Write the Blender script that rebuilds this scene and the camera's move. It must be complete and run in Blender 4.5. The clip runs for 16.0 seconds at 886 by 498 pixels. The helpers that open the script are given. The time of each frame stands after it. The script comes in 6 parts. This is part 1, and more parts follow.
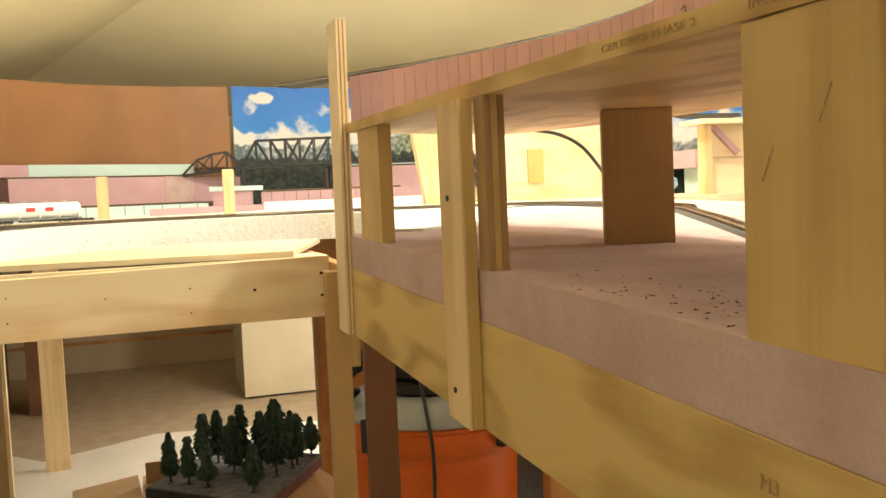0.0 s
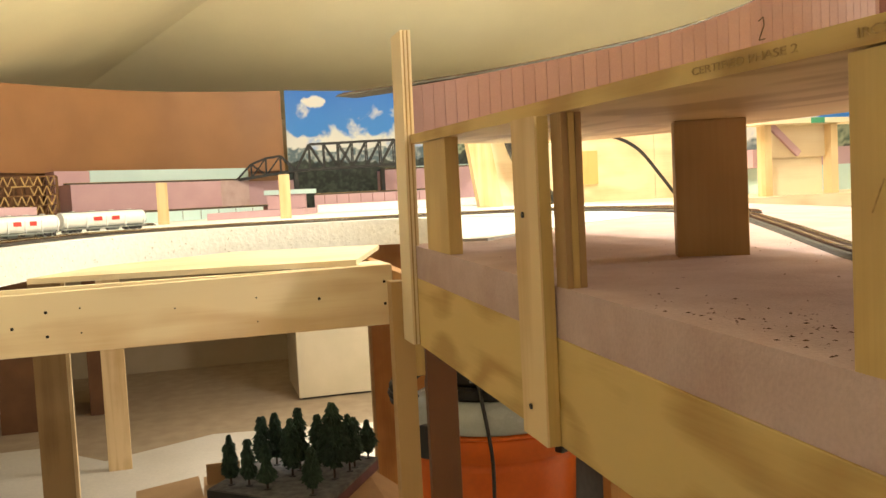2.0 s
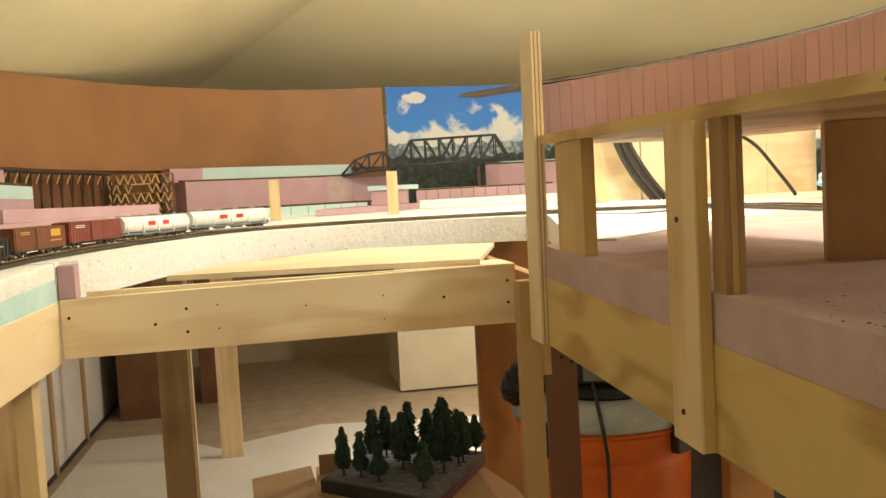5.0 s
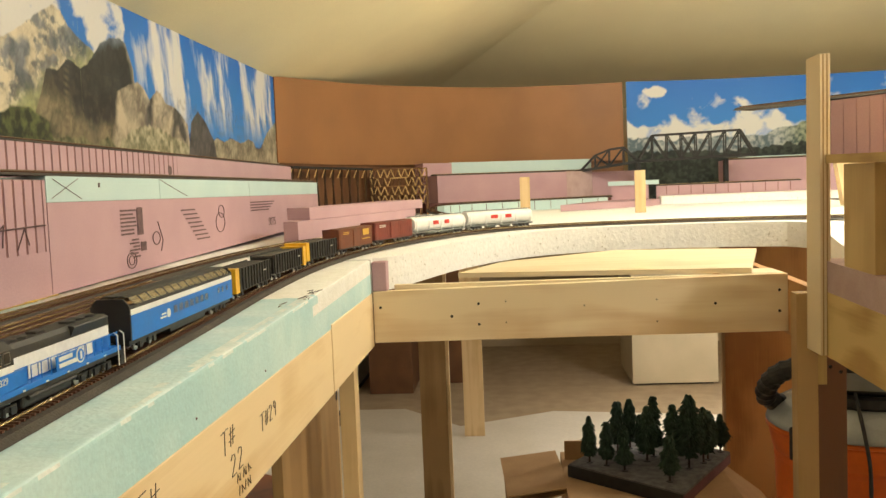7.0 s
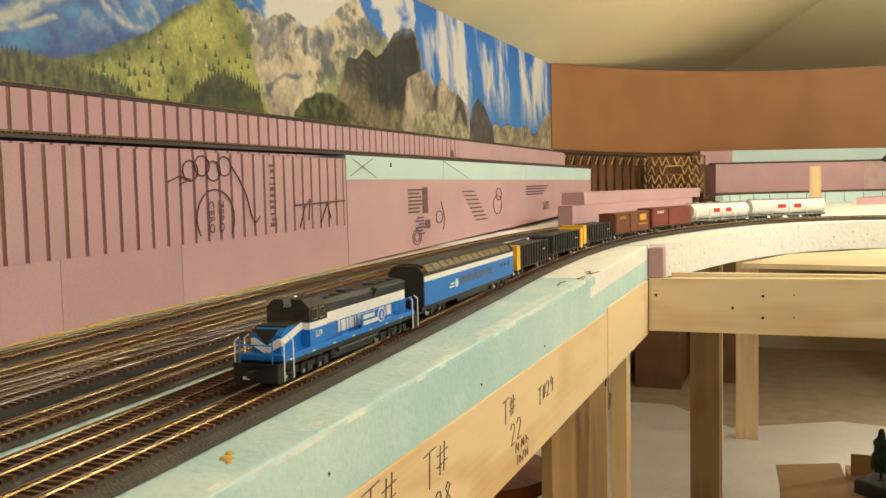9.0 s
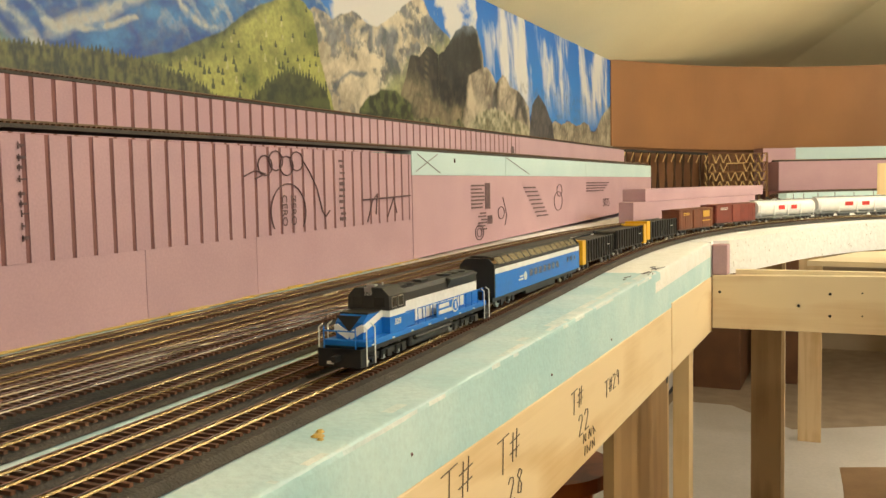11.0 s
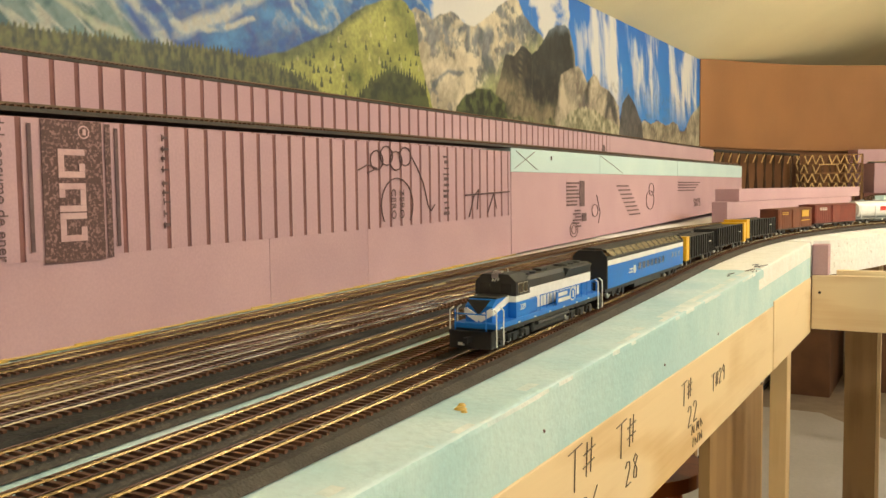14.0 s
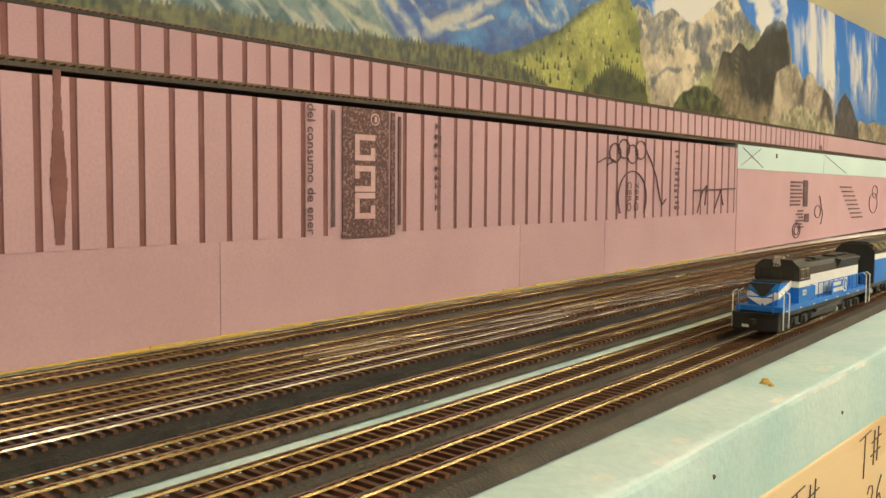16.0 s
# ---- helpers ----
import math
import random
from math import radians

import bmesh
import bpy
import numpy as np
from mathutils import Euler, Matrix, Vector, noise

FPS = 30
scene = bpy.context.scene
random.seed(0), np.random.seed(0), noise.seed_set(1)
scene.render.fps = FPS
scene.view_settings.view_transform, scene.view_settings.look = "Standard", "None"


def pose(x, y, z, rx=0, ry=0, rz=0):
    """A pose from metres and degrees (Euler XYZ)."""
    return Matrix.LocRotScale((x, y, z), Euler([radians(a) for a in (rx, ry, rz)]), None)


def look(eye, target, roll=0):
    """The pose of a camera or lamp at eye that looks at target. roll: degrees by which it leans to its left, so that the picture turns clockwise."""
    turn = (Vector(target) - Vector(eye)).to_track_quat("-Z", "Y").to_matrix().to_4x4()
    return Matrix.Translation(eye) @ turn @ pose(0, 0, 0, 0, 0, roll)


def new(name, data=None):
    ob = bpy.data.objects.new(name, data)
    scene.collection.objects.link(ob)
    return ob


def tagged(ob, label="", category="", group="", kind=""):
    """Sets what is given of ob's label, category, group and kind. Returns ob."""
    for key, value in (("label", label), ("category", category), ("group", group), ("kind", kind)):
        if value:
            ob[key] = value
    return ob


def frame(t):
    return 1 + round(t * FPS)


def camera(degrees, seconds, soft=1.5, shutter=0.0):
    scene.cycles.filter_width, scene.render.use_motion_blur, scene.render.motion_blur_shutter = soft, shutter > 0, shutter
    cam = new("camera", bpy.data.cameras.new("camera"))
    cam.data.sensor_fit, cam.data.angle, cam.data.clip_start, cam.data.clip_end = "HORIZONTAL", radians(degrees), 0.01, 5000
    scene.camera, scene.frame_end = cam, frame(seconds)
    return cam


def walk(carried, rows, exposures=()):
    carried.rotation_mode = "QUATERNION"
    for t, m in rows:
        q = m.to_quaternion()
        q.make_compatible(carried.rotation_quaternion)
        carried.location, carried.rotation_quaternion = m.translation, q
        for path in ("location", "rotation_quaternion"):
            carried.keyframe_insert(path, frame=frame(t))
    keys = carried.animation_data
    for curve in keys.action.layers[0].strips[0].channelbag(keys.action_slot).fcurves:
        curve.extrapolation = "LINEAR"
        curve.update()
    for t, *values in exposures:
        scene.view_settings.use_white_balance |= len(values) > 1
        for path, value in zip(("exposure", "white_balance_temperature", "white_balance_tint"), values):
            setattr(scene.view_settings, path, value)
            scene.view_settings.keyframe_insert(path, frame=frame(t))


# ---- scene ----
cam = camera(53.3, 16.0)
PATH = [
    (0, (-0.029, -0.002, 1.034), (0.601, 1.892, 0.913), -2.5),
    (0.5, (-0.034, -0.005, 1.041), (0.566, 1.899, 0.918), -2.7),
    (1, (-0.042, -0.006, 1.043), (0.537, 1.905, 0.925), -2.8),
    (1.5, (-0.043, -0.002, 1.045), (0.52, 1.914, 0.928), -2.9),
    (2, (-0.054, 0.005, 1.052), (0.475, 1.93, 0.933), -2.9),
    (2.5, (-0.067, 0.011, 1.056), (0.44, 1.942, 0.933), -3.0),
    (3, (-0.081, 0.015, 1.062), (0.374, 1.958, 0.936), -3.1),
    (5.3, (-0.128, 0.005, 1.068), (0.143, 1.982, 0.945), -3.1),
    (5.5, (-0.141, -0.005, 1.075), (0.045, 1.983, 0.954), -3.2),
    (6, (-0.163, -0.029, 1.085), (-0.122, 1.967, 0.961), -2.5),
    (6.5, (-0.202, -0.078, 1.101), (-0.285, 1.916, 0.964), -2.5),
    (7, (-0.227, -0.12, 1.113), (-0.384, 1.87, 0.98), -2.3),
    (7.5, (-0.241, -0.16, 1.115), (-0.461, 1.824, 0.979), -1.6),
    (8, (-0.236, -0.144, 1.104), (-0.629, 1.813, 0.973), -1.6),
    (8.5, (-0.235, -0.109, 1.103), (-0.828, 1.797, 0.965), -1.4),
    (9, (-0.245, -0.123, 1.101), (-0.982, 1.731, 0.964), -1.3),
    (9.2, (-0.243, -0.115, 1.097), (-1.018, 1.724, 0.963), -1.3),
    (11.5, (-0.257, -0.157, 1.098), (-1.124, 1.64, 0.958), -1.1),
    (12, (-0.262, -0.166, 1.096), (-1.162, 1.615, 0.957), -1.0),
    (12.5, (-0.269, -0.175, 1.094), (-1.196, 1.592, 0.956), -0.9),
    (13, (-0.272, -0.183, 1.092), (-1.229, 1.567, 0.955), -0.8),
    (13.5, (-0.273, -0.185, 1.093), (-1.253, 1.553, 0.955), -0.9),
    (14, (-0.273, -0.188, 1.091), (-1.272, 1.539, 0.956), -0.7),
    (14.5, (-0.275, -0.194, 1.089), (-1.299, 1.519, 0.954), -0.6),
    (15, (-0.282, -0.206, 1.086), (-1.352, 1.48, 0.956), -0.2),
    (15.5, (-0.301, -0.228, 1.079), (-1.49, 1.375, 0.958), -0.2),
    (16, (-0.322, -0.267, 1.076), (-1.63, 1.241, 0.949), 0.4),
]
walk(cam, [(t, look(eye, target, roll)) for t, eye, target, roll in PATH], exposures=[(0.0, -0.10), (3.0, -0.36), (5.5, -0.52), (8.0, -0.60), (11.5, -0.48), (16.0, -0.43)])

# ---- light ----
world = bpy.data.worlds.new("world")
scene.world = world
world.use_nodes = True
world.node_tree.nodes["Background"].inputs[0].default_value = (1.0, 0.82, 0.6, 1)
world.node_tree.nodes["Background"].inputs[1].default_value = 0.05
LAMP_COLOUR = (1.0, 0.95, 0.84)


def lamp(x, y, z, power, size, aim=(0, 0, -1)):
    data = bpy.data.lights.new("ceiling_lamp_light", "AREA")
    data.shape, data.size, data.energy, data.color = "DISK", size, power, LAMP_COLOUR
    ob = new("ceiling_lamp_light", data)
    ob.matrix_world = look((x, y, z), (x + aim[0], y + aim[1], z + aim[2]))
    return ob


def bulb(x, y, z, power, radius):
    data = bpy.data.lights.new("unseen_bulb_light", "POINT")
    data.shadow_soft_size, data.energy, data.color = radius, power, LAMP_COLOUR
    ob = new("unseen_bulb_light", data)
    ob.location = (x, y, z)
    return ob


# all of these lamps stand out of view
bulb(0.95, 1.75, 2.15, 72, 0.07)
# fill lamp, added to brighten the end slope and the far hills
bulb(1.20, 3.15, 2.20, 60, 0.07)
bulb(0.95, -0.2, 2.15, 48, 0.08)
# weak fill lamp, added above the aisle to reach under the bench
bulb(-0.1, -0.9, 1.8, 3.5, 0.08)
bulb(1.55, 0.8, 1.45, 17, 0.06)
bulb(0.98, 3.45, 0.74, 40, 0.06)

# ---- materials ----


def mat(name, colour, rough=0.7, second=None, scale=20.0, bump=0.1, fine=300.0, metal=0.0, stretch=(1, 1, 1), spread=(0.35, 0.65), per_piece=0.0, coat=0.0):
    m = bpy.data.materials.new(name)
    m.use_nodes = True
    n, l = m.node_tree.nodes, m.node_tree.links
    bsdf = n["Principled BSDF"]
    second = second or tuple(c * 0.8 for c in colour)
    tc = n.new("ShaderNodeTexCoord")
    mp = n.new("ShaderNodeMapping")
    mp.inputs["Scale"].default_value = stretch
    l.new(tc.outputs["Object"], mp.inputs[0])
    big = n.new("ShaderNodeTexNoise")
    big.inputs["Scale"].default_value, big.inputs["Detail"].default_value = scale, 6
    l.new(mp.outputs[0], big.inputs["Vector"])
    ramp = n.new("ShaderNodeValToRGB")
    ramp.color_ramp.elements[0].position, ramp.color_ramp.elements[1].position = spread
    ramp.color_ramp.elements[0].color = (*second, 1)
    ramp.color_ramp.elements[1].color = (*colour, 1)
    l.new(big.outputs[0], ramp.inputs[0])
    small = n.new("ShaderNodeTexNoise")
    small.inputs["Scale"].default_value, small.inputs["Detail"].default_value = fine, 3
    l.new(mp.outputs[0], small.inputs["Vector"])
    hsv = n.new("ShaderNodeHueSaturation")
    rng = n.new("ShaderNodeMapRange")
    rng.inputs["To Min"].default_value, rng.inputs["To Max"].default_value = 0.88, 1.12
    l.new(small.outputs[0], rng.inputs[0])
    if per_piece:
        info = n.new("ShaderNodeObjectInfo")
        pr = n.new("ShaderNodeMapRange")
        pr.inputs["To Min"].default_value, pr.inputs["To Max"].default_value = -per_piece, per_piece
        l.new(info.outputs["Random"], pr.inputs[0])
        add = n.new("ShaderNodeMath")
        l.new(rng.outputs[0], add.inputs[0])
        l.new(pr.outputs[0], add.inputs[1])
        l.new(add.outputs[0], hsv.inputs["Value"])
    else:
        l.new(rng.outputs[0], hsv.inputs["Value"])
    l.new(ramp.outputs[0], hsv.inputs["Color"])
    l.new(hsv.outputs[0], bsdf.inputs["Base Color"])
    rr = n.new("ShaderNodeMapRange")
    rr.inputs["To Min"].default_value, rr.inputs["To Max"].default_value = max(rough - 0.1, 0.02), min(rough + 0.1, 1)
    l.new(big.outputs[0], rr.inputs[0])
    l.new(rr.outputs[0], bsdf.inputs["Roughness"])
    bsdf.inputs["Metallic"].default_value = metal
    bsdf.inputs["Coat Weight"].default_value = coat
    if bump:
        b = n.new("ShaderNodeBump")
        b.inputs["Strength"].default_value, b.inputs["Distance"].default_value = bump, 0.002
        l.new(small.outputs[0], b.inputs["Height"])
        l.new(b.outputs[0], bsdf.inputs["Normal"])
    return m


def wood(name, light, dark, axis="x", ring=26.0, rough=0.6, per_piece=0.0, depth=0.11, along=0.07, figure=11.0):
    """Plain-sawn veneer: stretched, warped bands and fine pores along the given axis."""
    m = bpy.data.materials.new(name)
    m.use_nodes = True
    n, l = m.node_tree.nodes, m.node_tree.links
    bsdf = n["Principled BSDF"]
    tc = n.new("ShaderNodeTexCoord")
    mp = n.new("ShaderNodeMapping")
    s = {"x": (along, 1, 1), "y": (1, along, 1), "z": (1, 1, along)}[axis]
    mp.inputs["Scale"].default_value = s
    l.new(tc.outputs["Object"], mp.inputs[0])
    warp = n.new("ShaderNodeTexNoise")
    warp.inputs["Scale"].default_value, warp.inputs["Detail"].default_value = figure, 2
    l.new(mp.outputs[0], warp.inputs["Vector"])
    mul = n.new("ShaderNodeMath")
    mul.operation = "MULTIPLY"
    mul.inputs[1].default_value = ring
    l.new(warp.outputs[0], mul.inputs[0])
    sine = n.new("ShaderNodeMath")
    sine.operation = "SINE"
    l.new(mul.outputs[0], sine.inputs[0])
    fibre = n.new("ShaderNodeMapping")
    fibre.inputs["Scale"].default_value = {"x": (0.04, 1, 1), "y": (1, 0.04, 1), "z": (1, 1, 0.04)}[axis]
    l.new(tc.outputs["Object"], fibre.inputs[0])
    pores = n.new("ShaderNodeTexNoise")
    pores.inputs["Scale"].default_value, pores.inputs["Detail"].default_value = 260.0, 3
    l.new(fibre.outputs[0], pores.inputs["Vector"])
    blot = n.new("ShaderNodeTexNoise")
    blot.inputs["Scale"].default_value, blot.inputs["Detail"].default_value = 5.0, 3
    l.new(tc.outputs["Object"], blot.inputs["Vector"])
    mix = n.new("ShaderNodeMath")
    mix.operation = "MULTIPLY_ADD"
    mix.inputs[1].default_value = depth
    calm = n.new("ShaderNodeMapRange")
    calm.inputs["To Min"].default_value, calm.inputs["To Max"].default_value = 0.39, 0.61
    l.new(pores.outputs[0], calm.inputs[0])
    l.new(sine.outputs[0], mix.inputs[0])
    l.new(calm.outputs[0], mix.inputs[2])
    mix2 = n.new("ShaderNodeMath")
    mix2.operation = "MULTIPLY_ADD"
    mix2.inputs[1].default_value = 0.9
    l.new(blot.outputs[0], mix2.inputs[0])
    l.new(mix.outputs[0], mix2.inputs[2])
    ramp = n.new("ShaderNodeValToRGB")
    ramp.color_ramp.elements[0].position, ramp.color_ramp.elements[1].position = 0.68, 1.18
    ramp.color_ramp.elements[0].color, ramp.color_ramp.elements[1].color = (*dark, 1), (*light, 1)
    l.new(mix2.outputs[0], ramp.inputs[0])
    if per_piece:
        info, hsv, pr = n.new("ShaderNodeObjectInfo"), n.new("ShaderNodeHueSaturation"), n.new("ShaderNodeMapRange")
        pr.inputs["To Min"].default_value, pr.inputs["To Max"].default_value = 1 - per_piece, 1 + per_piece
        l.new(info.outputs["Random"], pr.inputs[0])
        l.new(pr.outputs[0], hsv.inputs["Value"])
        l.new(ramp.outputs[0], hsv.inputs["Color"])
        l.new(hsv.outputs[0], bsdf.inputs["Base Color"])
    else:
        l.new(ramp.outputs[0], bsdf.inputs["Base Color"])
    bsdf.inputs["Roughness"].default_value = rough
    b = n.new("ShaderNodeBump")
    b.inputs["Strength"].default_value, b.inputs["Distance"].default_value = 0.15, 0.001
    l.new(pores.outputs[0], b.inputs["Height"])
    l.new(b.outputs[0], bsdf.inputs["Normal"])
    return m


def painted(name, rough=0.45):
    """A print whose colours are stored on the sheet."""
    m = bpy.data.materials.new(name)
    m.use_nodes = True
    n, l = m.node_tree.nodes, m.node_tree.links
    a = n.new("ShaderNodeAttribute")
    a.attribute_name = "print"
    l.new(a.outputs["Color"], n["Principled BSDF"].inputs["Base Color"])
    n["Principled BSDF"].inputs["Roughness"].default_value = rough
    return m


PINK = mat("pink_foam", (0.525, 0.340, 0.375), 0.75, (0.48, 0.305, 0.34), 9, 0.05, 420, per_piece=0.04)
PINK_PALE = mat("dusty_pink_foam", (0.57, 0.43, 0.42), 0.85, (0.47, 0.33, 0.31), 14, 0.3, 300)
# dark pink of grooves and stain; on the ridge base it paints shade
PINK_DARK = mat("groove_stain_shade_pink", (0.26, 0.115, 0.11), 0.9, (0.19, 0.085, 0.08), 30)
MINT = mat("mint_foam", (0.56, 0.72, 0.71), 0.75, (0.50, 0.67, 0.67), 8, 0.15, 420)
MINT_RUB = mat("mint_foam_plastered", (0.68, 0.82, 0.84), 0.8, (0.48, 0.70, 0.74), 11, 0.45, 170, spread=(0.38, 0.66))
WHITE_PLASTER = mat("white_plaster", (0.93, 0.93, 0.91), 0.85, (0.50, 0.47, 0.41), 130, 0.8, 110, spread=(0.27, 0.36))
WHITE_PAINT = mat("white_paint", (0.78, 0.74, 0.66), 0.6, (0.70, 0.65, 0.57), 6, 0.08)
TAN_PAINT = mat("tan_wall_paint", (0.52, 0.41, 0.26), 0.7, (0.46, 0.36, 0.22), 5, 0.1)
CEIL = mat("ceiling_paint", (0.83, 0.745, 0.48), 0.85, (0.79, 0.705, 0.45), 3, 0.1)
HARDBOARD = mat("brown_hardboard", (0.33, 0.155, 0.062), 0.5, (0.28, 0.13, 0.052), 4, 0.12, 500)
PLY_X = wood("plywood_along", (0.83, 0.69, 0.48), (0.68, 0.49, 0.29), "x", 24, depth=0.15, along=0.25, figure=8.0)
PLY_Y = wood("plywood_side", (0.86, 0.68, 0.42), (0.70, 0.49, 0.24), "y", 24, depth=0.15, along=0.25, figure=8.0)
# darker, yellower plywood than the yard's, for the right-hand bench and deck
PLY_RIGHT = wood("deep_yellow_plywood", (0.64, 0.46, 0.18), (0.44, 0.275, 0.085), "y", 27, depth=0.20, along=0.28, figure=9.0)
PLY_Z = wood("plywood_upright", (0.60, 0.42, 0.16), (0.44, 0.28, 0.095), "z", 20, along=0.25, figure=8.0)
PLY_BROWN = wood("browned_plywood", (0.40, 0.25, 0.11), (0.28, 0.16, 0.065), "z")
# ply layers; also paints shade on the post leg and turned spacer block
PLY_TAN = wood("tan_brown_plywood", (0.46, 0.29, 0.12), (0.33, 0.19, 0.07), "z", 12, along=0.35, figure=4.5)
PINE_Z = wood("pine_upright", (0.76, 0.57, 0.32), (0.58, 0.38, 0.17), "z", 30)
PALE_Z = wood("pale_core_veneer", (0.80, 0.66, 0.44), (0.68, 0.52, 0.31), "z", 18)
PALE_PLY = wood("pale_plywood", (0.80, 0.68, 0.48), (0.70, 0.55, 0.35), "x", 18)
# darkened copy of the red-brown wood, under-bench shade put into the colour
SHADED_WOOD = wood("shade_darkened_brown_wood", (0.17, 0.062, 0.020), (0.10, 0.036, 0.012), "z", 14, 0.45, along=0.3, figure=5.0)
BROWN_WOOD = wood("red_brown_wood", (0.54, 0.26, 0.075), (0.32, 0.13, 0.034), "z", 12, 0.4, along=0.4, depth=0.2, figure=4.0)
PLY_EDGE = mat("plywood_edge", (0.55, 0.36, 0.15), 0.7, (0.25, 0.13, 0.05), 60, 0.4, 300, stretch=(0.05, 0.05, 6))
FLOOR_WHITE = mat("white_floor_sheet", (0.76, 0.70, 0.60), 0.6, (0.68, 0.62, 0.51), 3, 0.1, 90)
FLOOR_TAN = mat("tan_carpet", (0.47, 0.36, 0.23), 0.95, (0.40, 0.30, 0.19), 12, 0.5, 400)
CARDBOARD = mat("cardboard", (0.50, 0.31, 0.15), 0.85, (0.43, 0.26, 0.12), 10, 0.15, 200)
ROADBED = mat("black_cork_roadbed", (0.078, 0.066, 0.054), 0.85, (0.052, 0.045, 0.038), 40, 0.6, 500)
TIE = mat("brown_plastic_tie", (0.12, 0.048, 0.022), 0.6, (0.085, 0.034, 0.016), 60, 0.2, per_piece=0.25)
BLACK_FOAM = mat("black_foam_mat", (0.016, 0.015, 0.014), 0.9, (0.03, 0.028, 0.025), 50, 0.7, 400)
RAIL = mat("brass_toned_rail", (0.70, 0.60, 0.42), 0.24, (0.50, 0.40, 0.25), 12, 0.2, 90, metal=1.0)
RAIL_SILVER = mat("bright_nickel_rail", (0.90, 0.86, 0.78), 0.16, (0.76, 0.70, 0.60), 30, 0.35, 70, metal=1.0)
BLACK = mat("black_plastic", (0.012, 0.012, 0.012), 0.45, (0.02, 0.02, 0.019), 40, 0.05)
GREY_BLACK = mat("sooty_black_roof", (0.03, 0.029, 0.026), 0.55, (0.018, 0.018, 0.017), 50, 0.1)
BLUE = mat("sky_blue_body", (0.003, 0.17, 0.62), 0.5, (0.004, 0.15, 0.56), 40, 0.02)
BODY_WHITE = mat("white_body", (0.84, 0.84, 0.82), 0.4, (0.78, 0.78, 0.76), 60, 0.02)
YELLOW = mat("yellow_end", (0.80, 0.45, 0.015), 0.45, (0.74, 0.40, 0.012), 40, 0.03)
BOXCAR_BROWN = mat("boxcar_brown", (0.20, 0.06, 0.025), 0.55, (0.15, 0.045, 0.02), 60, 0.08)
BOXCAR_RED = mat("boxcar_red", (0.22, 0.045, 0.03), 0.55, (0.17, 0.035, 0.024), 60, 0.08)
CHROME = mat("silver_metal", (0.62, 0.62, 0.60), 0.3, (0.5, 0.5, 0.5), 60, 0.0, metal=1.0)
ORANGE = mat("orange_drum", (0.80, 0.16, 0.012), 0.42, (0.68, 0.12, 0.01), 5, 0.06, 60)
GREY_PLASTIC = mat("grey_plastic", (0.26, 0.27, 0.26), 0.55, (0.18, 0.19, 0.18), 10, 0.1)
NEEDLE = mat("conifer_foliage", (0.045, 0.085, 0.05), 0.9, (0.02, 0.04, 0.024), 60, 0.5, 300, per_piece=0.1)
BARK = mat("bark", (0.07, 0.05, 0.035), 0.9)
SCENERY_GREY = mat("grey_ground_cover", (0.19, 0.18, 0.17), 0.95, (0.10, 0.095, 0.095), 40, 0.8, 250)
TRESTLE = mat("stained_trestle_wood", (0.24, 0.12, 0.045), 0.7, (0.14, 0.065, 0.025), 30, 0.2, per_piece=0.2)
BRIDGE = mat("bridge_black", (0.010, 0.010, 0.010), 0.6, (0.018, 0.017, 0.016), 40)
DARK_BOARD = mat("dark_brown_board", (0.20, 0.09, 0.035), 0.6, (0.13, 0.055, 0.022), 6, 0.1)
RAIL_BROWN = mat("brown_weathered_rail", (0.20, 0.13, 0.07), 0.5, (0.12, 0.075, 0.04), 40, 0.05)
PALE_INK = mat("pale_pink_print", (0.60, 0.40, 0.41), 0.75, (0.50, 0.31, 0.32), 60)
INK = mat("marker_ink", (0.03, 0.025, 0.03), 0.6)
INK_PENCIL = mat("soft_pencil", (0.07, 0.05, 0.035), 0.7, (0.14, 0.10, 0.07), 200)
INK_GREY = mat("printed_ink", (0.11, 0.065, 0.07), 0.7, (0.16, 0.09, 0.095), 120)
INK_WHITE = mat("white_lettering", (0.8, 0.8, 0.76), 0.5)
INK_GOLD = mat("gold_lettering", (0.75, 0.45, 0.05), 0.5)
INK_RED = mat("red_lettering", (0.6, 0.04, 0.03), 0.5)
GREEN_TAPE = mat("green_tape", (0.05, 0.3, 0.16), 0.5)
BLUE_CLOTH = mat("light_blue_plastic", (0.15, 0.45, 0.75), 0.4, (0.5, 0.65, 0.8), 30)
SCREW = mat("screw_head", (0.03, 0.025, 0.02), 0.4, metal=0.6)
GLUE = mat("yellow_glue", (0.62, 0.40, 0.06), 0.5, (0.55, 0.40, 0.16), 60)
SPACKLE = mat("spackle_patch", (0.93, 0.93, 0.90), 0.85, (0.86, 0.86, 0.81), 40, 0.6, 200)
GLASS = bpy.data.materials.new("smoked_window_glass")
GLASS.use_nodes = True
GLASS.node_tree.nodes["Principled BSDF"].inputs["Base Color"].default_value = (0.72, 0.66, 0.50, 1)
GLASS.node_tree.nodes["Principled BSDF"].inputs["Roughness"].default_value = 0.08
GLASS.node_tree.nodes["Principled BSDF"].inputs["Transmission Weight"].default_value = 0.9

CAB_GLASS = mat("dark_cab_glass", (0.035, 0.035, 0.032), 0.12, (0.05, 0.05, 0.045), 30, 0.0)

# ---- mesh helpers ----


def thing(name, label, category, x=0, y=0, z=0, group="", kind=""):
    return_ob = new(name)
    return_ob.empty_display_size = 0.02
    return_ob.location = (x, y, z)
    tagged(return_ob, label, category, group, kind)
    return return_ob


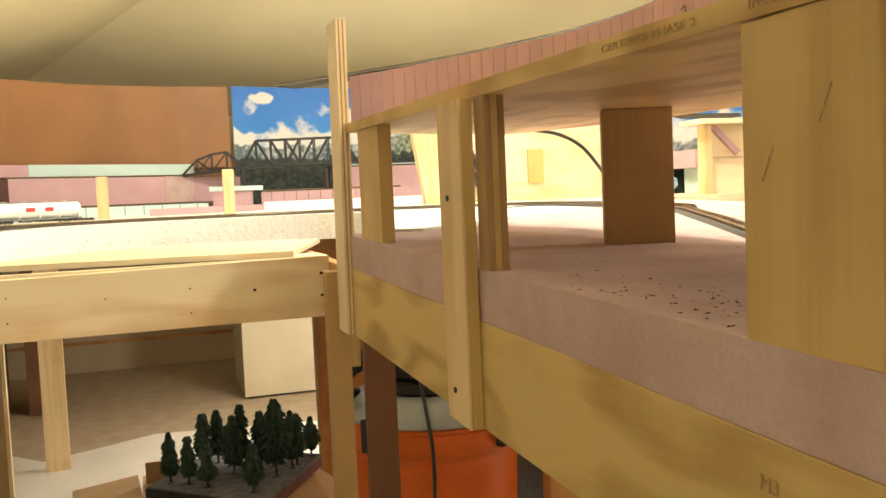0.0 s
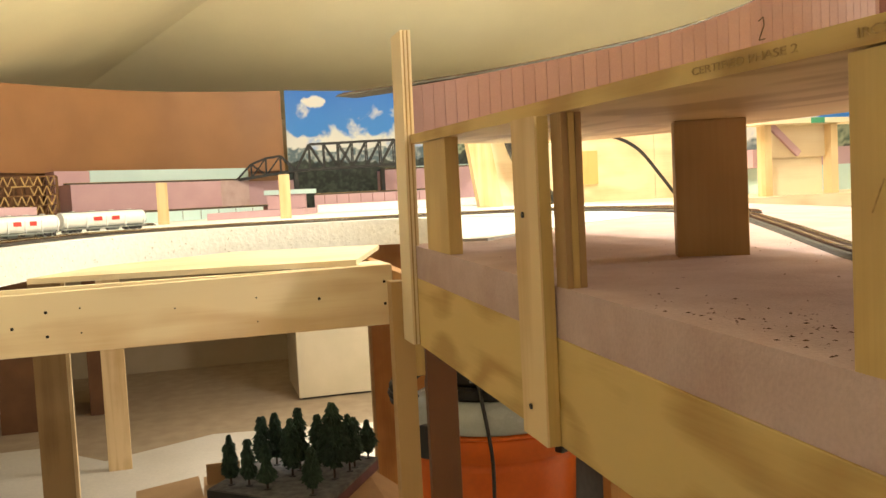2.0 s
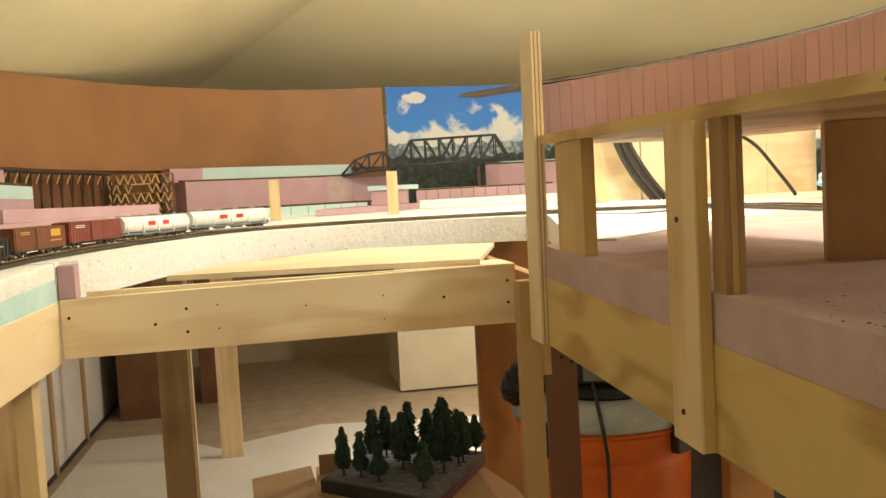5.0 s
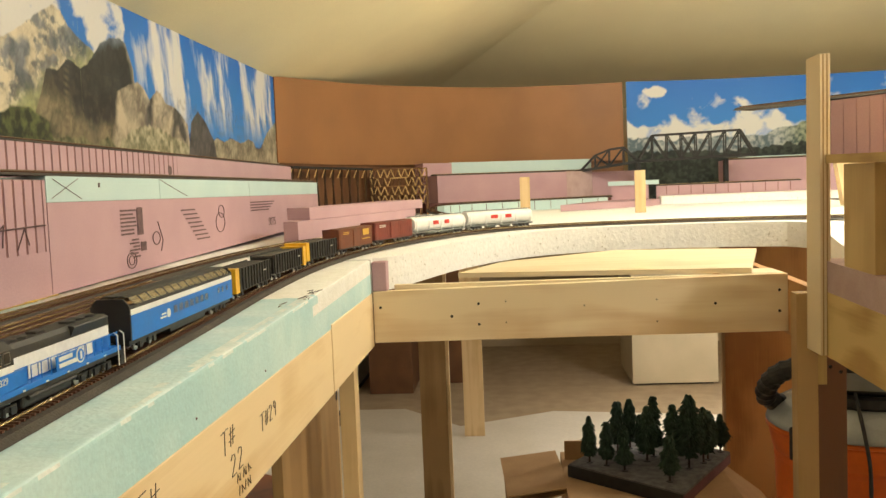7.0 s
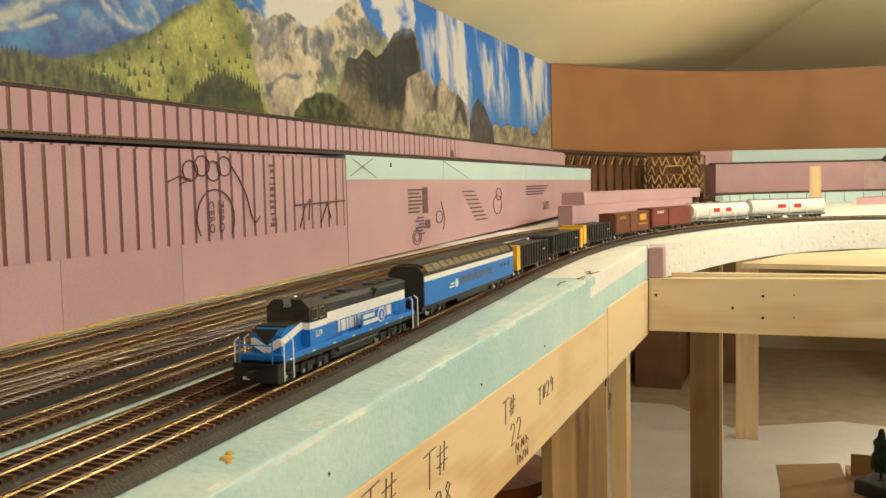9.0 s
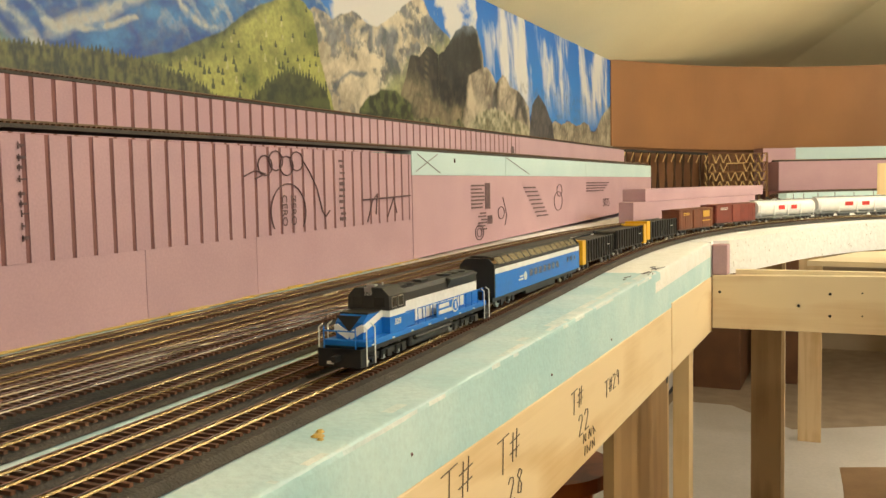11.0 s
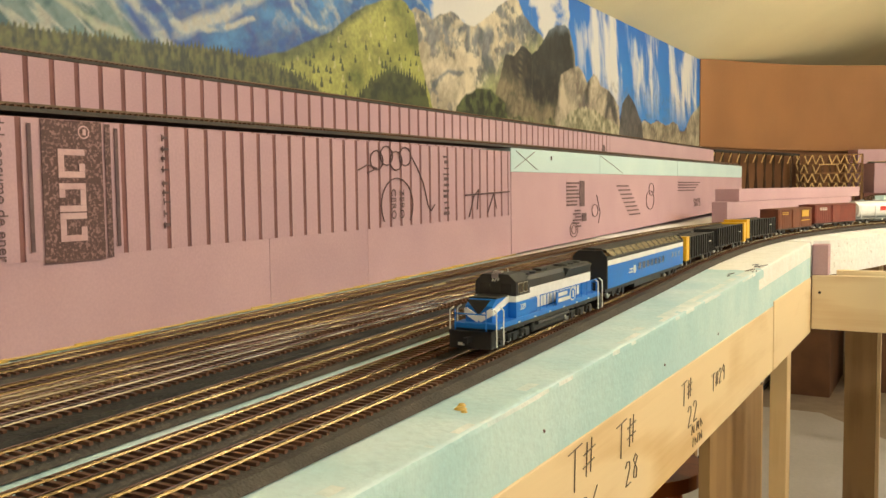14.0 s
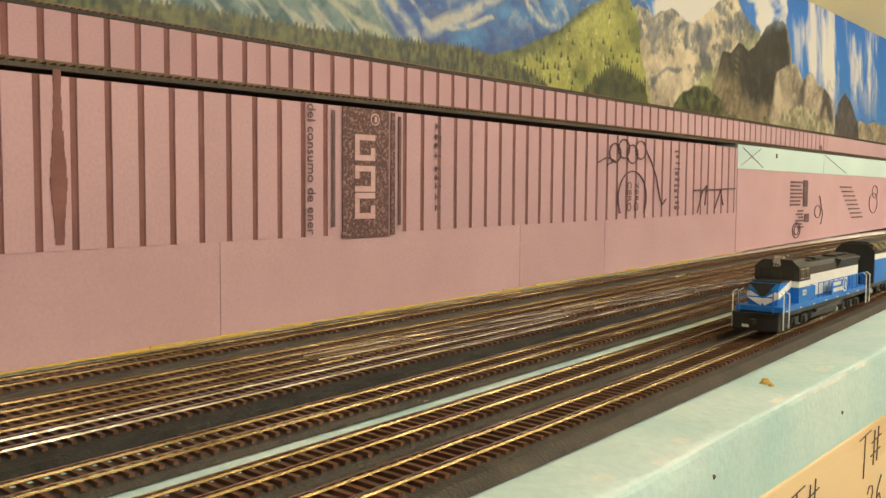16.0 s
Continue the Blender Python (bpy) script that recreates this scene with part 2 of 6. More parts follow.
def mesh_of(name, bm, material, smooth=False):
    me = bpy.data.meshes.new(name)
    bmesh.ops.recalc_face_normals(bm, faces=bm.faces)
    bm.to_mesh(me)
    bm.free()
    for m in material if isinstance(material, (list, tuple)) else (material,):
        me.materials.append(m)
    if smooth:
        me.polygons.foreach_set("use_smooth", [True] * len(me.polygons))
    return me


def part(name, bm, material, parent=None, label="", smooth=False):
    """One mesh object under a thing; the coordinates of bm are the world's, less the thing's place."""
    ob = new(name, mesh_of(name, bm, material, smooth))
    ob.parent = parent
    if label:
        ob["label"] = label
    return ob


def solid(name, bm, material, label, category, group="", kind="", smooth=False):
    return tagged(part(name, bm, material, None, "", smooth), label, category, group, kind)


def piece(name, me, parent, m):
    ob = new(name, me)
    ob.parent = parent
    ob.matrix_basis = m
    return ob


def box(bm, x0, x1, y0, y1, z0, z1, bevel=0.0, m=None):
    r = bmesh.ops.create_cube(bm, size=1)
    vs = r["verts"]
    for v in vs:
        v.co = Vector(((x0 + x1) / 2 + v.co.x * (x1 - x0), (y0 + y1) / 2 + v.co.y * (y1 - y0), (z0 + z1) / 2 + v.co.z * (z1 - z0)))
    if m is not None:
        for v in vs:
            v.co = m @ v.co
    if bevel:
        es = list({e for v in vs for e in v.link_edges})
        bmesh.ops.bevel(bm, geom=es, offset=bevel, segments=2, affect="EDGES", profile=0.5)
    return bm


def B(*a, bevel=0.0, m=None):
    return box(bmesh.new(), *a, bevel=bevel, m=m)


def prism(bm, pts, z0, z1, m=None):
    """An upright prism over a plan outline."""
    lo = [bm.verts.new((x, y, z0)) for x, y in pts]
    hi = [bm.verts.new((x, y, z1)) for x, y in pts]
    k = len(pts)
    fs = [bm.faces.new(lo[::-1]), bm.faces.new(hi)]
    for i in range(k):
        fs.append(bm.faces.new((lo[i], lo[(i + 1) % k], hi[(i + 1) % k], hi[i])))
    if m is not None:
        for v in lo + hi:
            v.co = m @ v.co
    return bm


def rod(bm, p, q, r, n=8, r2=None):
    p, q = Vector(p), Vector(q)
    d = q - p
    res = bmesh.ops.create_cone(bm, cap_ends=True, segments=n, radius1=r, radius2=r if r2 is None else r2, depth=d.length)
    m = Matrix.Translation((p + q) / 2) @ d.to_track_quat("Z", "Y").to_matrix().to_4x4()
    for v in res["verts"]:
        v.co = m @ v.co
    return bm


def bar(bm, p, q, w, h):
    """A square bar from p to q, w wide across and h high."""
    p, q = Vector(p), Vector(q)
    d = (q - p)
    length = d.length
    m = Matrix.Translation((p + q) / 2) @ d.to_track_quat("X", "Z").to_matrix().to_4x4()
    return box(bm, -length / 2, length / 2, -w / 2, w / 2, -h / 2, h / 2, m=m)


def spline(ctrl, step=0.02):
    """An even polyline along a smooth curve through the control points."""
    P = [Vector(c) for c in ctrl]
    P = [2 * P[0] - P[1]] + P + [2 * P[-1] - P[-2]]
    out = []
    for i in range(1, len(P) - 2):
        a, b, c, d = P[i - 1:i + 3]
        for k in range(40):
            t = k / 40
            out.append(0.5 * ((2 * b) + (c - a) * t + (2 * a - 5 * b + 4 * c - d) * t * t + (3 * b - a - 3 * c + d) * t ** 3))
    out.append(P[-2])
    even, left = [out[0]], step
    for p, q in zip(out, out[1:]):
        seg = (q - p).length
        pos = 0.0
        while seg - pos >= left:
            pos += left
            even.append(p.lerp(q, pos / seg))
            left = step
        left -= seg - pos
    return even


def tube(bm, path, radii, n=12):
    """One round skin along a path, with a radius for each point."""
    rows = []
    for p, t, r in zip(path, tangents(path), radii):
        q = t.to_track_quat("Z", "Y")
        rows.append([bm.verts.new(p + q @ Vector((r * math.cos(a * math.tau / n), r * math.sin(a * math.tau / n), 0))) for a in range(n)])
    for a, b in zip(rows, rows[1:]):
        for k in range(n):
            bm.faces.new((a[k], a[(k + 1) % n], b[(k + 1) % n], b[k]))
    bm.faces.new(rows[0][::-1]), bm.faces.new(rows[-1])
    return bm


def tangents(path):
    return [((path[min(i + 1, len(path) - 1)] - path[max(i - 1, 0)]).normalized()) for i in range(len(path))]


def sweep(bm, path, profile, flat=True):
    """Sweeps a closed profile of (sideways to the left, up) along a path."""
    rows = []
    for p, t in zip(path, tangents(path)):
        side = Vector((-t.y, t.x, 0)).normalized()
        rows.append([bm.verts.new(p + side * a + Vector((0, 0, b))) for a, b in profile])
    k = len(profile)
    for r, s in zip(rows, rows[1:]):
        for i in range(k):
            bm.faces.new((r[i], r[(i + 1) % k], s[(i + 1) % k], s[i]))
    bm.faces.new(rows[0][::-1])
    bm.faces.new(rows[-1])
    return bm


def lettering(name, words, size, m, material, parent=None, label="", squeeze=1.0):
    cu = bpy.data.curves.new(name, "FONT")
    cu.body, cu.size, cu.align_x, cu.align_y, cu.extrude = words, size, "CENTER", "CENTER", 0.0002
    tmp = bpy.data.objects.new(name, cu)
    me = bpy.data.meshes.new_from_object(tmp)
    bpy.data.objects.remove(tmp)
    me.transform(m @ Matrix.Diagonal((squeeze, 1, 1, 1)))
    me.materials.append(material)
    ob = new(name, me)
    ob.parent = parent
    if label:
        ob["label"] = label
    return ob


FACE_LEFT_WALL = Matrix(((0, 0, 1, 0), (1, 0, 0, 0), (0, 1, 0, 0), (0, 0, 0, 1)))


def on_x(x, y, z, turn=0):
    """Lettering on an upright face that looks towards +x, read from that side."""
    return Matrix.Translation((x, y, z)) @ FACE_LEFT_WALL @ pose(0, 0, 0, 0, 0, turn)


def on_y(x, y, z, turn=0):
    """Lettering on an upright face that looks towards -y."""
    return Matrix.Translation((x, y, z)) @ pose(0, 0, 0, 90) @ pose(0, 0, 0, 0, 0, turn)

# ---- the room ----
GRADE = 0.02


def ground(y):
    """The height of the layout's top: it climbs gently away from the yard."""
    return 0.960 + GRADE * min(y, 2.1)


def bench_top(y):
    """The height of the foam on the right-hand bench."""
    return 0.946 + 0.028 * min(y, 2.0)


def climb(bm, at=0.0):
    for v in bm.verts:
        v.co.z += GRADE * (min(v.co.y, 2.1) - at)
    return bm


solid("floor", B(-1.25, 3.6, -2.6, 6.2, -0.1, 0), FLOOR_TAN, "worn tan carpet floor under the model railway", "floor", kind="structure")
bm = bmesh.new()
prism(bm, [(-1.08, -2.4), (3.4, -2.4), (3.4, 3.72), (1.0, 4.02), (-0.05, 4.2), (-0.5, 3.95), (-0.8, 4.3), (-1.08, 4.3)], 0.0, 0.005)
solid("floor_sheet", bm, FLOOR_WHITE, "white sheet flooring laid over the carpet", "floor", kind="structure")
solid("wall_left", B(-1.25, -1.13, -2.6, 6.2, 0, 1.6), WHITE_PAINT, "cream painted knee wall below the sloping ceiling", "wall", kind="structure")
solid("wall_end", B(-1.13, 3.5, 6.05, 6.2, 0, 1.7), TAN_PAINT, "tan painted end wall behind the layout", "wall", kind="structure")
# two unseen walls, added to close the room and hold its light
solid("wall_right", B(3.5, 3.6, -2.6, 6.2, 0, 2.6), WHITE_PAINT, "unseen cream side wall added to close the room", "wall", kind="structure")
solid("wall_back", B(-1.13, 3.5, -2.6, -2.5, 0, 2.6), WHITE_PAINT, "unseen cream back wall added to close the room", "wall", kind="structure")
bm = bmesh.new()


def slope_left(x):
    return 1.575 + 0.45 * (x + 1.12)


def slope_end(y):
    return 3.80 - 0.36 * y


A0, A1 = Vector((-1.25, -2.6, slope_left(-1.25))), Vector((0.713, -2.6, 2.4))
H0, H1 = Vector((0.713, 3.889, 2.4)), Vector((-1.25, 6.343, slope_left(-1.25)))
E0, E1 = Vector((3.6, 3.889, 2.4)), Vector((3.6, 6.343, slope_end(6.343)))
A2 = Vector((3.6, -2.6, 2.4))
for quad in ((A0, A1, H0, H1), (H0, E0, E1, H1), (A1, A2, E0, H0)):
    lo = [bm.verts.new(p) for p in quad]
    hi = [bm.verts.new(p + Vector((0, 0, 0.12))) for p in quad]
    bm.faces.new(lo), bm.faces.new(hi[::-1])
    for i in range(4):
        bm.faces.new((lo[i], hi[i], hi[(i + 1) % 4], lo[(i + 1) % 4]))
solid("ceiling", bm, CEIL, "beige painted attic ceiling with sloping sides", "ceiling", kind="structure")

# ---- photo backdrops ----


class Lattice:
    def __init__(self, seed):
        self.g = np.random.RandomState(seed).rand(128, 128)

    def at(self, x, y):
        xi, yi = np.floor(x).astype(int), np.floor(y).astype(int)
        fx, fy = x - xi, y - yi
        fx, fy = fx * fx * (3 - 2 * fx), fy * fy * (3 - 2 * fy)
        g = self.g
        a, b = g[xi % 128, yi % 128], g[(xi + 1) % 128, yi % 128]
        c, d = g[xi % 128, (yi + 1) % 128], g[(xi + 1) % 128, (yi + 1) % 128]
        return (a * (1 - fx) + b * fx) * (1 - fy) + (c * (1 - fx) + d * fx) * fy

    def fbm(self, x, y, octaves=5):
        out, amp, tot = 0, 1.0, 0
        for k in range(octaves):
            out, tot = out + amp * self.at(x * 2 ** k + 17 * k, y * 2 ** k + 5 * k), tot + amp
            amp *= 0.55
        return out / tot


MINT_FACE = mat("mottled_mint_foam", (0.66, 0.83, 0.82), 0.8, (0.44, 0.68, 0.71), 7, 0.25, 260, spread=(0.36, 0.68))
MINT_WORN = mat("plaster_rubbed_mint", (0.80, 0.86, 0.84), 0.85, (0.60, 0.75, 0.76), 30, 0.5, 200)
L1, L2, L3 = Lattice(3), Lattice(8), Lattice(21)


def lerp3(a, b, t):
    t = np.clip(t, 0, 1)[..., None]
    return np.asarray(a) * (1 - t) + np.asarray(b) * t


def lay(col, over, mask):
    m = np.clip(mask, 0, 1)[..., None]
    return col * (1 - m) + over * m


def ridge(u, knots_u, knots_v):
    return np.interp(u, knots_u, knots_v)


def sky(u, v, cover, stretch=1.0):
    w = L2.fbm(u * 9, v * 9, 4) - 0.5
    n = L1.fbm(u * 7.5 + v * 1.5 + w * 0.8, v * 10 * stretch + w * 1.1, 6)
    blue = lerp3((0.045, 0.28, 0.76), (0.010, 0.16, 0.62), (v - 1.25) / 0.33)
    return lay(blue, np.broadcast_to(np.array((0.74, 0.74, 0.72)), blue.shape), (n - cover) * 6.5)


def trail(u, v, pts, width):
    """A soft band of the given half width along a polyline, 1 on the line and 0 outside."""
    best = np.full(u.shape, 9.0)
    for (ua, va), (ub, vb) in zip(pts, pts[1:]):
        du, dv = ub - ua, vb - va
        t = np.clip(((u - ua) * du + (v - va) * dv) / (du * du + dv * dv), 0, 1)
        best = np.minimum(best, np.hypot(u - ua - t * du, v - va - t * dv))
    return np.clip(1 - best / width, 0, 1)


def mountain_print(u, v):
    """Alpine scene: blue ranges, a grassy hill, limestone crags and cloudy sky; u along the wall, v up."""
    rough = L2.fbm(u * 16, v * 16, 5) - 0.5
    fine = L3.fbm(u * 60, v * 60, 6) - 0.5
    grain = L1.fbm(u * 190, v * 190, 3) - 0.5
    # sky with a heaped cloud over the crags and streaks further along
    col = lerp3((0.040, 0.27, 0.74), (0.010, 0.17, 0.64), (v - 1.30) / 0.27)
    white = np.broadcast_to(np.array((0.76, 0.75, 0.72)), col.shape)
    heap = np.interp(u, [1.22, 1.27, 1.40, 1.55, 1.62, 1.655, 1.70, 1.76, 1.92, 1.95], [-0.2, 0.75, 0.9, 0.8, 0.1, -0.5, 0.35, 0.55, 0.25, -0.9])
    puffs = L1.fbm(u * 14, v * 20, 6) - 0.5
    col = lay(col, white, (heap + puffs * 2.6 + (v - 1.50) * 3.5 * (u > 1.66)) * 2.2 * (u < 2.0))
    warp = (L2.fbm(u * 9, v * 9, 4) - 0.5) * 0.5
    streak = L1.fbm(u * 11 + v * 2.2 + warp, v * 3.4 + warp * 1.2, 5)
    comb = L3.fbm(u * 34 + v * 6, v * 7, 4) - 0.5
    cover = np.interp(u, [1.98, 2.08, 2.18, 2.32, 2.46, 2.62, 2.72, 2.84, 2.96, 3.08, 3.16, 3.25], [0.85, 0.60, 0.48, 0.44, 0.50, 0.44, 0.50, 0.46, 0.44, 0.46, 0.54, 0.62])
    col = lay(col, white, (streak + comb * 0.28 - cover) * 5.5 * np.clip((v - 1.30) * 9, 0, 1) * (u > 1.95))
    # far blue ranges: deep blue valley, pale rock ribs and a teal wooded slope
    top = ridge(u, [-1.2, -0.4, 0.1, 0.4, 0.62, 0.85, 1.0, 1.2, 1.4], [1.56, 1.6, 1.55, 1.6, 1.46, 1.57, 1.48, 1.44, 1.3]) + rough * 0.05
    top0 = np.where(u < 1.1, top, 1.0)
    rid = np.abs(2 * L2.fbm(u * 8 - v * 9, v * 14 + u * 4, 7) - 1)
    ribs = 1 - np.abs(2 * L1.fbm(u * 11 + v * 10, (v - u * 0.8) * 8 + 3, 7) - 1)
    blue = lerp3((0.008, 0.075, 0.34), (0.07, 0.31, 0.66), rid * 1.6 + fine * 0.5 + (v - 1.32) * 2.2)
    pale = lerp3((0.30, 0.42, 0.50), (0.62, 0.62, 0.55), fine * 2.2 + 0.5)
    blue = lay(blue, pale, (ribs - 0.88) * 6 * np.clip((v - 1.305) * 16, 0, 1))
    wob = rough * 0.03
    for rib, w in (([(0.79, 1.375), (0.704, 1.328), (0.666, 1.313), (0.624, 1.291)], 0.014), ([(0.758, 1.328), (0.713, 1.314), (0.639, 1.298)], 0.006), ([(0.81, 1.40), (0.847, 1.359), (0.92, 1.34)], 0.009),
                   ([(0.50, 1.36), (0.566, 1.302), (0.604, 1.277)], 0.012), ([(0.56, 1.37), (0.591, 1.325), (0.626, 1.292)], 0.007), ([(0.90, 1.47), (0.93, 1.42), (0.99, 1.40)], 0.012), ([(0.66, 1.44), (0.72, 1.40), (0.80, 1.42)], 0.012)):
        blue = lay(blue, pale, trail(u + wob, v + wob, rib, w) * (1.1 + fine * 3))
    slope = 1 - np.abs(2 * L2.fbm((u + v) * 16, (v - u) * 5, 7) - 1)
    teal = lerp3((0.030, 0.10, 0.11), (0.20, 0.32, 0.30), fine * 2.0 + (slope - 0.8) * 2.0 + 0.4)
    scar = 1 - np.abs(2 * L1.fbm((u + v * 1.2) * 19, (v * 1.2 - u) * 4, 6) - 1)
    teal = lay(teal, lerp3((0.36, 0.44, 0.38), (0.60, 0.60, 0.50), fine * 2 + 0.5), (scar - 0.86) * 7)
    teal = lay(teal, lerp3((0.30, 0.38, 0.26), (0.56, 0.55, 0.42), fine * 2 + 0.5), trail(u + wob, v + wob, [(0.42, 1.325), (0.471, 1.301), (0.50, 1.289), (0.54, 1.274)], 0.011) * 1.4)
    blue = lay(blue, teal, (0.545 - u - (v - 1.31) * 1.1 + rough * 0.05) * 40)
    col = lay(col, blue, (top - v) * 300)

    # crags
    def rocky(shift, light, dark_tone, contrast):
        r1 = np.abs(L1.fbm(u * 17 + shift, v * 13, 5) - 0.5) * 2
        r2 = np.abs(L3.fbm(u * 46 - v * 20, v * 40 + shift, 4) - 0.5) * 2
        lit = L2.fbm(u * 11 + v * 9 + shift, v * 7, 4)
        return lerp3(dark_tone, light, 0.10 + r1 * 1.5 + r2 * 0.9 + (lit - 0.5) * contrast)

    main = ridge(u, [1.15, 1.19, 1.25, 1.32, 1.38, 1.42, 1.475, 1.54, 1.60, 1.63, 1.66, 1.69, 1.75, 1.82], [1.40, 1.417, 1.409, 1.432, 1.422, 1.422, 1.452, 1.484, 1.513, 1.512, 1.478, 1.465, 1.450, 1.40]) + rough * 0.022
    rock = rocky(3.0, (0.80, 0.71, 0.52), (0.40, 0.34, 0.24), 1.3)
    shade = rocky(9.0, (0.24, 0.26, 0.28), (0.05, 0.07, 0.09), 0.9)
    for line, w in (([(1.352, 1.40), (1.388, 1.416), (1.385, 1.372)], 0.016), ([(1.425, 1.395), (1.486, 1.412), (1.465, 1.37), (1.50, 1.335)], 0.024), ([(1.25, 1.285), (1.298, 1.309), (1.36, 1.313)], 0.010), ([(1.69, 1.47), (1.735, 1.45), (1.70, 1.42)], 0.022), ([(1.30, 1.40), (1.31, 1.375)], 0.010)):
        rock = lay(rock, shade, (trail(u + wob, v + wob, line, w) + rough * 1.2 + fine * 0.8) * 1.7)
    rock = lay(rock, rocky(6.0, (0.44, 0.46, 0.20), (0.14, 0.16, 0.05), 1.2), (1.345 - v + (u - 1.50) * 0.45 + rough * 0.12) * 16 * (u > 1.36))
    col = lay(col, rock, (main - v) * 300 * ((u > 1.13) & (u < 1.83)))
    top2 = ridge(u, [1.50, 1.535, 1.56, 1.60, 1.64, 1.70, 1.755, 1.80, 1.85, 1.90, 1.93, 1.955, 1.968, 1.98], [1.28, 1.33, 1.380, 1.385, 1.412, 1.400, 1.428, 1.470, 1.493, 1.499, 1.493, 1.455, 1.435, 1.2]) + rough * 0.02
    dark = rocky(5.0, (0.036, 0.040, 0.040), (0.006, 0.008, 0.009), 0.8)
    dark = lay(dark, rocky(8.0, (0.22, 0.27, 0.33), (0.07, 0.09, 0.12), 0.7), (v - 1.452 + (1.86 - u) * 0.15 + rough * 0.08) * 30)
    dark = lay(dark, rocky(2.5, (0.42, 0.38, 0.29), (0.14, 0.13, 0.11), 0.9), ((u - 1.925) * 1.2 + (v - 1.46) * 0.5 + rough * 0.05) * 40 * (u > 1.88))
    dark = lay(dark, rocky(1.5, (0.30, 0.25, 0.15), (0.03, 0.03, 0.022), 1.0), (1.335 - v + (1.74 - u) * 0.1 + rough * 0.14) * 16)
    col = lay(col, dark, (top2 - v) * 300 * ((u > 1.5) & (u < 1.985)))
    snag = trail(u, v, [(1.625, 1.25), (1.64, 1.405)], 0.016) * (0.55 + 0.45 * np.sin(v * 420 + u * 90))
    col = lay(col, np.broadcast_to(np.array((0.16, 0.13, 0.085)), col.shape), (snag + fine) * 1.1 * (v < 1.40))
    top3 = ridge(u, [1.815, 1.86, 1.93, 1.988, 2.03, 2.054, 2.102, 2.13, 2.163, 2.227, 2.275, 2.312, 2.33], [1.33, 1.368, 1.392, 1.406, 1.392, 1.372, 1.399, 1.392, 1.368, 1.362, 1.345, 1.325, 1.2]) + rough * 0.015
    low_rock = rocky(7.0, (0.60, 0.52, 0.38), (0.20, 0.17, 0.13), 1.1)
    low_rock = lay(low_rock, rocky(4.5, (0.15, 0.14, 0.13), (0.05, 0.05, 0.05), 0.8), np.maximum(trail(u, v, [(2.04, 1.31), (2.065, 1.37)], 0.03), trail(u, v, [(2.20, 1.29), (2.235, 1.35), (2.285, 1.29)], 0.03)) * 1.5 + rough * 1.6 - 0.1)
    left_in = (u - 1.865 - np.clip(1.365 - v, 0, 1) * -0.35 + rough * 0.03) * 60
    col = lay(col, low_rock, np.minimum((top3 - v) * 300, left_in) * ((u > 1.8) & (u < 2.33)))
    scree = ridge(u, [1.84, 1.88, 1.932, 2.043, 2.205, 2.294, 2.33], [1.22, 1.267, 1.283, 1.300, 1.288, 1.271, 1.24]) + rough * 0.04
    col = lay(col, lerp3((0.20, 0.20, 0.11), (0.58, 0.54, 0.38), fine * 2.5 + 0.5), (scree - v) * 200 * ((u > 1.84) & (u < 2.33)))
    fin = ridge(u, [2.30, 2.32, 2.34, 2.40, 2.463, 2.529, 2.56], [1.2, 1.275, 1.334, 1.372, 1.344, 1.292, 1.2]) + rough * 0.012
    tail = ridge(u, [2.45, 2.542, 2.62, 2.712, 2.80, 2.902, 2.95, 2.97, 3.041, 3.08, 3.114, 3.229, 3.26], [1.26, 1.300, 1.296, 1.305, 1.30, 1.315, 1.305, 1.290, 1.294, 1.32, 1.346, 1.392, 1.40]) + rough * 0.02
    col = lay(col, rocky(4.0, (0.56, 0.50, 0.36), (0.16, 0.14, 0.10), 1.3), (tail - v) * 300 * (u > 2.44))
    col = lay(col, rocky(2.0, (0.13, 0.13, 0.13), (0.035, 0.037, 0.040), 0.9), (fin - v) * 300 * ((u > 2.3) & (u < 2.56)))
    foot = ridge(u, [1.16, 1.25, 1.35, 1.50, 1.7, 1.85], [1.22, 1.225, 1.235, 1.255, 1.262, 1.25]) + rough * 0.05
    col = lay(col, lerp3((0.05, 0.06, 0.02), (0.33, 0.31, 0.17), fine * 2.5 + 0.5), (foot - v) * 200 * ((u > 1.16) & (u < 1.87)))
    bush = ridge(u, [1.325, 1.34, 1.38, 1.425, 1.495, 1.557, 1.59], [1.2, 1.257, 1.286, 1.298, 1.299, 1.280, 1.2]) + rough * 0.02
    col = lay(col, lerp3((0.012, 0.022, 0.006), (0.15, 0.18, 0.05), fine * 2.6 + 0.35 + (v - 1.27) * 6), (bush - v) * 200 * ((u > 1.32) & (u < 1.6)))
    # grassy hill with conifers
    hill = ridge(u, [0.5, 0.70, 0.76, 0.828, 0.888, 0.94, 0.981, 1.032, 1.09, 1.14, 1.185, 1.205, 1.235, 1.27], [1.262, 1.270, 1.280, 1.297, 1.320, 1.343, 1.370, 1.397, 1.418, 1.425, 1.402, 1.343, 1.27, 1.2]) + rough * (0.012 + 0.05 * np.clip((u - 1.12) * 12, 0, 1))
    grass = lerp3((0.13, 0.16, 0.03), (0.42, 0.43, 0.10), L2.fbm(u * 16, v * 22, 6) * 2.6 - 0.6)
    grass = grass * (1 + grain[..., None] * 0.4)
    for k in range(9):
        vb = 1.235 + 0.021 * k
        w, h = 0.011 - 0.0004 * k, 0.022 - 0.0007 * k
        cell = np.floor((u + 0.004 * k) / w).astype(int)
        r = L2.g[(cell * 7 + k * 13) % 128, (cell + k * 5) % 128]
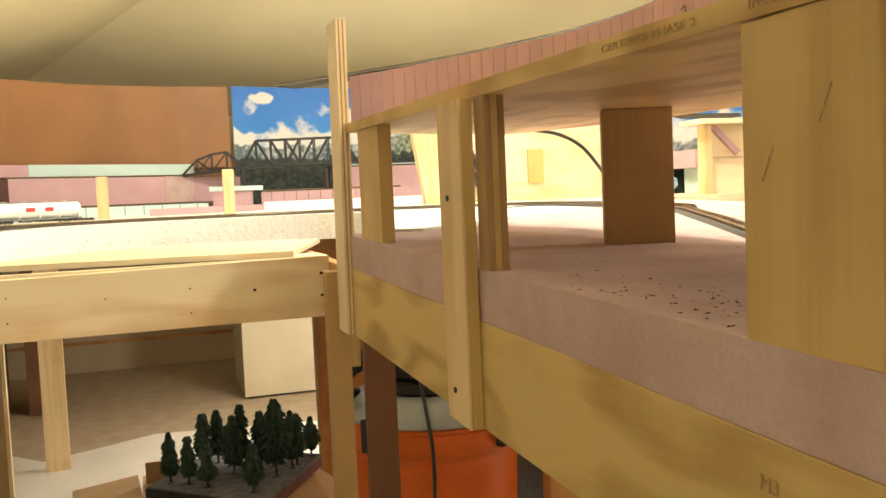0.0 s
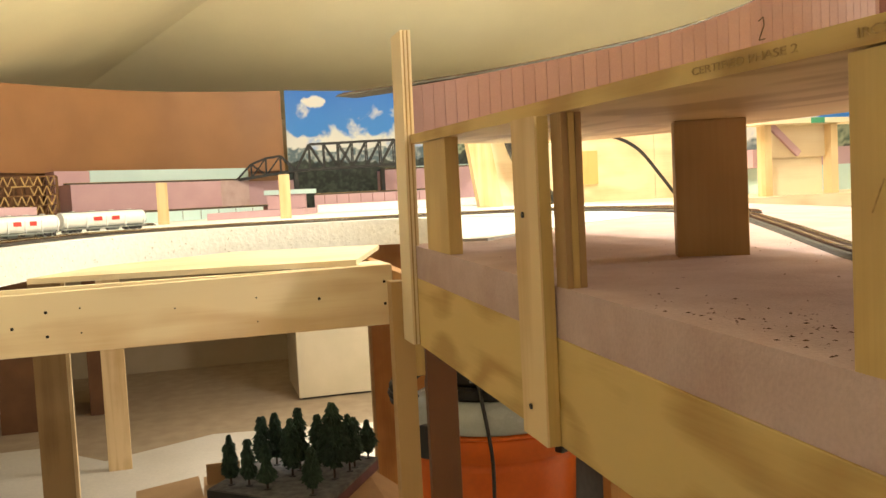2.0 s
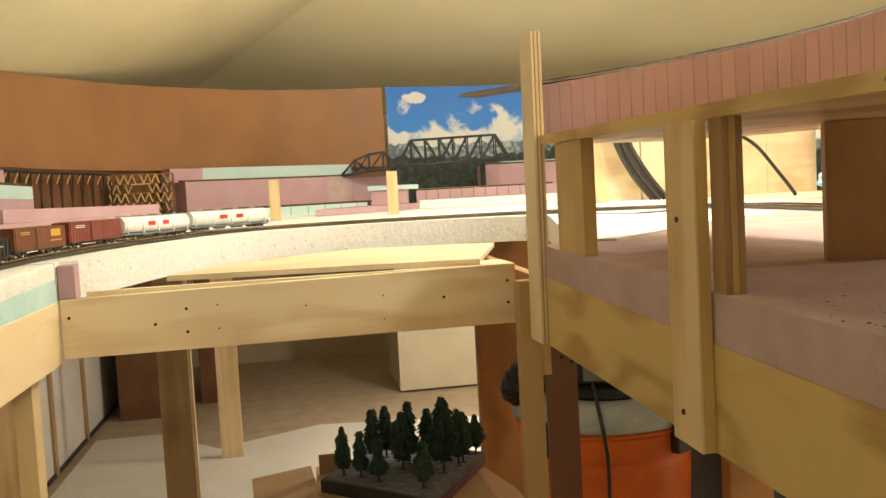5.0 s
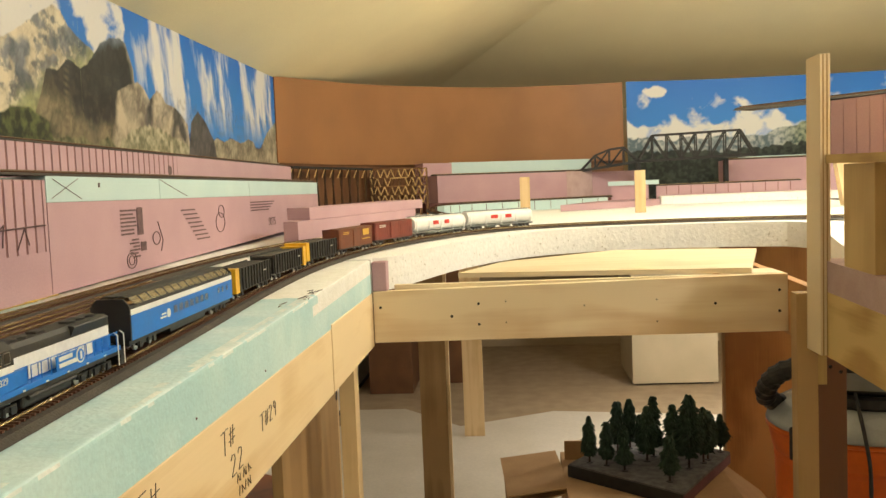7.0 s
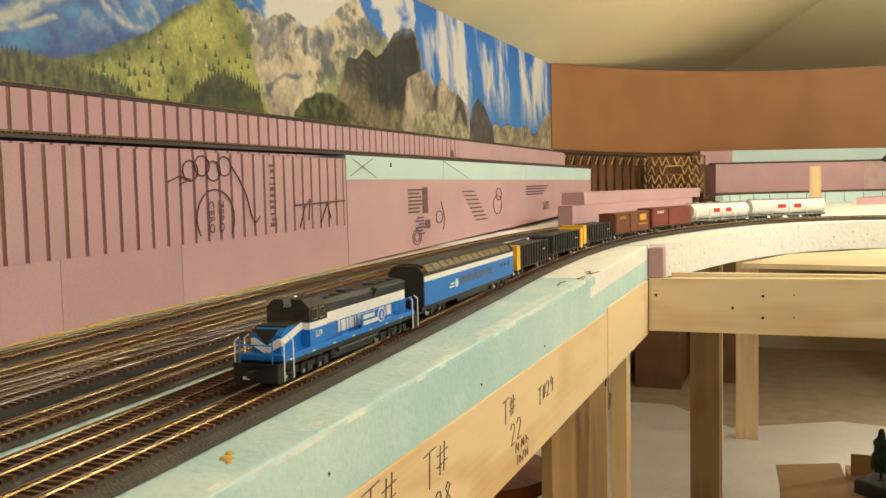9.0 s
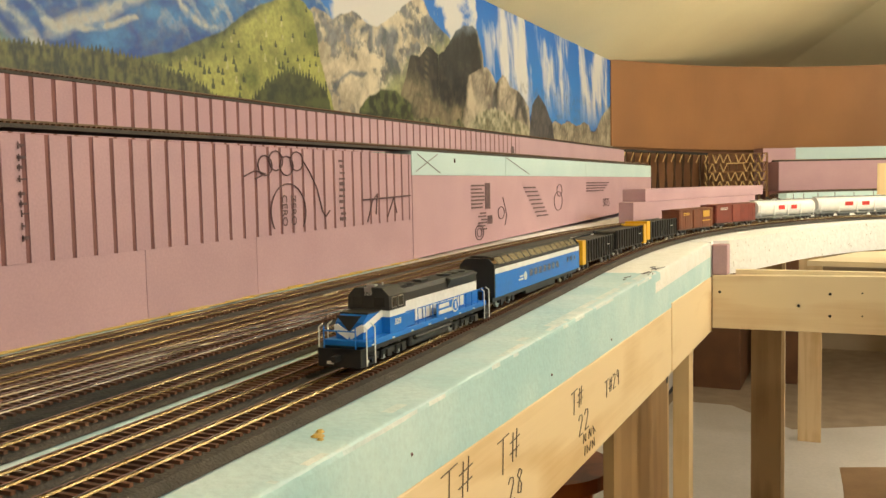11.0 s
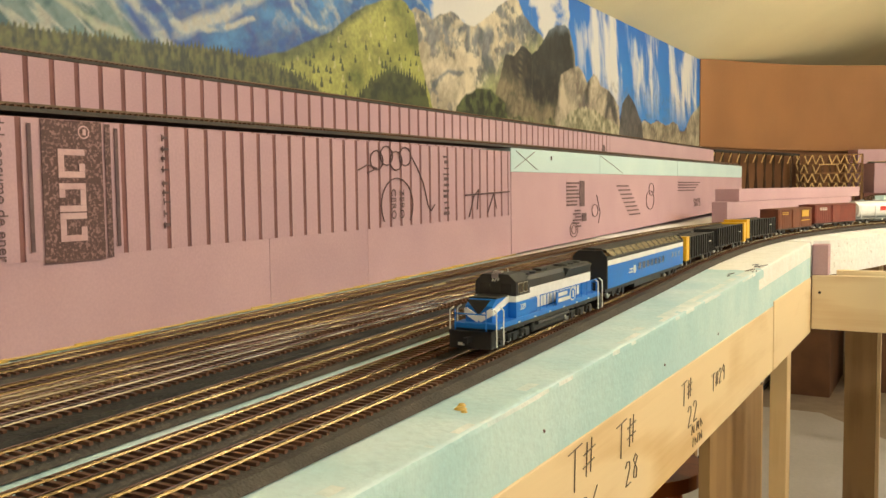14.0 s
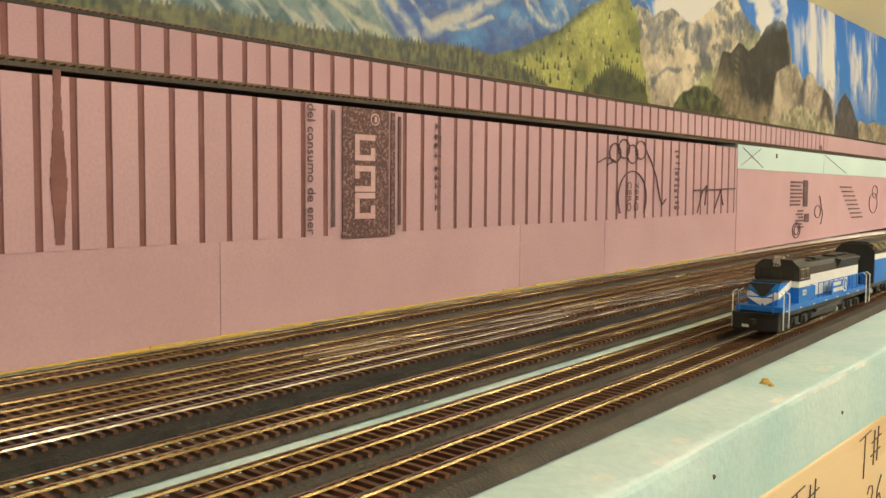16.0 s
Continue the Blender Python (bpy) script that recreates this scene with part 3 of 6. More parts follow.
        r2 = L3.g[(cell * 3 + k) % 128, (cell * 5 + k * 9) % 128]
        c = (cell + 0.35 + 0.3 * r2) * w - 0.004 * k
        up = (v - vb - 0.018 * (r2 - 0.5)) / (h * (0.6 + 0.7 * r))
        inside = (up > 0) & (up < 1) & (np.abs(u - c) < (1 - up) * w * 0.42) & (r < 0.40 - 0.04 * k + np.clip((0.96 - u) * 2.2, 0, 0.5))
        tone = np.where((r2 > 0.80)[..., None], np.array((0.50, 0.48, 0.20)), np.array((0.030, 0.050, 0.014))) * (1 + grain[..., None])
        grass = lay(grass, tone, inside * 0.92)
    edge_wood = (0.026 - (hill - v) + rough * 0.04) * 60 * np.clip((1.08 - u) * 20, 0, 1)
    grass = lay(grass, lerp3((0.03, 0.05, 0.015), (0.16, 0.19, 0.06), fine * 2.6 + 0.5), edge_wood)
    col = lay(col, grass, (hill - v) * 300)
    wood_top = ridge(u, [-1.2, 0.2, 0.42, 0.57, 0.70, 0.80, 0.9, 0.95], [1.262, 1.262, 1.266, 1.272, 1.280, 1.272, 1.25, 1.2]) + 0.010 * (1 - np.abs(2 * ((u * 150) % 1) - 1)) * L3.at(np.floor(u * 150) * 1.37, v * 0 + 3.5) * 1.5
    forest = lerp3((0.018, 0.030, 0.010), (0.14, 0.15, 0.04), L3.fbm(u * 190, v * 60, 4) * 2.6 - 0.75 + grain)
    col = lay(col, forest, (wood_top - v) * 400)
    low = ridge(u, [1.0, 1.05, 1.10, 1.17, 1.225, 1.25], [1.235, 1.272, 1.297, 1.292, 1.272, 1.2]) + 0.012 * (1 - np.abs(2 * ((u * 110) % 1) - 1)) * (0.5 + L3.at(np.floor(u * 110) * 1.7, v * 0 + 9.5))
    col = lay(col, lerp3((0.02, 0.032, 0.008), (0.08, 0.10, 0.022), fine * 3 + 0.5), (low - v) * 400 * ((u > 1.0) & (u < 1.25)))
    col = col * (1 + grain[..., None] * np.where(v > top0, 0.05, 0.40)[..., None])
    return np.clip(col * 0.82, 0.004, 0.8)


def river_print(u, v):
    """Lake scene: deep blue sky, cumulus, wooded far shore and dark water; u along the sheet."""
    col = sky(u * 1.1 + 4, v, np.interp(v, [1.25, 1.38, 1.415, 1.46, 1.60], [0.20, 0.26, 0.46, 0.64, 0.72]) - np.clip((u - 0.45) * 0.25, 0, 0.16), 1.2)
    rough = L2.fbm(u * 18, v * 18, 5) - 0.5
    fine = L3.fbm(u * 70, v * 70, 4) - 0.5
    puff = 1 - np.hypot((u - 0.15) / 0.06, (v - 1.55) / 0.024) + rough * 1.6
    col = lay(col, np.broadcast_to(np.array((0.72, 0.71, 0.68)), col.shape), puff * 4)
    hills = ridge(u, [0, 0.2, 0.45, 0.6, 0.75, 0.95, 1.2, 1.9], [1.355, 1.335, 1.345, 1.335, 1.36, 1.41, 1.46, 1.5]) + rough * 0.05
    haze = lerp3((0.09, 0.14, 0.17), (0.50, 0.53, 0.53), fine * 2.6 + 0.35 + rough * 1.4)
    haze = lay(haze, lerp3((0.05, 0.09, 0.06), (0.34, 0.38, 0.26), fine * 2.6 + 0.5), (u - 0.72) * 8)
    col = lay(col, haze, (hills - v) * 250)
    shore = ridge(u, [0, 0.3, 0.5, 0.8, 1.2, 1.9], [1.270, 1.262, 1.258, 1.28, 1.33, 1.34]) + 0.03 * L3.at(u * 60, v * 0 + 2.5)
    col = lay(col, lerp3((0.006, 0.014, 0.012), (0.045, 0.06, 0.045), fine * 3 + 0.3), (shore - v) * 300)
    return np.clip(col, 0.004, 0.78)


def printed_sheet(name, path, v0, v1, du, dv, colours, label, back=0.004):
    """A thin sheet along a plan path, with the print on its face and a closed back."""
    pts = [Vector((x, y, 0)) for x, y in path]
    lens = [0.0]
    for a, b in zip(pts, pts[1:]):
        lens.append(lens[-1] + (b - a).length)
    nu, nv = int(lens[-1] / du), int((v1 - v0) / dv)
    us = np.linspace(0, lens[-1], nu + 1)
    X, Y = np.interp(us, lens, [p.x for p in pts]), np.interp(us, lens, [p.y for p in pts])
    dx, dy = np.gradient(X), np.gradient(Y)
    nx, ny = -dy / np.hypot(dx, dy), dx / np.hypot(dx, dy)
    vs = np.linspace(v0, v1, nv + 1)
    U, V = np.meshgrid(us, vs, indexing="ij")
    front = np.stack([np.repeat(X[:, None], nv + 1, 1), np.repeat(Y[:, None], nv + 1, 1), V], -1).reshape(-1, 3)
    idx = np.arange((nu + 1) * (nv + 1)).reshape(nu + 1, nv + 1)
    faces = np.stack([idx[:-1, :-1], idx[1:, :-1], idx[1:, 1:], idx[:-1, 1:]], -1).reshape(-1, 4)
    n0 = len(front)
    rim = np.concatenate([np.stack([X + nx * back, Y + ny * back, np.full_like(X, z)], -1) for z in (v0, v1)])
    lo, hi = n0 + np.arange(nu + 1), n0 + nu + 1 + np.arange(nu + 1)
    extra = np.concatenate([np.stack([lo[1:], lo[:-1], hi[:-1], hi[1:]], -1), np.stack([idx[1:, 0], idx[:-1, 0], lo[:-1], lo[1:]], -1),
                            np.stack([idx[:-1, -1], idx[1:, -1], hi[1:], hi[:-1]], -1),
                            np.array([[idx[0, 0], idx[0, -1], hi[0], lo[0]], [idx[-1, -1], idx[-1, 0], lo[-1], hi[-1]]])])
    me = bpy.data.meshes.new(name)
    me.from_pydata(np.concatenate([front, rim]).tolist(), [], np.concatenate([faces, extra]).tolist())
    c = np.ones((n0 + len(rim), 4), np.float32) * 0.6
    c[:n0, :3] = colours(us, U, V).reshape(-1, 3)
    a = me.attributes.new("print", "FLOAT_COLOR", "POINT")
    a.data.foreach_set("color", c.ravel())
    me.materials.append(PRINT)
    return tagged(new(name, me), label, "backdrop", kind="structure")


PRINT = painted("glossy_print")
printed_sheet("backdrop_mountains", [(-1.122, -0.3), (-1.122, 1.7)], 1.2, 1.572, 0.0019, 0.0019,
              lambda us, U, V: mountain_print(U - 0.3, V), "printed mountain photo mural on the wall")
printed_sheet("backdrop_crags", [(-1.122, 1.7005), (-1.122, 3.25)], 1.2, 1.572, 0.0028, 0.0028,
              lambda us, U, V: mountain_print(U + 1.7005, V), "printed crags and cloudy sky photo mural on the wall")
printed_sheet("backdrop_slopes", [(-1.122, -1.2), (-1.122, -0.3005)], 1.2, 1.572, 0.008, 0.008,
              lambda us, U, V: mountain_print(U - 1.2, V), "printed mountain slope photo mural on the wall")
printed_sheet("backdrop_lake", [(q.x, q.y) for q in spline([(0.458, 5.0925, 0), (0.8, 5.16, 0), (1.3, 5.19, 0), (2.0, 5.15, 0), (3.0, 4.95, 0)], 0.03)], 0.95, 1.695, 0.005, 0.005,
              lambda us, U, V: river_print(U * 0.82, 1.245 + (V - 1.245) * 0.79), "printed blue sky and lake photo mural behind the layout")

# brown hardboard that rounds the corner
ARC = spline([(-1.118, 3.25, 0), (-1.035, 3.60, 0), (-0.90, 3.98, 0), (-0.66, 4.36, 0), (-0.30, 4.75, 0), (0.10, 4.98, 0), (0.458, 5.0915, 0)], 0.04)


def bent_board(path, low, high0, high1, back):
    """A thin bent sheet whose top edge climbs from high0 to high1 along the path."""
    bm, rows = bmesh.new(), []
    for i, (p, t) in enumerate(zip(path, tangents(path))):
        side = Vector((-t.y, t.x, 0)).normalized() * 0.004
        f = (i / (len(path) - 1)) ** 0.8
        top = high0 + (high1 - high0) * f
        a = p + Vector((0, back, 0))
        rows.append([bm.verts.new((c.x, c.y, z)) for c, z in ((a, low), (a + side, low), (a + side, top), (a, top))])
    for r, q in zip(rows, rows[1:]):
        for k in range(4):
            bm.faces.new((r[k], r[(k + 1) % 4], q[(k + 1) % 4], q[k]))
    bm.faces.new(rows[0][::-1]), bm.faces.new(rows[-1])
    return bm


solid("backdrop_hardboard", bent_board(ARC, 1.244, 1.574, 1.692, 0), HARDBOARD, "bare brown hardboard bent round the corner", "backdrop", kind="structure")
# hardboard carried lower; its weaker light is painted as a darker brown
solid("backdrop_lower_board", bent_board(ARC, 0.95, 1.26, 1.26, 0.03), DARK_BOARD, "lower brown board with shade put into its dark colour", "backdrop", kind="structure")

# ---- benchwork ----
yard = thing("yard_fascia", "pale plywood fascia boards along the yard with pencilled marks", "fascia", kind="structure")
part("board", B(-0.508, -0.49, -1.1, 1.118, 0.827, 0.92, bevel=0.001), PLY_Y, yard)
part("board", B(-0.508, -0.489, 1.120, 1.494, 0.828, 0.927, bevel=0.001), PLY_Y, yard)
cross = thing("cross_fascia", "pale plywood cross beam with screw holes", "fascia", kind="structure")
bm = B(-0.488, 0.262, 1.494, 1.512, 0.834, 0.930, bevel=0.0012)
for v in bm.verts:
    v.co.z += (v.co.x + 0.488) * (0.014 if v.co.z > 0.88 else 0.003)
part("board", bm, PLY_X, cross)
for x, z in ((0.247, 0.911), (0.247, 0.873), (0.134, 0.890), (-0.293, 0.864), (-0.343, 0.880), (-0.293, 0.902), (-0.475, 0.9)):
    bm = bmesh.new()
    rod(bm, (x, 1.4945, z), (x, 1.4932, z), 0.0026, 10)
    part("screw", bm, SCREW, cross)
for x, z in ((-0.243, 0.905), (-0.243, 0.866), (0.03, 0.9), (0.03, 0.86), (-0.1, 0.893)):
    bm = bmesh.new()
    rod(bm, (x, 1.4942, z), (x, 1.4934, z), 0.0014, 8)
    part("nail_hole", bm, SCREW, cross)
right_bench = thing("right_fascia", "yellowish plywood fascia of the right-hand bench", "fascia", kind="structure")
bm = B(0.25, 0.268, -0.9, 1.262, 0.80, 0.90, bevel=0.001)
for v in bm.verts:
    v.co.z += 0.027 * v.co.y - (0.0005 if v.co.z > 0.85 else 0)
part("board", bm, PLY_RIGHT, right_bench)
part("board", climb(B(0.262, 0.28, 1.28, 2.1, 0.80, 0.90, bevel=0.001)), BROWN_WOOD, right_bench, "brown inner beam")

# foam slabs
bm = bmesh.new()
SECTION = [(-1.128, 0.0), (-0.62, 0.0), (-0.56, 0.0), (-0.53, 0.0), (-0.516, 0), (-0.507, 0.0), (-0.499, 0.0), (-0.4935, 0.0), (-0.4908, -0.0008), (-0.4905, -0.0035), (-0.4905, -0.012), (-0.4905, -0.026)]
rows = []
y = -1.1
while y < 1.4945:
    row = []
    for k, (x, dz) in enumerate(SECTION):
        n1, n2 = noise.noise(Vector((k * 0.9, y * 22, 1.5))), noise.noise(Vector((k * 1.7, y * 90, 7.5)))
        dent = max(0, noise.noise(Vector((2.2, y * 13, 0.4))) - 0.42)
        worn = {6: 0.5, 7: 1.0, 8: 1.0, 9: 0.6}.get(k, 0.18)
        row.append(bm.verts.new((x - (0.0006 * abs(n2) + 0.006 * dent) * worn if k > 4 else x, y, ground(y) + dz + (0.0006 * n1 + 0.0005 * n2 - 0.006 * dent) * worn - 0.0004)))
    row.append(bm.verts.new((-0.4905, y, 0.9205)))
    row.append(bm.verts.new((-1.128, y, 0.9205)))
    rows.append(row)
    y += 0.004
for i, (r0, r1) in enumerate(zip(rows, rows[1:])):
    for k in range(len(r0)):
        f = bm.faces.new((r0[k], r0[(k + 1) % len(r0)], r1[(k + 1) % len(r0)], r1[k]))
        y = r0[0].co.y
        rub = noise.noise(Vector((k * 0.35, y * 9, 3.3))) + 0.6 * noise.noise(Vector((k * 0.8, y * 40, 9.1)))
        f.material_index = 2 if (y > 1.02 + 0.1 * noise.noise(Vector((k, y * 20, 4))) and k < 11) else 1 if 5 <= k <= 8 and rub > 0.22 else 3 if k > 7 else 0
        f.smooth = k < 8
bm.faces.new(rows[0]), bm.faces.new(rows[-1][::-1])
solid("yard_foam", bm, (MINT_RUB, MINT_WORN, SPACKLE, MINT_FACE), "mint green foam slab with rubbed plaster edge under the yard tracks", "foam slab", kind="structure")
bm = bmesh.new()
EDGE = spline([(-0.49, 1.52, 0), (-0.455, 1.545, 0), (-0.415, 1.65, 0), (-0.354, 1.82, 0), (-0.27, 1.97, 0), (-0.17, 2.08, 0), (-0.03, 2.16, 0), (0.12, 2.195, 0), (0.3, 2.18, 0), (0.47, 2.11, 0)], 0.03)
outline = [(p.x, p.y) for p in EDGE] + [(0.49, 2.04), (0.40, 1.68), (0.305, 1.30), (0.365, 1.272), (0.642, 1.522), (0.862, 1.662), (0.902, 2.078), (1.2, 2.08), (1.2, 5.16), (0.8, 5.14), (0.47, 5.09), (0.10, 4.97), (-0.30, 4.74), (-0.66, 4.35), (-0.90, 3.97), (-1.035, 3.59), (-1.118, 3.24), (-1.118, 1.497), (-0.49, 1.497)]
prism(bm, outline, 0.938, 0.96)
for v in bm.verts:
    v.co.z = ground(v.co.y) + (0 if v.co.z > 0.95 else -0.062)
solid("curve_slab", bm, WHITE_PLASTER, "white plastered foam slab under the curved main line", "foam slab", kind="structure")
bm = bmesh.new()
prism(bm, [(0.251, -0.9), (1.25, -0.9), (1.25, 2.076), (0.904, 2.076), (0.864, 1.66), (0.643, 1.519), (0.366, 1.269), (0.262, 1.30), (0.251, 1.29)], 0.90, 0.95)
for v in bm.verts:
    v.co.z = bench_top(v.co.y) if v.co.z > 0.92 else 0.90 + 0.027 * min(v.co.y, 2.0)
solid("right_foam", bm, PINK_PALE, "dusty faded pink foam slab littered with crumbs", "foam slab", kind="structure")
solid("plaster_end", B(-0.489, -0.462, 1.496, 1.53, 0.9305, 0.985, bevel=0.002), PINK, "small pink foam end block with plaster", "foam block")

# sheet of ply lying over the opening
bm = bmesh.new()
prism(bm, [(-0.335, 1.60), (0.205, 1.517), (0.335, 1.965), (0.02, 2.06), (-0.25, 1.83)], 0.9405, 0.950)
solid("plywood_sheet", bm, PALE_PLY, "loose pale plywood sheet lying over the bench opening", "plywood sheet")
bm = bmesh.new()
prism(bm, [(0.15, 1.52), (0.262, 1.515), (0.262, 1.6), (0.17, 1.6)], 0.9395, 0.9402)
box(bm, -0.45, 0.26, 1.513, 1.53, 0.84, 0.939)
solid("inner_ledger", bm, PALE_PLY, "pale wooden ledger behind the cross beam", "beam", kind="structure")

# posts, legs and spacer blocks of the right-hand bench
post = thing("tall_post", "tall thin pale plywood post beside the upper deck", "post")
PLIES = (0.0, 0.0036, 0.0058, 0.0094, 0.0116, 0.0152)
for k, m in enumerate((PALE_Z, PLY_TAN, PALE_Z, PLY_TAN, PALE_Z)):
    bm = B(0.2435 + PLIES[k], 0.2435 + PLIES[k + 1] - 0.0001, 1.2635 + 0.0003 * (k % 2), 1.326, 0.836, 1.295 - 0.0005 * (k % 2), bevel=0.0003)
    for v in bm.verts:
        v.co.x -= (1.295 - v.co.z) * 0.008
    part("ply_layer", bm, m, post)

leg = thing("post_leg", "slim pale wooden leg under the bench corner", "leg")
# tan-brown ply puts the leg's shade into its colour
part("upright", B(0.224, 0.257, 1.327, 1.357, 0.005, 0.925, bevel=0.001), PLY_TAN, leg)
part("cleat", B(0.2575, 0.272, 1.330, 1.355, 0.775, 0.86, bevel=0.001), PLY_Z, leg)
leg = thing("bench_leg", "dark red-brown leg board under the bench", "leg")
# this board's shade is part of its dark colour
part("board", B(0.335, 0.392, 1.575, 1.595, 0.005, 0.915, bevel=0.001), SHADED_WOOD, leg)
for x, z in ((0.362, 0.752), (0.381, 0.742)):
    part("screw", rod(bmesh.new(), (x, 1.5755, z), (x, 1.5735, z), 0.0035, 10), SCREW, leg)
leg = thing("bench_leg", "red-brown stained wooden leg panel under the bench", "leg")
part("board", B(0.487, 0.80, 2.94, 2.96, 0.005, 0.938, bevel=0.001), BROWN_WOOD, leg)
part("edge_strip", B(0.478, 0.4865, 2.94, 2.96, 0.005, 0.938), PLY_BROWN, leg, "bare edge strip")
support = thing("deck_support", "long plywood support board screwed to the fascia", "support")
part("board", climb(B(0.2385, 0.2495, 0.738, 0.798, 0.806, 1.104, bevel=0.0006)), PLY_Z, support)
part("face_veneer", climb(B(0.2362, 0.2383, 0.738, 0.798, 0.806, 1.104)), PINE_Z, support, "paler face veneer")
for z in (0.851, 1.031):
    bm = bmesh.new()
    rod(bm, (0.2365, 0.775, z), (0.2348, 0.775, z), 0.0028, 10)
    part("screw", bm, SCREW, support)
stack = thing("spacer_stack", "stacked plywood spacer strips between foam and deck", "spacer block", group="deck spacers")
for k in range(3):
    part("strip", B(0.2505 + k * 0.0065, 0.2565 + k * 0.0065, 0.712, 0.735, bench_top(0.71) + 0.0004, 1.119), (PLY_BROWN, PLY_Z, PLY_BROWN)[k], stack)
for (cx, cy, w, t, turn) in ((0.262, 1.145, 0.018, 0.11, 0), (0.503, 0.885, 0.078, 0.028, -24), (0.2605, 0.322, 0.019, 0.087, 0)):
    bm = bmesh.new()
    box(bm, -w / 2, w / 2, -t / 2, t / 2, bench_top(cy) - 0.0012, 1.104 + GRADE * cy + 0.0005, bevel=0.001, m=pose(cx, cy, 0, 0, 0, turn))
    # the turned block's shaded front is painted with the browner ply
    solid("spacer_block", bm, PLY_TAN if turn else PLY_Z, "plywood spacer block standing on the foam", "spacer block", group="deck spacers")

# upper deck
bm = bmesh.new()
DECK = [(0.25, -0.6), (0.62, -0.6), (0.64, 1.1), (0.56, 1.42), (0.25, 1.262)]
prism(bm, DECK, 1.105, 1.118)
climb(bm)
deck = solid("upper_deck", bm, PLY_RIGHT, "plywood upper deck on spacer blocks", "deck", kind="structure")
FOAM_CURVE = spline([(0.300, 1.44, 0), (0.375, 1.315, 0), (0.442, 1.157, 0), (0.480, 1.035, 0), (0.494, 0.919, 0), (0.487, 0.80, 0), (0.46, 0.68, 0), (0.41, 0.56, 0), (0.34, 0.44, 0)], 0.0245)

# ---- foam terraces of the left wall ----
terrace = thing("lower_terrace", "pink scored foam terrace behind the yard tracks", "foam terrace", kind="structure")
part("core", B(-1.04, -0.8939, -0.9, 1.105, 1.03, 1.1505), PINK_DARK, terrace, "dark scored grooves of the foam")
for y0, y1 in ((-0.9, -0.3193), (-0.3187, 0.1307), (0.1313, 0.5207), (0.5213, 0.7007), (0.7013, 1.105)):
    bm = B(-0.99, -0.8934, y0, y1, 0.96, 1.0358)
    for v in bm.verts:
        v.co.z += 0.02 * v.co.y if v.co.z < 1 else 0.011 * v.co.y
    part("plain_panel", bm, PINK, terrace)
upper = thing("upper_terrace", "pink scored foam upper terrace below the mountain mural", "foam terrace", kind="structure")
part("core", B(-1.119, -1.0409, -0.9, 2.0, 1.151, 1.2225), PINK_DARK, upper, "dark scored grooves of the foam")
part("plain_panel", B(-1.119, -1.0398, 2.0005, 3.13, 1.151, 1.2225), PINK, upper)
far = thing("far_terrace", "pink foam terrace with a mint foam top strip and printed marks", "foam terrace", kind="structure")
bm = B(-1.04, -0.893, 1.1065, 2.9, 0.962, 1.1178)
for v in bm.verts:
    v.co.z += GRADE * v.co.y if v.co.z < 1 else 0
part("pink_panel", bm, PINK, far)
part("mint_strip", B(-1.04, -0.8932, 1.1065, 1.52, 1.1182, 1.1565), MINT, far, "pale mint foam strip")
part("mint_strip", B(-1.04, -0.8932, 1.5215, 2.1, 1.1182, 1.1565), MINT, far, "pale mint foam strip")
part("mint_strip", B(-1.04, -0.8932, 2.1015, 2.9, 1.1182, 1.1565), MINT, far, "pale mint foam strip")
part("lower_side", B(-1.119, -1.0405, 1.1065, 3.13, 1.0, 1.1505), PINK, far)

# ink and stamps on the foam
marks = thing("foam_marks", "printed stamps and marker scribbles on the pink foam", "markings", kind="structure")
X0 = -0.8918


def stamp(y0, y1, z0, z1, material, name="stamp_bar", x=X0):
    part(name, B(x, x + 0.0004, y0, y1, z0, z1), material, marks)


STAMP_INK = mat("speckled_stamp_ink", (0.10, 0.052, 0.05), 0.75, (0.30, 0.17, 0.165), 420, 0.05, 600, spread=(0.36, 0.50))
stamp(0.256, 0.313, 1.036, 1.150, STAMP_INK, "stamp_panel")
stamp(0.316, 0.3215, 1.037, 1.149, STAMP_INK)
for zc, gap in ((1.1155, 1), (1.088, -1), (1.064, 1)):
    for y0, y1, z0, z1 in ((0.270, 0.295, zc + 0.0065, zc + 0.0115), (0.270, 0.295, zc - 0.0115, zc - 0.0065),
                           (0.270, 0.2755, zc - 0.0064 if gap > 0 else zc, zc + 0.0064), (0.2895, 0.295, zc - 0.0064, zc if gap > 0 else zc + 0.0064)):
        part("pale_glyph", B(X0 + 0.0007, X0 + 0.0011, y0, y1, z0, z1), PALE_INK, marks)
bm = bmesh.new()
rod(bm, (X0 + 0.0005, 0.295, 1.141), (X0 + 0.0010, 0.295, 1.141), 0.0055, 18)
part("pale_ring", bm, PALE_INK, marks)
bm = bmesh.new()
rod(bm, (X0 + 0.0008, 0.295, 1.141), (X0 + 0.0014, 0.295, 1.141), 0.0042, 18)
part("ring_field", bm, STAMP_INK, marks)
part("pale_glyph", B(X0 + 0.0013, X0 + 0.0017, 0.2935, 0.2965, 1.1385, 1.1435), PALE_INK, marks)
lettering("printed_words", "del consumo de ener", 0.0128, on_x(X0 + 0.0005, 0.2205, 1.095, -90), INK_GREY, marks)
for y in (0.244, 0.326):
    stamp(y, y + 0.0035, 1.046, 1.146, INK_GREY)
rng_ink = random.Random(5)
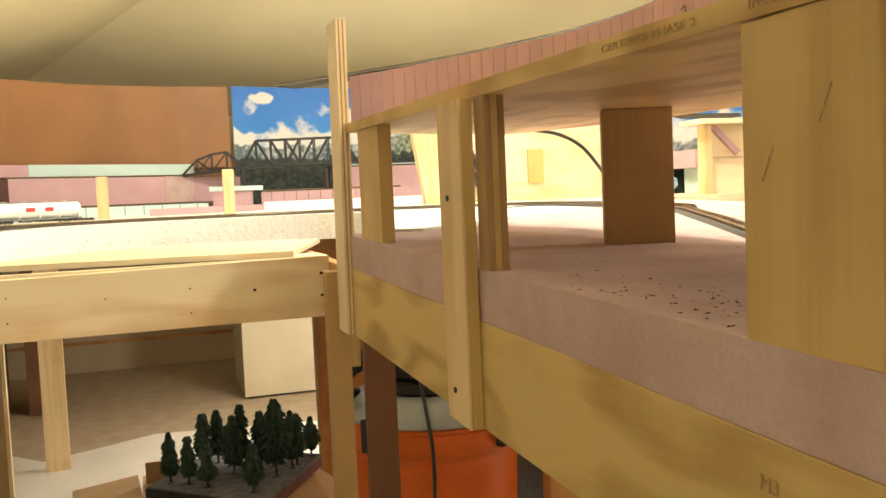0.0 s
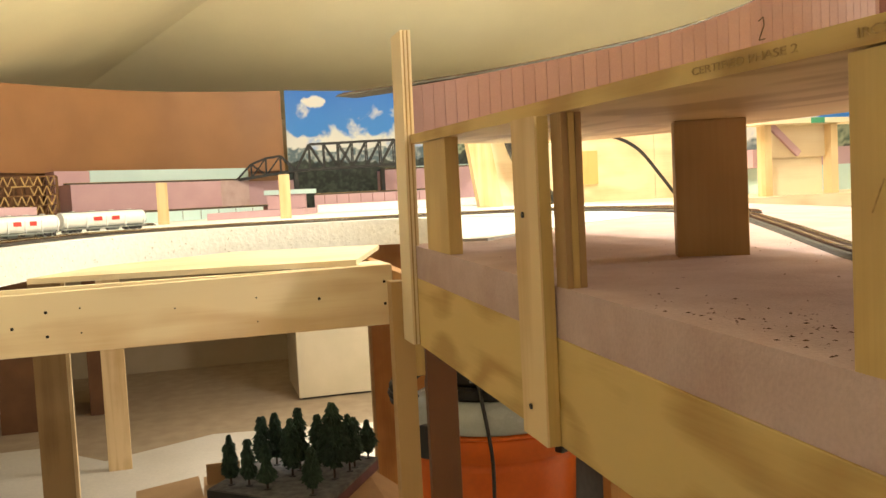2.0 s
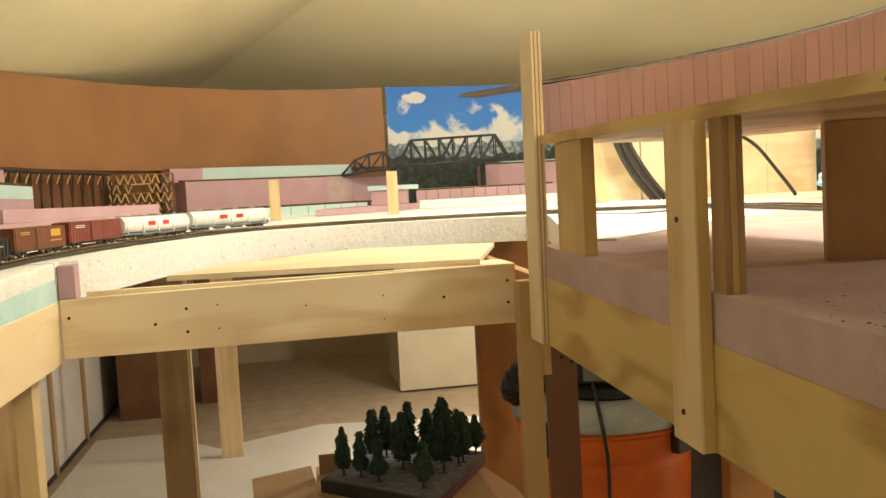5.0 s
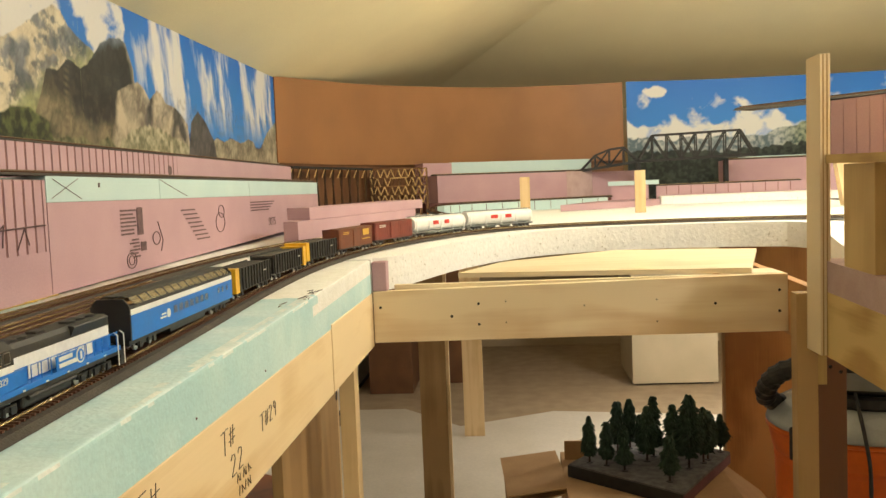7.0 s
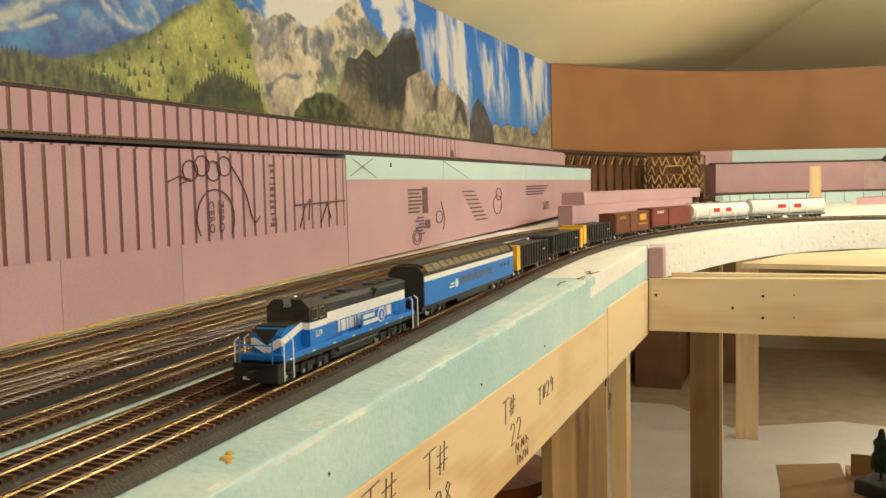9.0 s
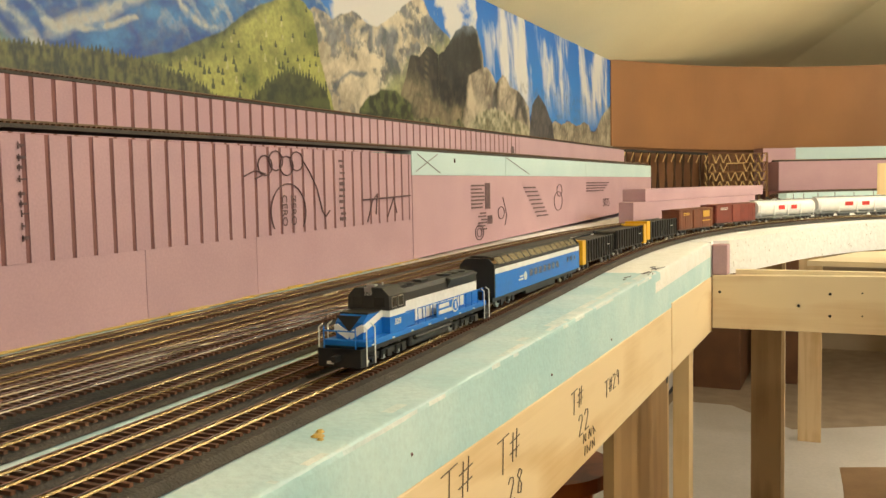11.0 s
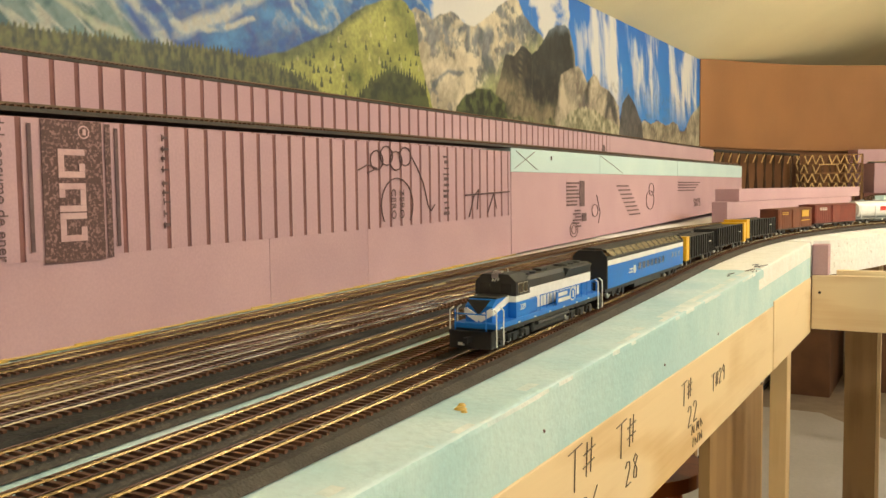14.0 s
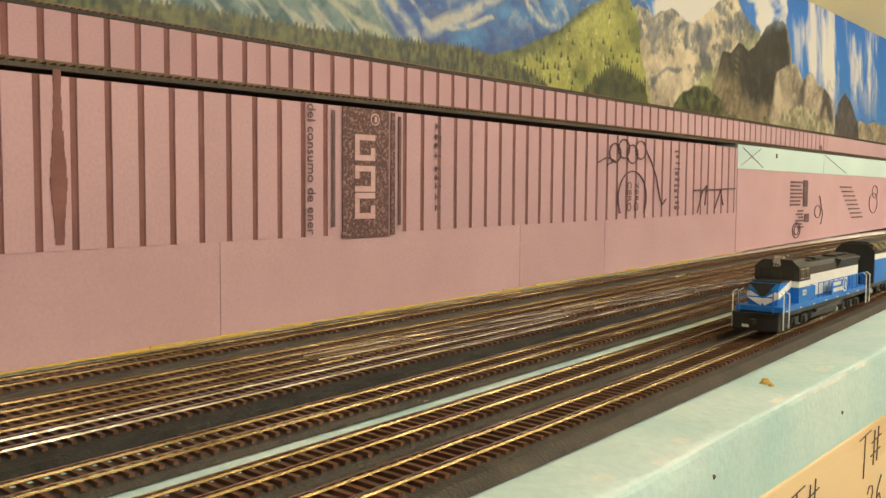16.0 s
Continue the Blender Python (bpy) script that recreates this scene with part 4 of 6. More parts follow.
for k in range(9):
    z = 1.06 + 0.01 * k + rng_ink.uniform(-0.002, 0.002)
    stamp(0.376 + rng_ink.uniform(0, 0.003), 0.382 + rng_ink.uniform(0, 0.004), z, z + rng_ink.uniform(0.0012, 0.003), INK_GREY)
    stamp(0.378, 0.3792, z - 0.002, z + 0.004, INK_GREY)
# scrawled wreath and ring
bm = bmesh.new()


def scrawl(bm, pts, r=0.0009, x=X0 + 0.0005):
    for a, b in zip(pts, pts[1:]):
        rod(bm, (x, a[0], a[1]), (x, b[0], b[1]), r, 5)


scrawl(bm, [(0.766 + 0.037 * math.cos(a * math.pi / 16), 1.071 + 0.035 * math.sin(a * math.pi / 16)) for a in range(-3, 20)])
for k in range(4):
    scrawl(bm, [(0.72 + 0.022 * k + 0.014 * math.cos(a * math.pi / 6), 1.128 + 0.006 * (k % 2) + 0.012 * math.sin(a * math.pi / 6)) for a in range(13)])
scrawl(bm, [(0.68, 1.115), (0.70, 1.122), (0.72, 1.118), (0.70, 1.112)])
scrawl(bm, [(0.80, 1.135), (0.815, 1.12), (0.83, 1.10), (0.842, 1.07), (0.85, 1.062), (0.86, 1.07)])
scrawl(bm, [(0.95, 1.082), (1.095, 1.086)], 0.0012)
scrawl(bm, [(0.96, 1.05), (0.975, 1.08), (0.99, 1.09), (0.985, 1.06)])
scrawl(bm, [(1.02, 1.055), (1.04, 1.083), (1.05, 1.06)])
part("marker_scrawl", bm, INK_GREY, marks)
for y, word in ((0.776, "ZERO"), (0.757, "CERO")):
    lettering("ring_words", word, 0.015, on_x(X0 + 0.0005, y, 1.073, -90), INK_GREY, marks)
for k in range(11):
    z = 1.055 + 0.008 * k
    stamp(0.885 + rng_ink.uniform(0, 0.004), 0.897 + rng_ink.uniform(0, 0.004), z, z + rng_ink.uniform(0.002, 0.006), INK_GREY)
# delivery stamp on the far panel
XF = -0.8922
for k in range(7):
    stamp(1.34, 1.40 + rng_ink.uniform(-0.012, 0.004), 1.098 - 0.0068 * k, 1.1012 - 0.0068 * k, INK_GREY, x=XF)
stamp(1.407, 1.432, 1.055, 1.104, INK_GREY, "stamp_panel", XF)
for k in range(6):
    stamp(1.37 + rng_ink.uniform(0, 0.02), 1.40 + rng_ink.uniform(0, 0.015), 1.046 - 0.006 * k, 1.049 - 0.006 * k, INK_GREY, x=XF)
stamp(1.418, 1.442, 1.026, 1.042, INK_GREY, "stamp_panel", XF)
bm = bmesh.new()
for cy, cz, r in ((1.377, 1.012, 0.014), (1.377, 1.012, 0.008), (1.86, 1.06, 0.022), (1.87, 1.085, 0.014), (1.49, 1.045, 0.012)):
    scrawl(bm, [(cy + r * 1.4 * math.cos(a * math.pi / 10), cz + r * math.sin(a * math.pi / 10)) for a in range(21)], 0.0009, XF)
scrawl(bm, [(1.50, 1.075), (1.52, 1.04), (1.51, 1.02)], 0.0009, XF)
scrawl(bm, [(1.125, 1.152), (1.21, 1.122)], 0.0005, XF)
scrawl(bm, [(1.12, 1.124), (1.20, 1.153)], 0.0005, XF)
scrawl(bm, [(1.52, 1.155), (1.66, 1.122)], 0.0005, XF)
scrawl(bm, [(1.27, 1.14), (1.27, 1.147)], 0.0016, XF)
part("marker_scrawl", bm, INK_GREY, marks)
for k in range(8):
    stamp(1.62 + 0.012 * k, 1.70 + 0.012 * k, 1.092 - 0.009 * k, 1.095 - 0.009 * k, INK_GREY, x=XF)
for k in range(4):
    stamp(2.1, 2.33 - 0.02 * k, 1.10 - 0.007 * k, 1.103 - 0.007 * k, INK_GREY, x=XF)
lettering("stamped_code", "S075", 0.032, on_x(XF, 2.30, 1.045), INK_GREY, marks, squeeze=1.2)
bm = bmesh.new()
rod(bm, (-1.0392, 1.95, 1.186), (-1.0387, 1.95, 1.186), 0.012, 14)
part("ring_mark", bm, INK_GREY, marks)

# smooth foam blocks of the hills at the back
hills = thing("foam_hills", "stacked pink and mint foam ledges of an unfinished mountain line", "foam hills", kind="structure")


def ledge(name, pts, z0, z1, material, label=""):
    bm = bmesh.new()
    prism(bm, pts, z0, z1)
    part(name, bm, material, hills, label)


ledge("ramp", [(-0.775, 1.97), (-0.735, 1.95), (-0.56, 2.95), (-0.66, 3.0)], 1.0005, 1.052, PINK)
ledge("ramp_top", [(-0.790, 2.07), (-0.728, 2.05), (-0.545, 3.05), (-0.68, 3.1)], 1.0525, 1.083, PINK)
ledge("ridge", [(-0.574, 4.10), (0.062, 4.46), (0.03, 4.58), (-0.66, 4.22)], 1.052, 1.182, PINK)
# shade below the ridge is painted as a dark pink block
ledge("ridge_base", [(-0.61, 4.06), (-0.50, 4.02), (0.30, 4.44), (0.30, 4.60), (-0.66, 4.20)], 1.003, 1.0515, PINK_DARK, "ridge base with shade put into its dark pink")
ledge("ridge_end", [(0.0625, 4.462), (0.205, 4.60), (0.15, 4.66), (0.033, 4.58)], 1.052, 1.184, PINK_PALE)
ledge("ridge_tail", [(0.206, 4.602), (0.47, 4.74), (0.45, 4.82), (0.155, 4.665)], 1.003, 1.178, PINK)
ledge("cap", [(-0.515, 4.30), (0.21, 4.70), (0.16, 4.80), (-0.57, 4.42)], 1.003, 1.249, MINT)
ledge("cap_end", [(-0.65, 4.20), (-0.516, 4.295), (-0.575, 4.40), (-0.70, 4.29)], 1.003, 1.247, PINK)
ledge("right_ridge", [(0.95, 4.80), (1.60, 4.80), (1.60, 5.0), (0.95, 5.0)], 1.003, 1.214, PINK)
ledge("ridge_step", [(1.06, 4.84), (1.60, 4.84), (1.60, 5.0), (1.06, 5.0)], 1.2145, 1.230, MINT)
ledge("front_ridge", [(0.52, 4.50), (1.30, 4.50), (1.30, 4.62), (0.54, 4.62)], 1.003, 1.090, PINK)
ledge("white_shelf", [(0.49, 4.18), (1.30, 4.10), (1.30, 4.49), (0.53, 4.49)], 1.003, 1.040, WHITE_PLASTER)
ledge("pink_flat", [(-0.02, 3.62), (0.40, 3.95), (0.485, 4.17), (0.40, 4.40), (0.24, 4.32)], 1.003, 1.030, PINK)
ledge("mint_plank", [(0.255, 4.30), (0.515, 4.38), (0.52, 4.43), (0.26, 4.36)], 1.100, 1.122, MINT, "loose mint foam plank")
ledge("plank_block", [(0.27, 4.31), (0.46, 4.38), (0.47, 4.42), (0.28, 4.36)], 1.0305, 1.0995, PINK)
RING_BACK = [(-0.50, 3.50, 1.003), (-0.47, 3.66, 1.003), (-0.36, 3.82, 1.003), (-0.16, 3.97, 1.003), (0.05, 4.10, 1.003), (0.25, 4.22, 1.003)]
bm = bmesh.new()
RING = spline(RING_BACK, 0.03)
sweep(bm, RING, [(0, 0), (0.03, 0), (0.03, 0.044), (0, 0.044)])
part("mint_ring", bm, MINT, hills)
for p, t in list(zip(RING, tangents(RING)))[4::3]:
    q = p + Vector((t.y, -t.x, 0)) * 0.0005
    part("ring_mark", bar(bmesh.new(), q + Vector((0, 0, 0.004)), q + Vector((0, 0, 0.042)), 0.0016, 0.0024), INK_GREY, hills)
for k in range(11):
    x = 0.57 + 0.062 * k
    part("score_mark", B(x, x + 0.003, 4.4975, 4.4998, 1.045, 1.088), PINK_DARK, hills)

# curved foam riser on the upper deck
riser = thing("deck_riser", "scored pink foam riser curving over the upper deck", "foam riser", kind="structure")
bm = bmesh.new()
sweep(bm, [Vector((p.x, p.y, 1.1185 + GRADE * min(p.y, 1.25))) for p in FOAM_CURVE], [(0.0022, 0), (0.06, 0), (0.06, 0.093), (0.0022, 0.093)])
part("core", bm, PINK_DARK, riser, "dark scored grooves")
for a, b in zip(FOAM_CURVE, FOAM_CURVE[1:]):
    d = b - a
    side = Vector((-d.y, d.x, 0)).normalized()
    bm = bmesh.new()
    p, q = a + d * 0.02, b - d * 0.02
    z = 1.1185 + GRADE * min(a.y, 1.25)
    prism(bm, [(p.x, p.y), (q.x, q.y), ((q + side * 0.006).x, (q + side * 0.006).y), ((p + side * 0.006).x, (p + side * 0.006).y)], z, z + 0.093)
    part("foam_strip", bm, PINK, riser)

# ---- tracks ----
GAUGE, TIE_STEP = 0.0165, 0.0066
TIE_MESH = mesh_of("tie", B(-0.0012, 0.0012, -0.0145, 0.0145, 0, 0.0018), TIE)


def offset(path, d):
    return [p + Vector((-t.y, t.x, 0)).normalized() * d for p, t in zip(path, tangents(path))]


def track(name, ctrl, label, near=None, bed=0.027, bed_h=0.0045, step=0.03, roadbed=True, shift=0.0, rail=None, mat_under=None):
    """A flexible track: roadbed, two rails and ties; ties inside the stretch near = (y0, y1) are single pieces."""
    ob = thing(name, label, "model track", group="model tracks")
    path = spline([(x, y, z if z else bench_top(y) if x > 0.5 and y < 2 else ground(y)) for x, y, z in ctrl], step)
    if shift:
        path = offset(path, shift)
    if roadbed:
        part("roadbed", sweep(bmesh.new(), path, [(-bed, 0.0004), (bed, 0.0004), (bed - 0.006, bed_h), (-bed + 0.006, bed_h)]), mat_under or ROADBED, ob)
    z0 = bed_h + 0.0018
    for s in (-1, 1):
        o = s * GAUGE / 2
        prof = [(o - 0.0011, z0), (o + 0.0011, z0), (o + 0.0011, z0 + 0.0004), (o + 0.0003, z0 + 0.0007), (o + 0.00055, z0 + 0.0014), (o + 0.00055, z0 + 0.0022), (o - 0.00055, z0 + 0.0022), (o - 0.00055, z0 + 0.0014), (o - 0.0003, z0 + 0.0007), (o - 0.0011, z0 + 0.0004)]
        part("rail", sweep(bmesh.new(), path, prof), rail or RAIL, ob)
    fine = spline(path, TIE_STEP) if len(path) > 3 else path
    single, verts, faces = 0, [], []
    shape = [(-0.0012, -0.0145, 0), (0.0012, -0.0145, 0), (0.0012, 0.0145, 0), (-0.0012, 0.0145, 0), (-0.0012, -0.0145, 0.0018), (0.0012, -0.0145, 0.0018), (0.0012, 0.0145, 0.0018), (-0.0012, 0.0145, 0.0018)]
    quads = [(4, 5, 6, 7), (0, 1, 5, 4), (1, 2, 6, 5), (2, 3, 7, 6), (3, 0, 4, 7)]
    for p, t in zip(fine, tangents(fine)):
        m = Matrix.Translation(p + Vector((0, 0, bed_h))) @ Matrix.Rotation(math.atan2(t.y, t.x), 4, "Z")
        if near and near[0] < p.y < near[1] and p.x < 0 and single < 300:
            piece("tie", TIE_MESH, ob, m)
            single += 1
        else:
            k = len(verts)
            verts += [tuple(m @ Vector(c)) for c in shape]
            faces += [tuple(i + k for i in q) for q in quads]
    if verts:
        me = bpy.data.meshes.new("tie_row")
        me.from_pydata(verts, [], faces)
        me.materials.append(TIE)
        rest = new("tie_row", me)
        rest.parent = ob
        tagged(rest, "", "", "", "stuff")
    return path


MAIN = [(-0.556, -0.9, 0), (-0.556, -0.3, 0), (-0.558, 0.1, 0), (-0.563, 0.4, 0), (-0.573, 0.75, 0), (-0.584, 1.1, 0), (-0.573, 1.4, 0), (-0.525, 1.68, 0), (-0.435, 1.92, 0), (-0.305, 2.11, 0),
        (-0.12, 2.235, 0), (0.12, 2.28, 0), (0.38, 2.25, 0), (0.63, 2.14, 0), (0.85, 1.96, 0), (0.955, 1.74, 0), (0.94, 1.48, 0), (0.81, 1.18, 0), (0.61, 0.765, 0), (0.48, 0.45, 0), (0.40, 0.1, 0), (0.38, -0.5, 0)]
MAIN_PATH = track("main_track", MAIN, "outer main line track on black roadbed by the fascia", near=(-0.12, 1.6))
track("second_track", MAIN[:17], "second main line track beside the outer line", near=(-0.1, 1.5), shift=0.043, bed=0.0165)
track("yard_track", [(-0.652, -0.9, 0), (-0.653, -0.2, 0), (-0.656, 0.2, 0), (-0.662, 0.6, 0), (-0.662, 0.95, 0), (-0.648, 1.2, 0), (-0.628, 1.45, 0)], "yard track joining the main line at a turnout", near=(-0.05, 0.9), bed=0.016)
track("yard_track", [(-0.712, -0.9, 0), (-0.714, 0.2, 0), (-0.710, 0.6, 0), (-0.690, 0.95, 0), (-0.662, 1.2, 0), (-0.645, 1.36, 0)], "yard track with shiny silvery rails", near=(-0.05, 0.7), bed=0.034, rail=RAIL_SILVER, mat_under=BLACK_FOAM)
track("turnout_track", [(-0.752, 0.10, 0.9655), (-0.735, 0.36, 0.9710), (-0.705, 0.66, 0.9770), (-0.672, 0.92, 0.9822), (-0.648, 1.08, 0.9852)], "silvery turnout rails crossing between the yard tracks", near=(0.1, 0.7), bed=0.018, bed_h=0.0022, roadbed=False, rail=RAIL_SILVER)
track("yard_track", [(-0.745, -0.9, 0), (-0.745, 0.3, 0), (-0.742, 0.7, 0), (-0.738, 1.16, 0)], "yard track with blunt end", near=(0.0, 0.7), bed=0.02)
track("yard_track", [(-0.781, -0.9, 0), (-0.780, 0.3, 0), (-0.778, 0.8, 0), (-0.776, 1.22, 0)], "yard track with blunt end", near=(0.0, 0.7), bed=0.02)
track("yard_track", [(-0.838, -0.9, 0), (-0.838, 0.3, 0), (-0.832, 0.9, 0), (-0.815, 1.4, 0), (-0.78, 1.75, 0), (-0.70, 2.0, 0), (-0.58, 2.22, 0), (-0.42, 2.42, 0)], "yard track along the foot of the foam terrace", near=(0.05, 0.8))
track("terrace_track", [(-0.915, -0.9, 1.1506), (-0.915, 1.1, 1.1566), (-0.915, 2.0, 1.1570), (-0.915, 2.88, 1.157)], "single track along the lower foam terrace edge", bed=0.0215, rail=RAIL_BROWN)
track("terrace_track", [(-1.063, -0.9, 1.2226), (-1.063, 1.2, 1.2226), (-1.063, 3.12, 1.2226)], "single track along the upper foam terrace edge", bed=0.0225, rail=RAIL_BROWN)
track("deck_track", [(0.22, 1.62, 1.241), (0.30, 1.50, 1.2395), (0.345, 1.42, 1.2385), (0.405, 1.325, 1.2375), (0.472, 1.165, 1.2355), (0.510, 1.04, 1.233), (0.524, 0.92, 1.2305), (0.517, 0.80, 1.228), (0.49, 0.67, 1.2255), (0.44, 0.55, 1.223), (0.37, 0.44, 1.221)], "track on cork along the curved deck riser", bed=0.026)
track("hill_track", [(-0.60, 4.13, 1.1825), (-0.25, 4.33, 1.1828), (0.05, 4.50, 1.1832), (0.16, 4.57, 1.1845)], "track along the far pink foam ridge", bed=0.022)
track("hill_track", [(0.53, 4.53, 1.0905), (0.9, 4.53, 1.0905), (1.28, 4.53, 1.0905)], "track on the low far foam ridge", bed=0.022)
track("hill_track", [(0.96, 4.82, 1.2145), (1.05, 4.82, 1.2145), (1.58, 4.82, 1.2145)], "track on the tallest far foam ridge", bed=0.0175)
track("hill_track", [(0.26, 4.27, 1.0475), (0.04, 4.14, 1.0475), (-0.18, 4.01, 1.0475), (-0.39, 3.85, 1.0475), (-0.52, 3.68, 1.043), (-0.555, 3.50, 1.032), (-0.50, 3.33, 1.018), (-0.38, 3.20, 1.006), (-0.2, 3.10, 1.0035)], "track looping round the mint foam ring", bed=0.022)

# ---- train ----
ARCL = [0.0]
for a, b in zip(MAIN_PATH, MAIN_PATH[1:]):
    ARCL.append(ARCL[-1] + (b - a).length)


def at_s(s):
    i = max(k for k in range(len(ARCL) - 1) if ARCL[k] <= s)
    return MAIN_PATH[i].lerp(MAIN_PATH[i + 1], (s - ARCL[i]) / (ARCL[i + 1] - ARCL[i]))


S_NOSE = min(range(len(MAIN_PATH)), key=lambda i: abs(MAIN_PATH[i].y - 0.338) + (MAIN_PATH[i].x > 0))
S_NOSE = ARCL[S_NOSE] + (0.338 - MAIN_PATH[S_NOSE].y)


def on_track(s_front, length):
    """The pose of a vehicle whose front stands s_front along the line; its own x runs forwards and z = 0 is the rail's top."""
    p, q = at_s(s_front + length * 0.15), at_s(s_front + length * 0.85)
    d = p - q
    c = (p + q) / 2
    return Matrix.Translation(c + Vector((0, 0, 0.009))) @ Matrix.Rotation(math.atan2(d.y, d.x), 4, "Z")


def truck(parent, x, axles, wb):
    """A bogie: side frames, bolster and wheels."""
    bm = bmesh.new()
    half = wb * (axles - 1) / 2 + 0.005
    for s in (-1, 1):
        box(bm, x - half, x + half, s * 0.0122 - 0.0012, s * 0.0122 + 0.0012, 0.0045, 0.0085)
        for k in range(axles):
            ax = x + (k - (axles - 1) / 2) * wb
            box(bm, ax - 0.003, ax + 0.003, s * 0.0135 - 0.001, s * 0.0135 + 0.001, 0.0025, 0.0075)
        for k in range(axles - 1):
            ax = x + (k - (axles - 2) / 2) * wb
            rod(bm, (ax, s * 0.0138, 0.003), (ax, s * 0.0138, 0.0085), 0.0016, 6)
    box(bm, x - 0.004, x + 0.004, -0.011, 0.011, 0.006, 0.0095)
    t = part("truck", bm, BLACK, parent)
    for k in range(axles):
        ax = x + (k - (axles - 1) / 2) * wb
        for s in (-1, 1):
            bm = bmesh.new()
            rod(bm, (ax, s * 0.0072, 0.0055), (ax, s * 0.0094, 0.0055), 0.0055, 14)
            part("wheel", bm, CHROME, t)


def extrude_x(profile, x0, x1):
    """A body of constant section (y, z) along x."""
    bm = bmesh.new()
    rows = [[bm.verts.new((x, y, z)) for y, z in profile] for x in (x0, x1)]
    k = len(profile)
    for i in range(k):
        bm.faces.new((rows[0][i], rows[0][(i + 1) % k], rows[1][(i + 1) % k], rows[1][i]))
    bm.faces.new(rows[0][::-1]), bm.faces.new(rows[1])
    return bm


def coupler(parent, x):
    part("coupler", B(min(x, x + math.copysign(0.007, x)), max(x, x + math.copysign(0.007, x)), -0.0016, 0.0016, 0.0065, 0.0105), BLACK, parent)


def on_side(x, y, z):
    """Lettering on a vehicle's side; y > 0 is its left side as it runs."""
    s = 1 if y > 0 else -1
    return Matrix.Translation((x, y, z)) @ Matrix(((-s, 0, 0, 0), (0, 0, s, 0), (0, 1, 0, 0), (0, 0, 0, 1)))


def locomotive():
    ob = thing("model_locomotive", "blue white and black model diesel locomotive on the outer line", "model locomotive")
    part("frame", B(-0.104, 0.104, -0.0165, 0.0165, 0.0115, 0.0145), BLACK, ob)
    part("sill", B(-0.100, 0.096, -0.0172, 0.0172, 0.0146, 0.0185, bevel=0.0004), BLUE, ob)
    part("fuel_tank", B(-0.028, 0.034, -0.0145, 0.0145, 0.0025, 0.0112, bevel=0.002), BLACK, ob)
    for s in (-1, 1):
        bm = bmesh.new()
        rod(bm, (-0.03, s * 0.0158, 0.0095), (0.03, s * 0.0158, 0.0095), 0.0016, 8)
        part("air_tank", bm, GREY_BLACK, ob)
    for x in (0.064, -0.064):
        truck(ob, x, 3, 0.0205)
    # hood: blue foot, white band, black top
    part("hood_base", extrude_x([(-0.0105, 0.0186), (0.0105, 0.0186), (0.0105, 0.0287), (-0.0105, 0.0287)], -0.094, 0.044), BLUE, ob)
    part("hood", extrude_x([(-0.0107, 0.0288), (0.0107, 0.0288), (0.0107, 0.0366), (-0.0107, 0.0366)], -0.094, 0.044), BODY_WHITE, ob)
    part("hood_top", extrude_x([(-0.0108, 0.0367), (0.0108, 0.0367), (0.0106, 0.0425), (0.0085, 0.0458), (-0.0085, 0.0458), (-0.0106, 0.0425)], -0.094, 0.044), GREY_BLACK, ob)
    part("rear_hood", extrude_x([(-0.0109, 0.0186), (0.0109, 0.0186), (0.0109, 0.0287), (-0.0109, 0.0287)], -0.0955, -0.072), BLUE, ob)
    for s in (-1, 1):
        part("radiator", extrude_x([(s * 0.0108, 0.0375), (s * 0.0142, 0.0442), (s * 0.0136, 0.0452), (s * 0.0095, 0.0456)], -0.088, -0.036), GREY_BLACK, ob)
        part("equipment_box", B(0.028, 0.044, min(s * 0.011, s * 0.0155), max(s * 0.011, s * 0.0155), 0.0187, 0.029, bevel=0.0005), BLUE, ob)
        for k in range(7):
            x = -0.066 + 0.0125 * k
            part("hood_door", B(x, x + 0.0108, min(s * 0.0108, s * 0.0112), max(s * 0.0108, s * 0.0112), 0.0198, 0.0287), BODY_WHITE, ob)
        for k in range(14):
            x = -0.088 + 0.0136 * k
            if x < 0.09:
                part("sill_mark", B(x, x + 0.003, min(s * 0.0172, s * 0.0175), max(s * 0.0172, s * 0.0175), 0.015, 0.016), INK_WHITE, ob) if k % 2 else None
    for x in (-0.080, -0.066, -0.052, 0.012, 0.024):
        bm = bmesh.new()
        rod(bm, (x, 0, 0.0455), (x, 0, 0.0474), 0.0062, 18)
        rod(bm, (x, 0, 0.0474), (x, 0, 0.0477), 0.0052, 18, 0.002)
        part("roof_fan", bm, BLACK, ob)
    part("exhaust", B(-0.016, -0.004, -0.004, 0.004, 0.0455, 0.0478, bevel=0.0006), BLACK, ob)
    part("roof_box", B(0.032, 0.043, -0.008, 0.008, 0.0455, 0.048, bevel=0.0006), GREY_BLACK, ob)
    # cab
    part("cab", extrude_x([(-0.0165, 0.0186), (0.0165, 0.0186), (0.0165, 0.030), (-0.0165, 0.030)], 0.0442, 0.066), BLUE, ob)
    part("cab_band", extrude_x([(-0.0166, 0.0301), (0.0166, 0.0301), (0.0166, 0.0345), (-0.0166, 0.0345)], 0.0442, 0.0662), BODY_WHITE, ob)
    part("cab_top", extrude_x([(-0.0165, 0.0346), (0.0165, 0.0346), (0.0163, 0.0448), (0.0105, 0.0502), (-0.0105, 0.0502), (-0.0163, 0.0448)], 0.0435, 0.0662), GREY_BLACK, ob)
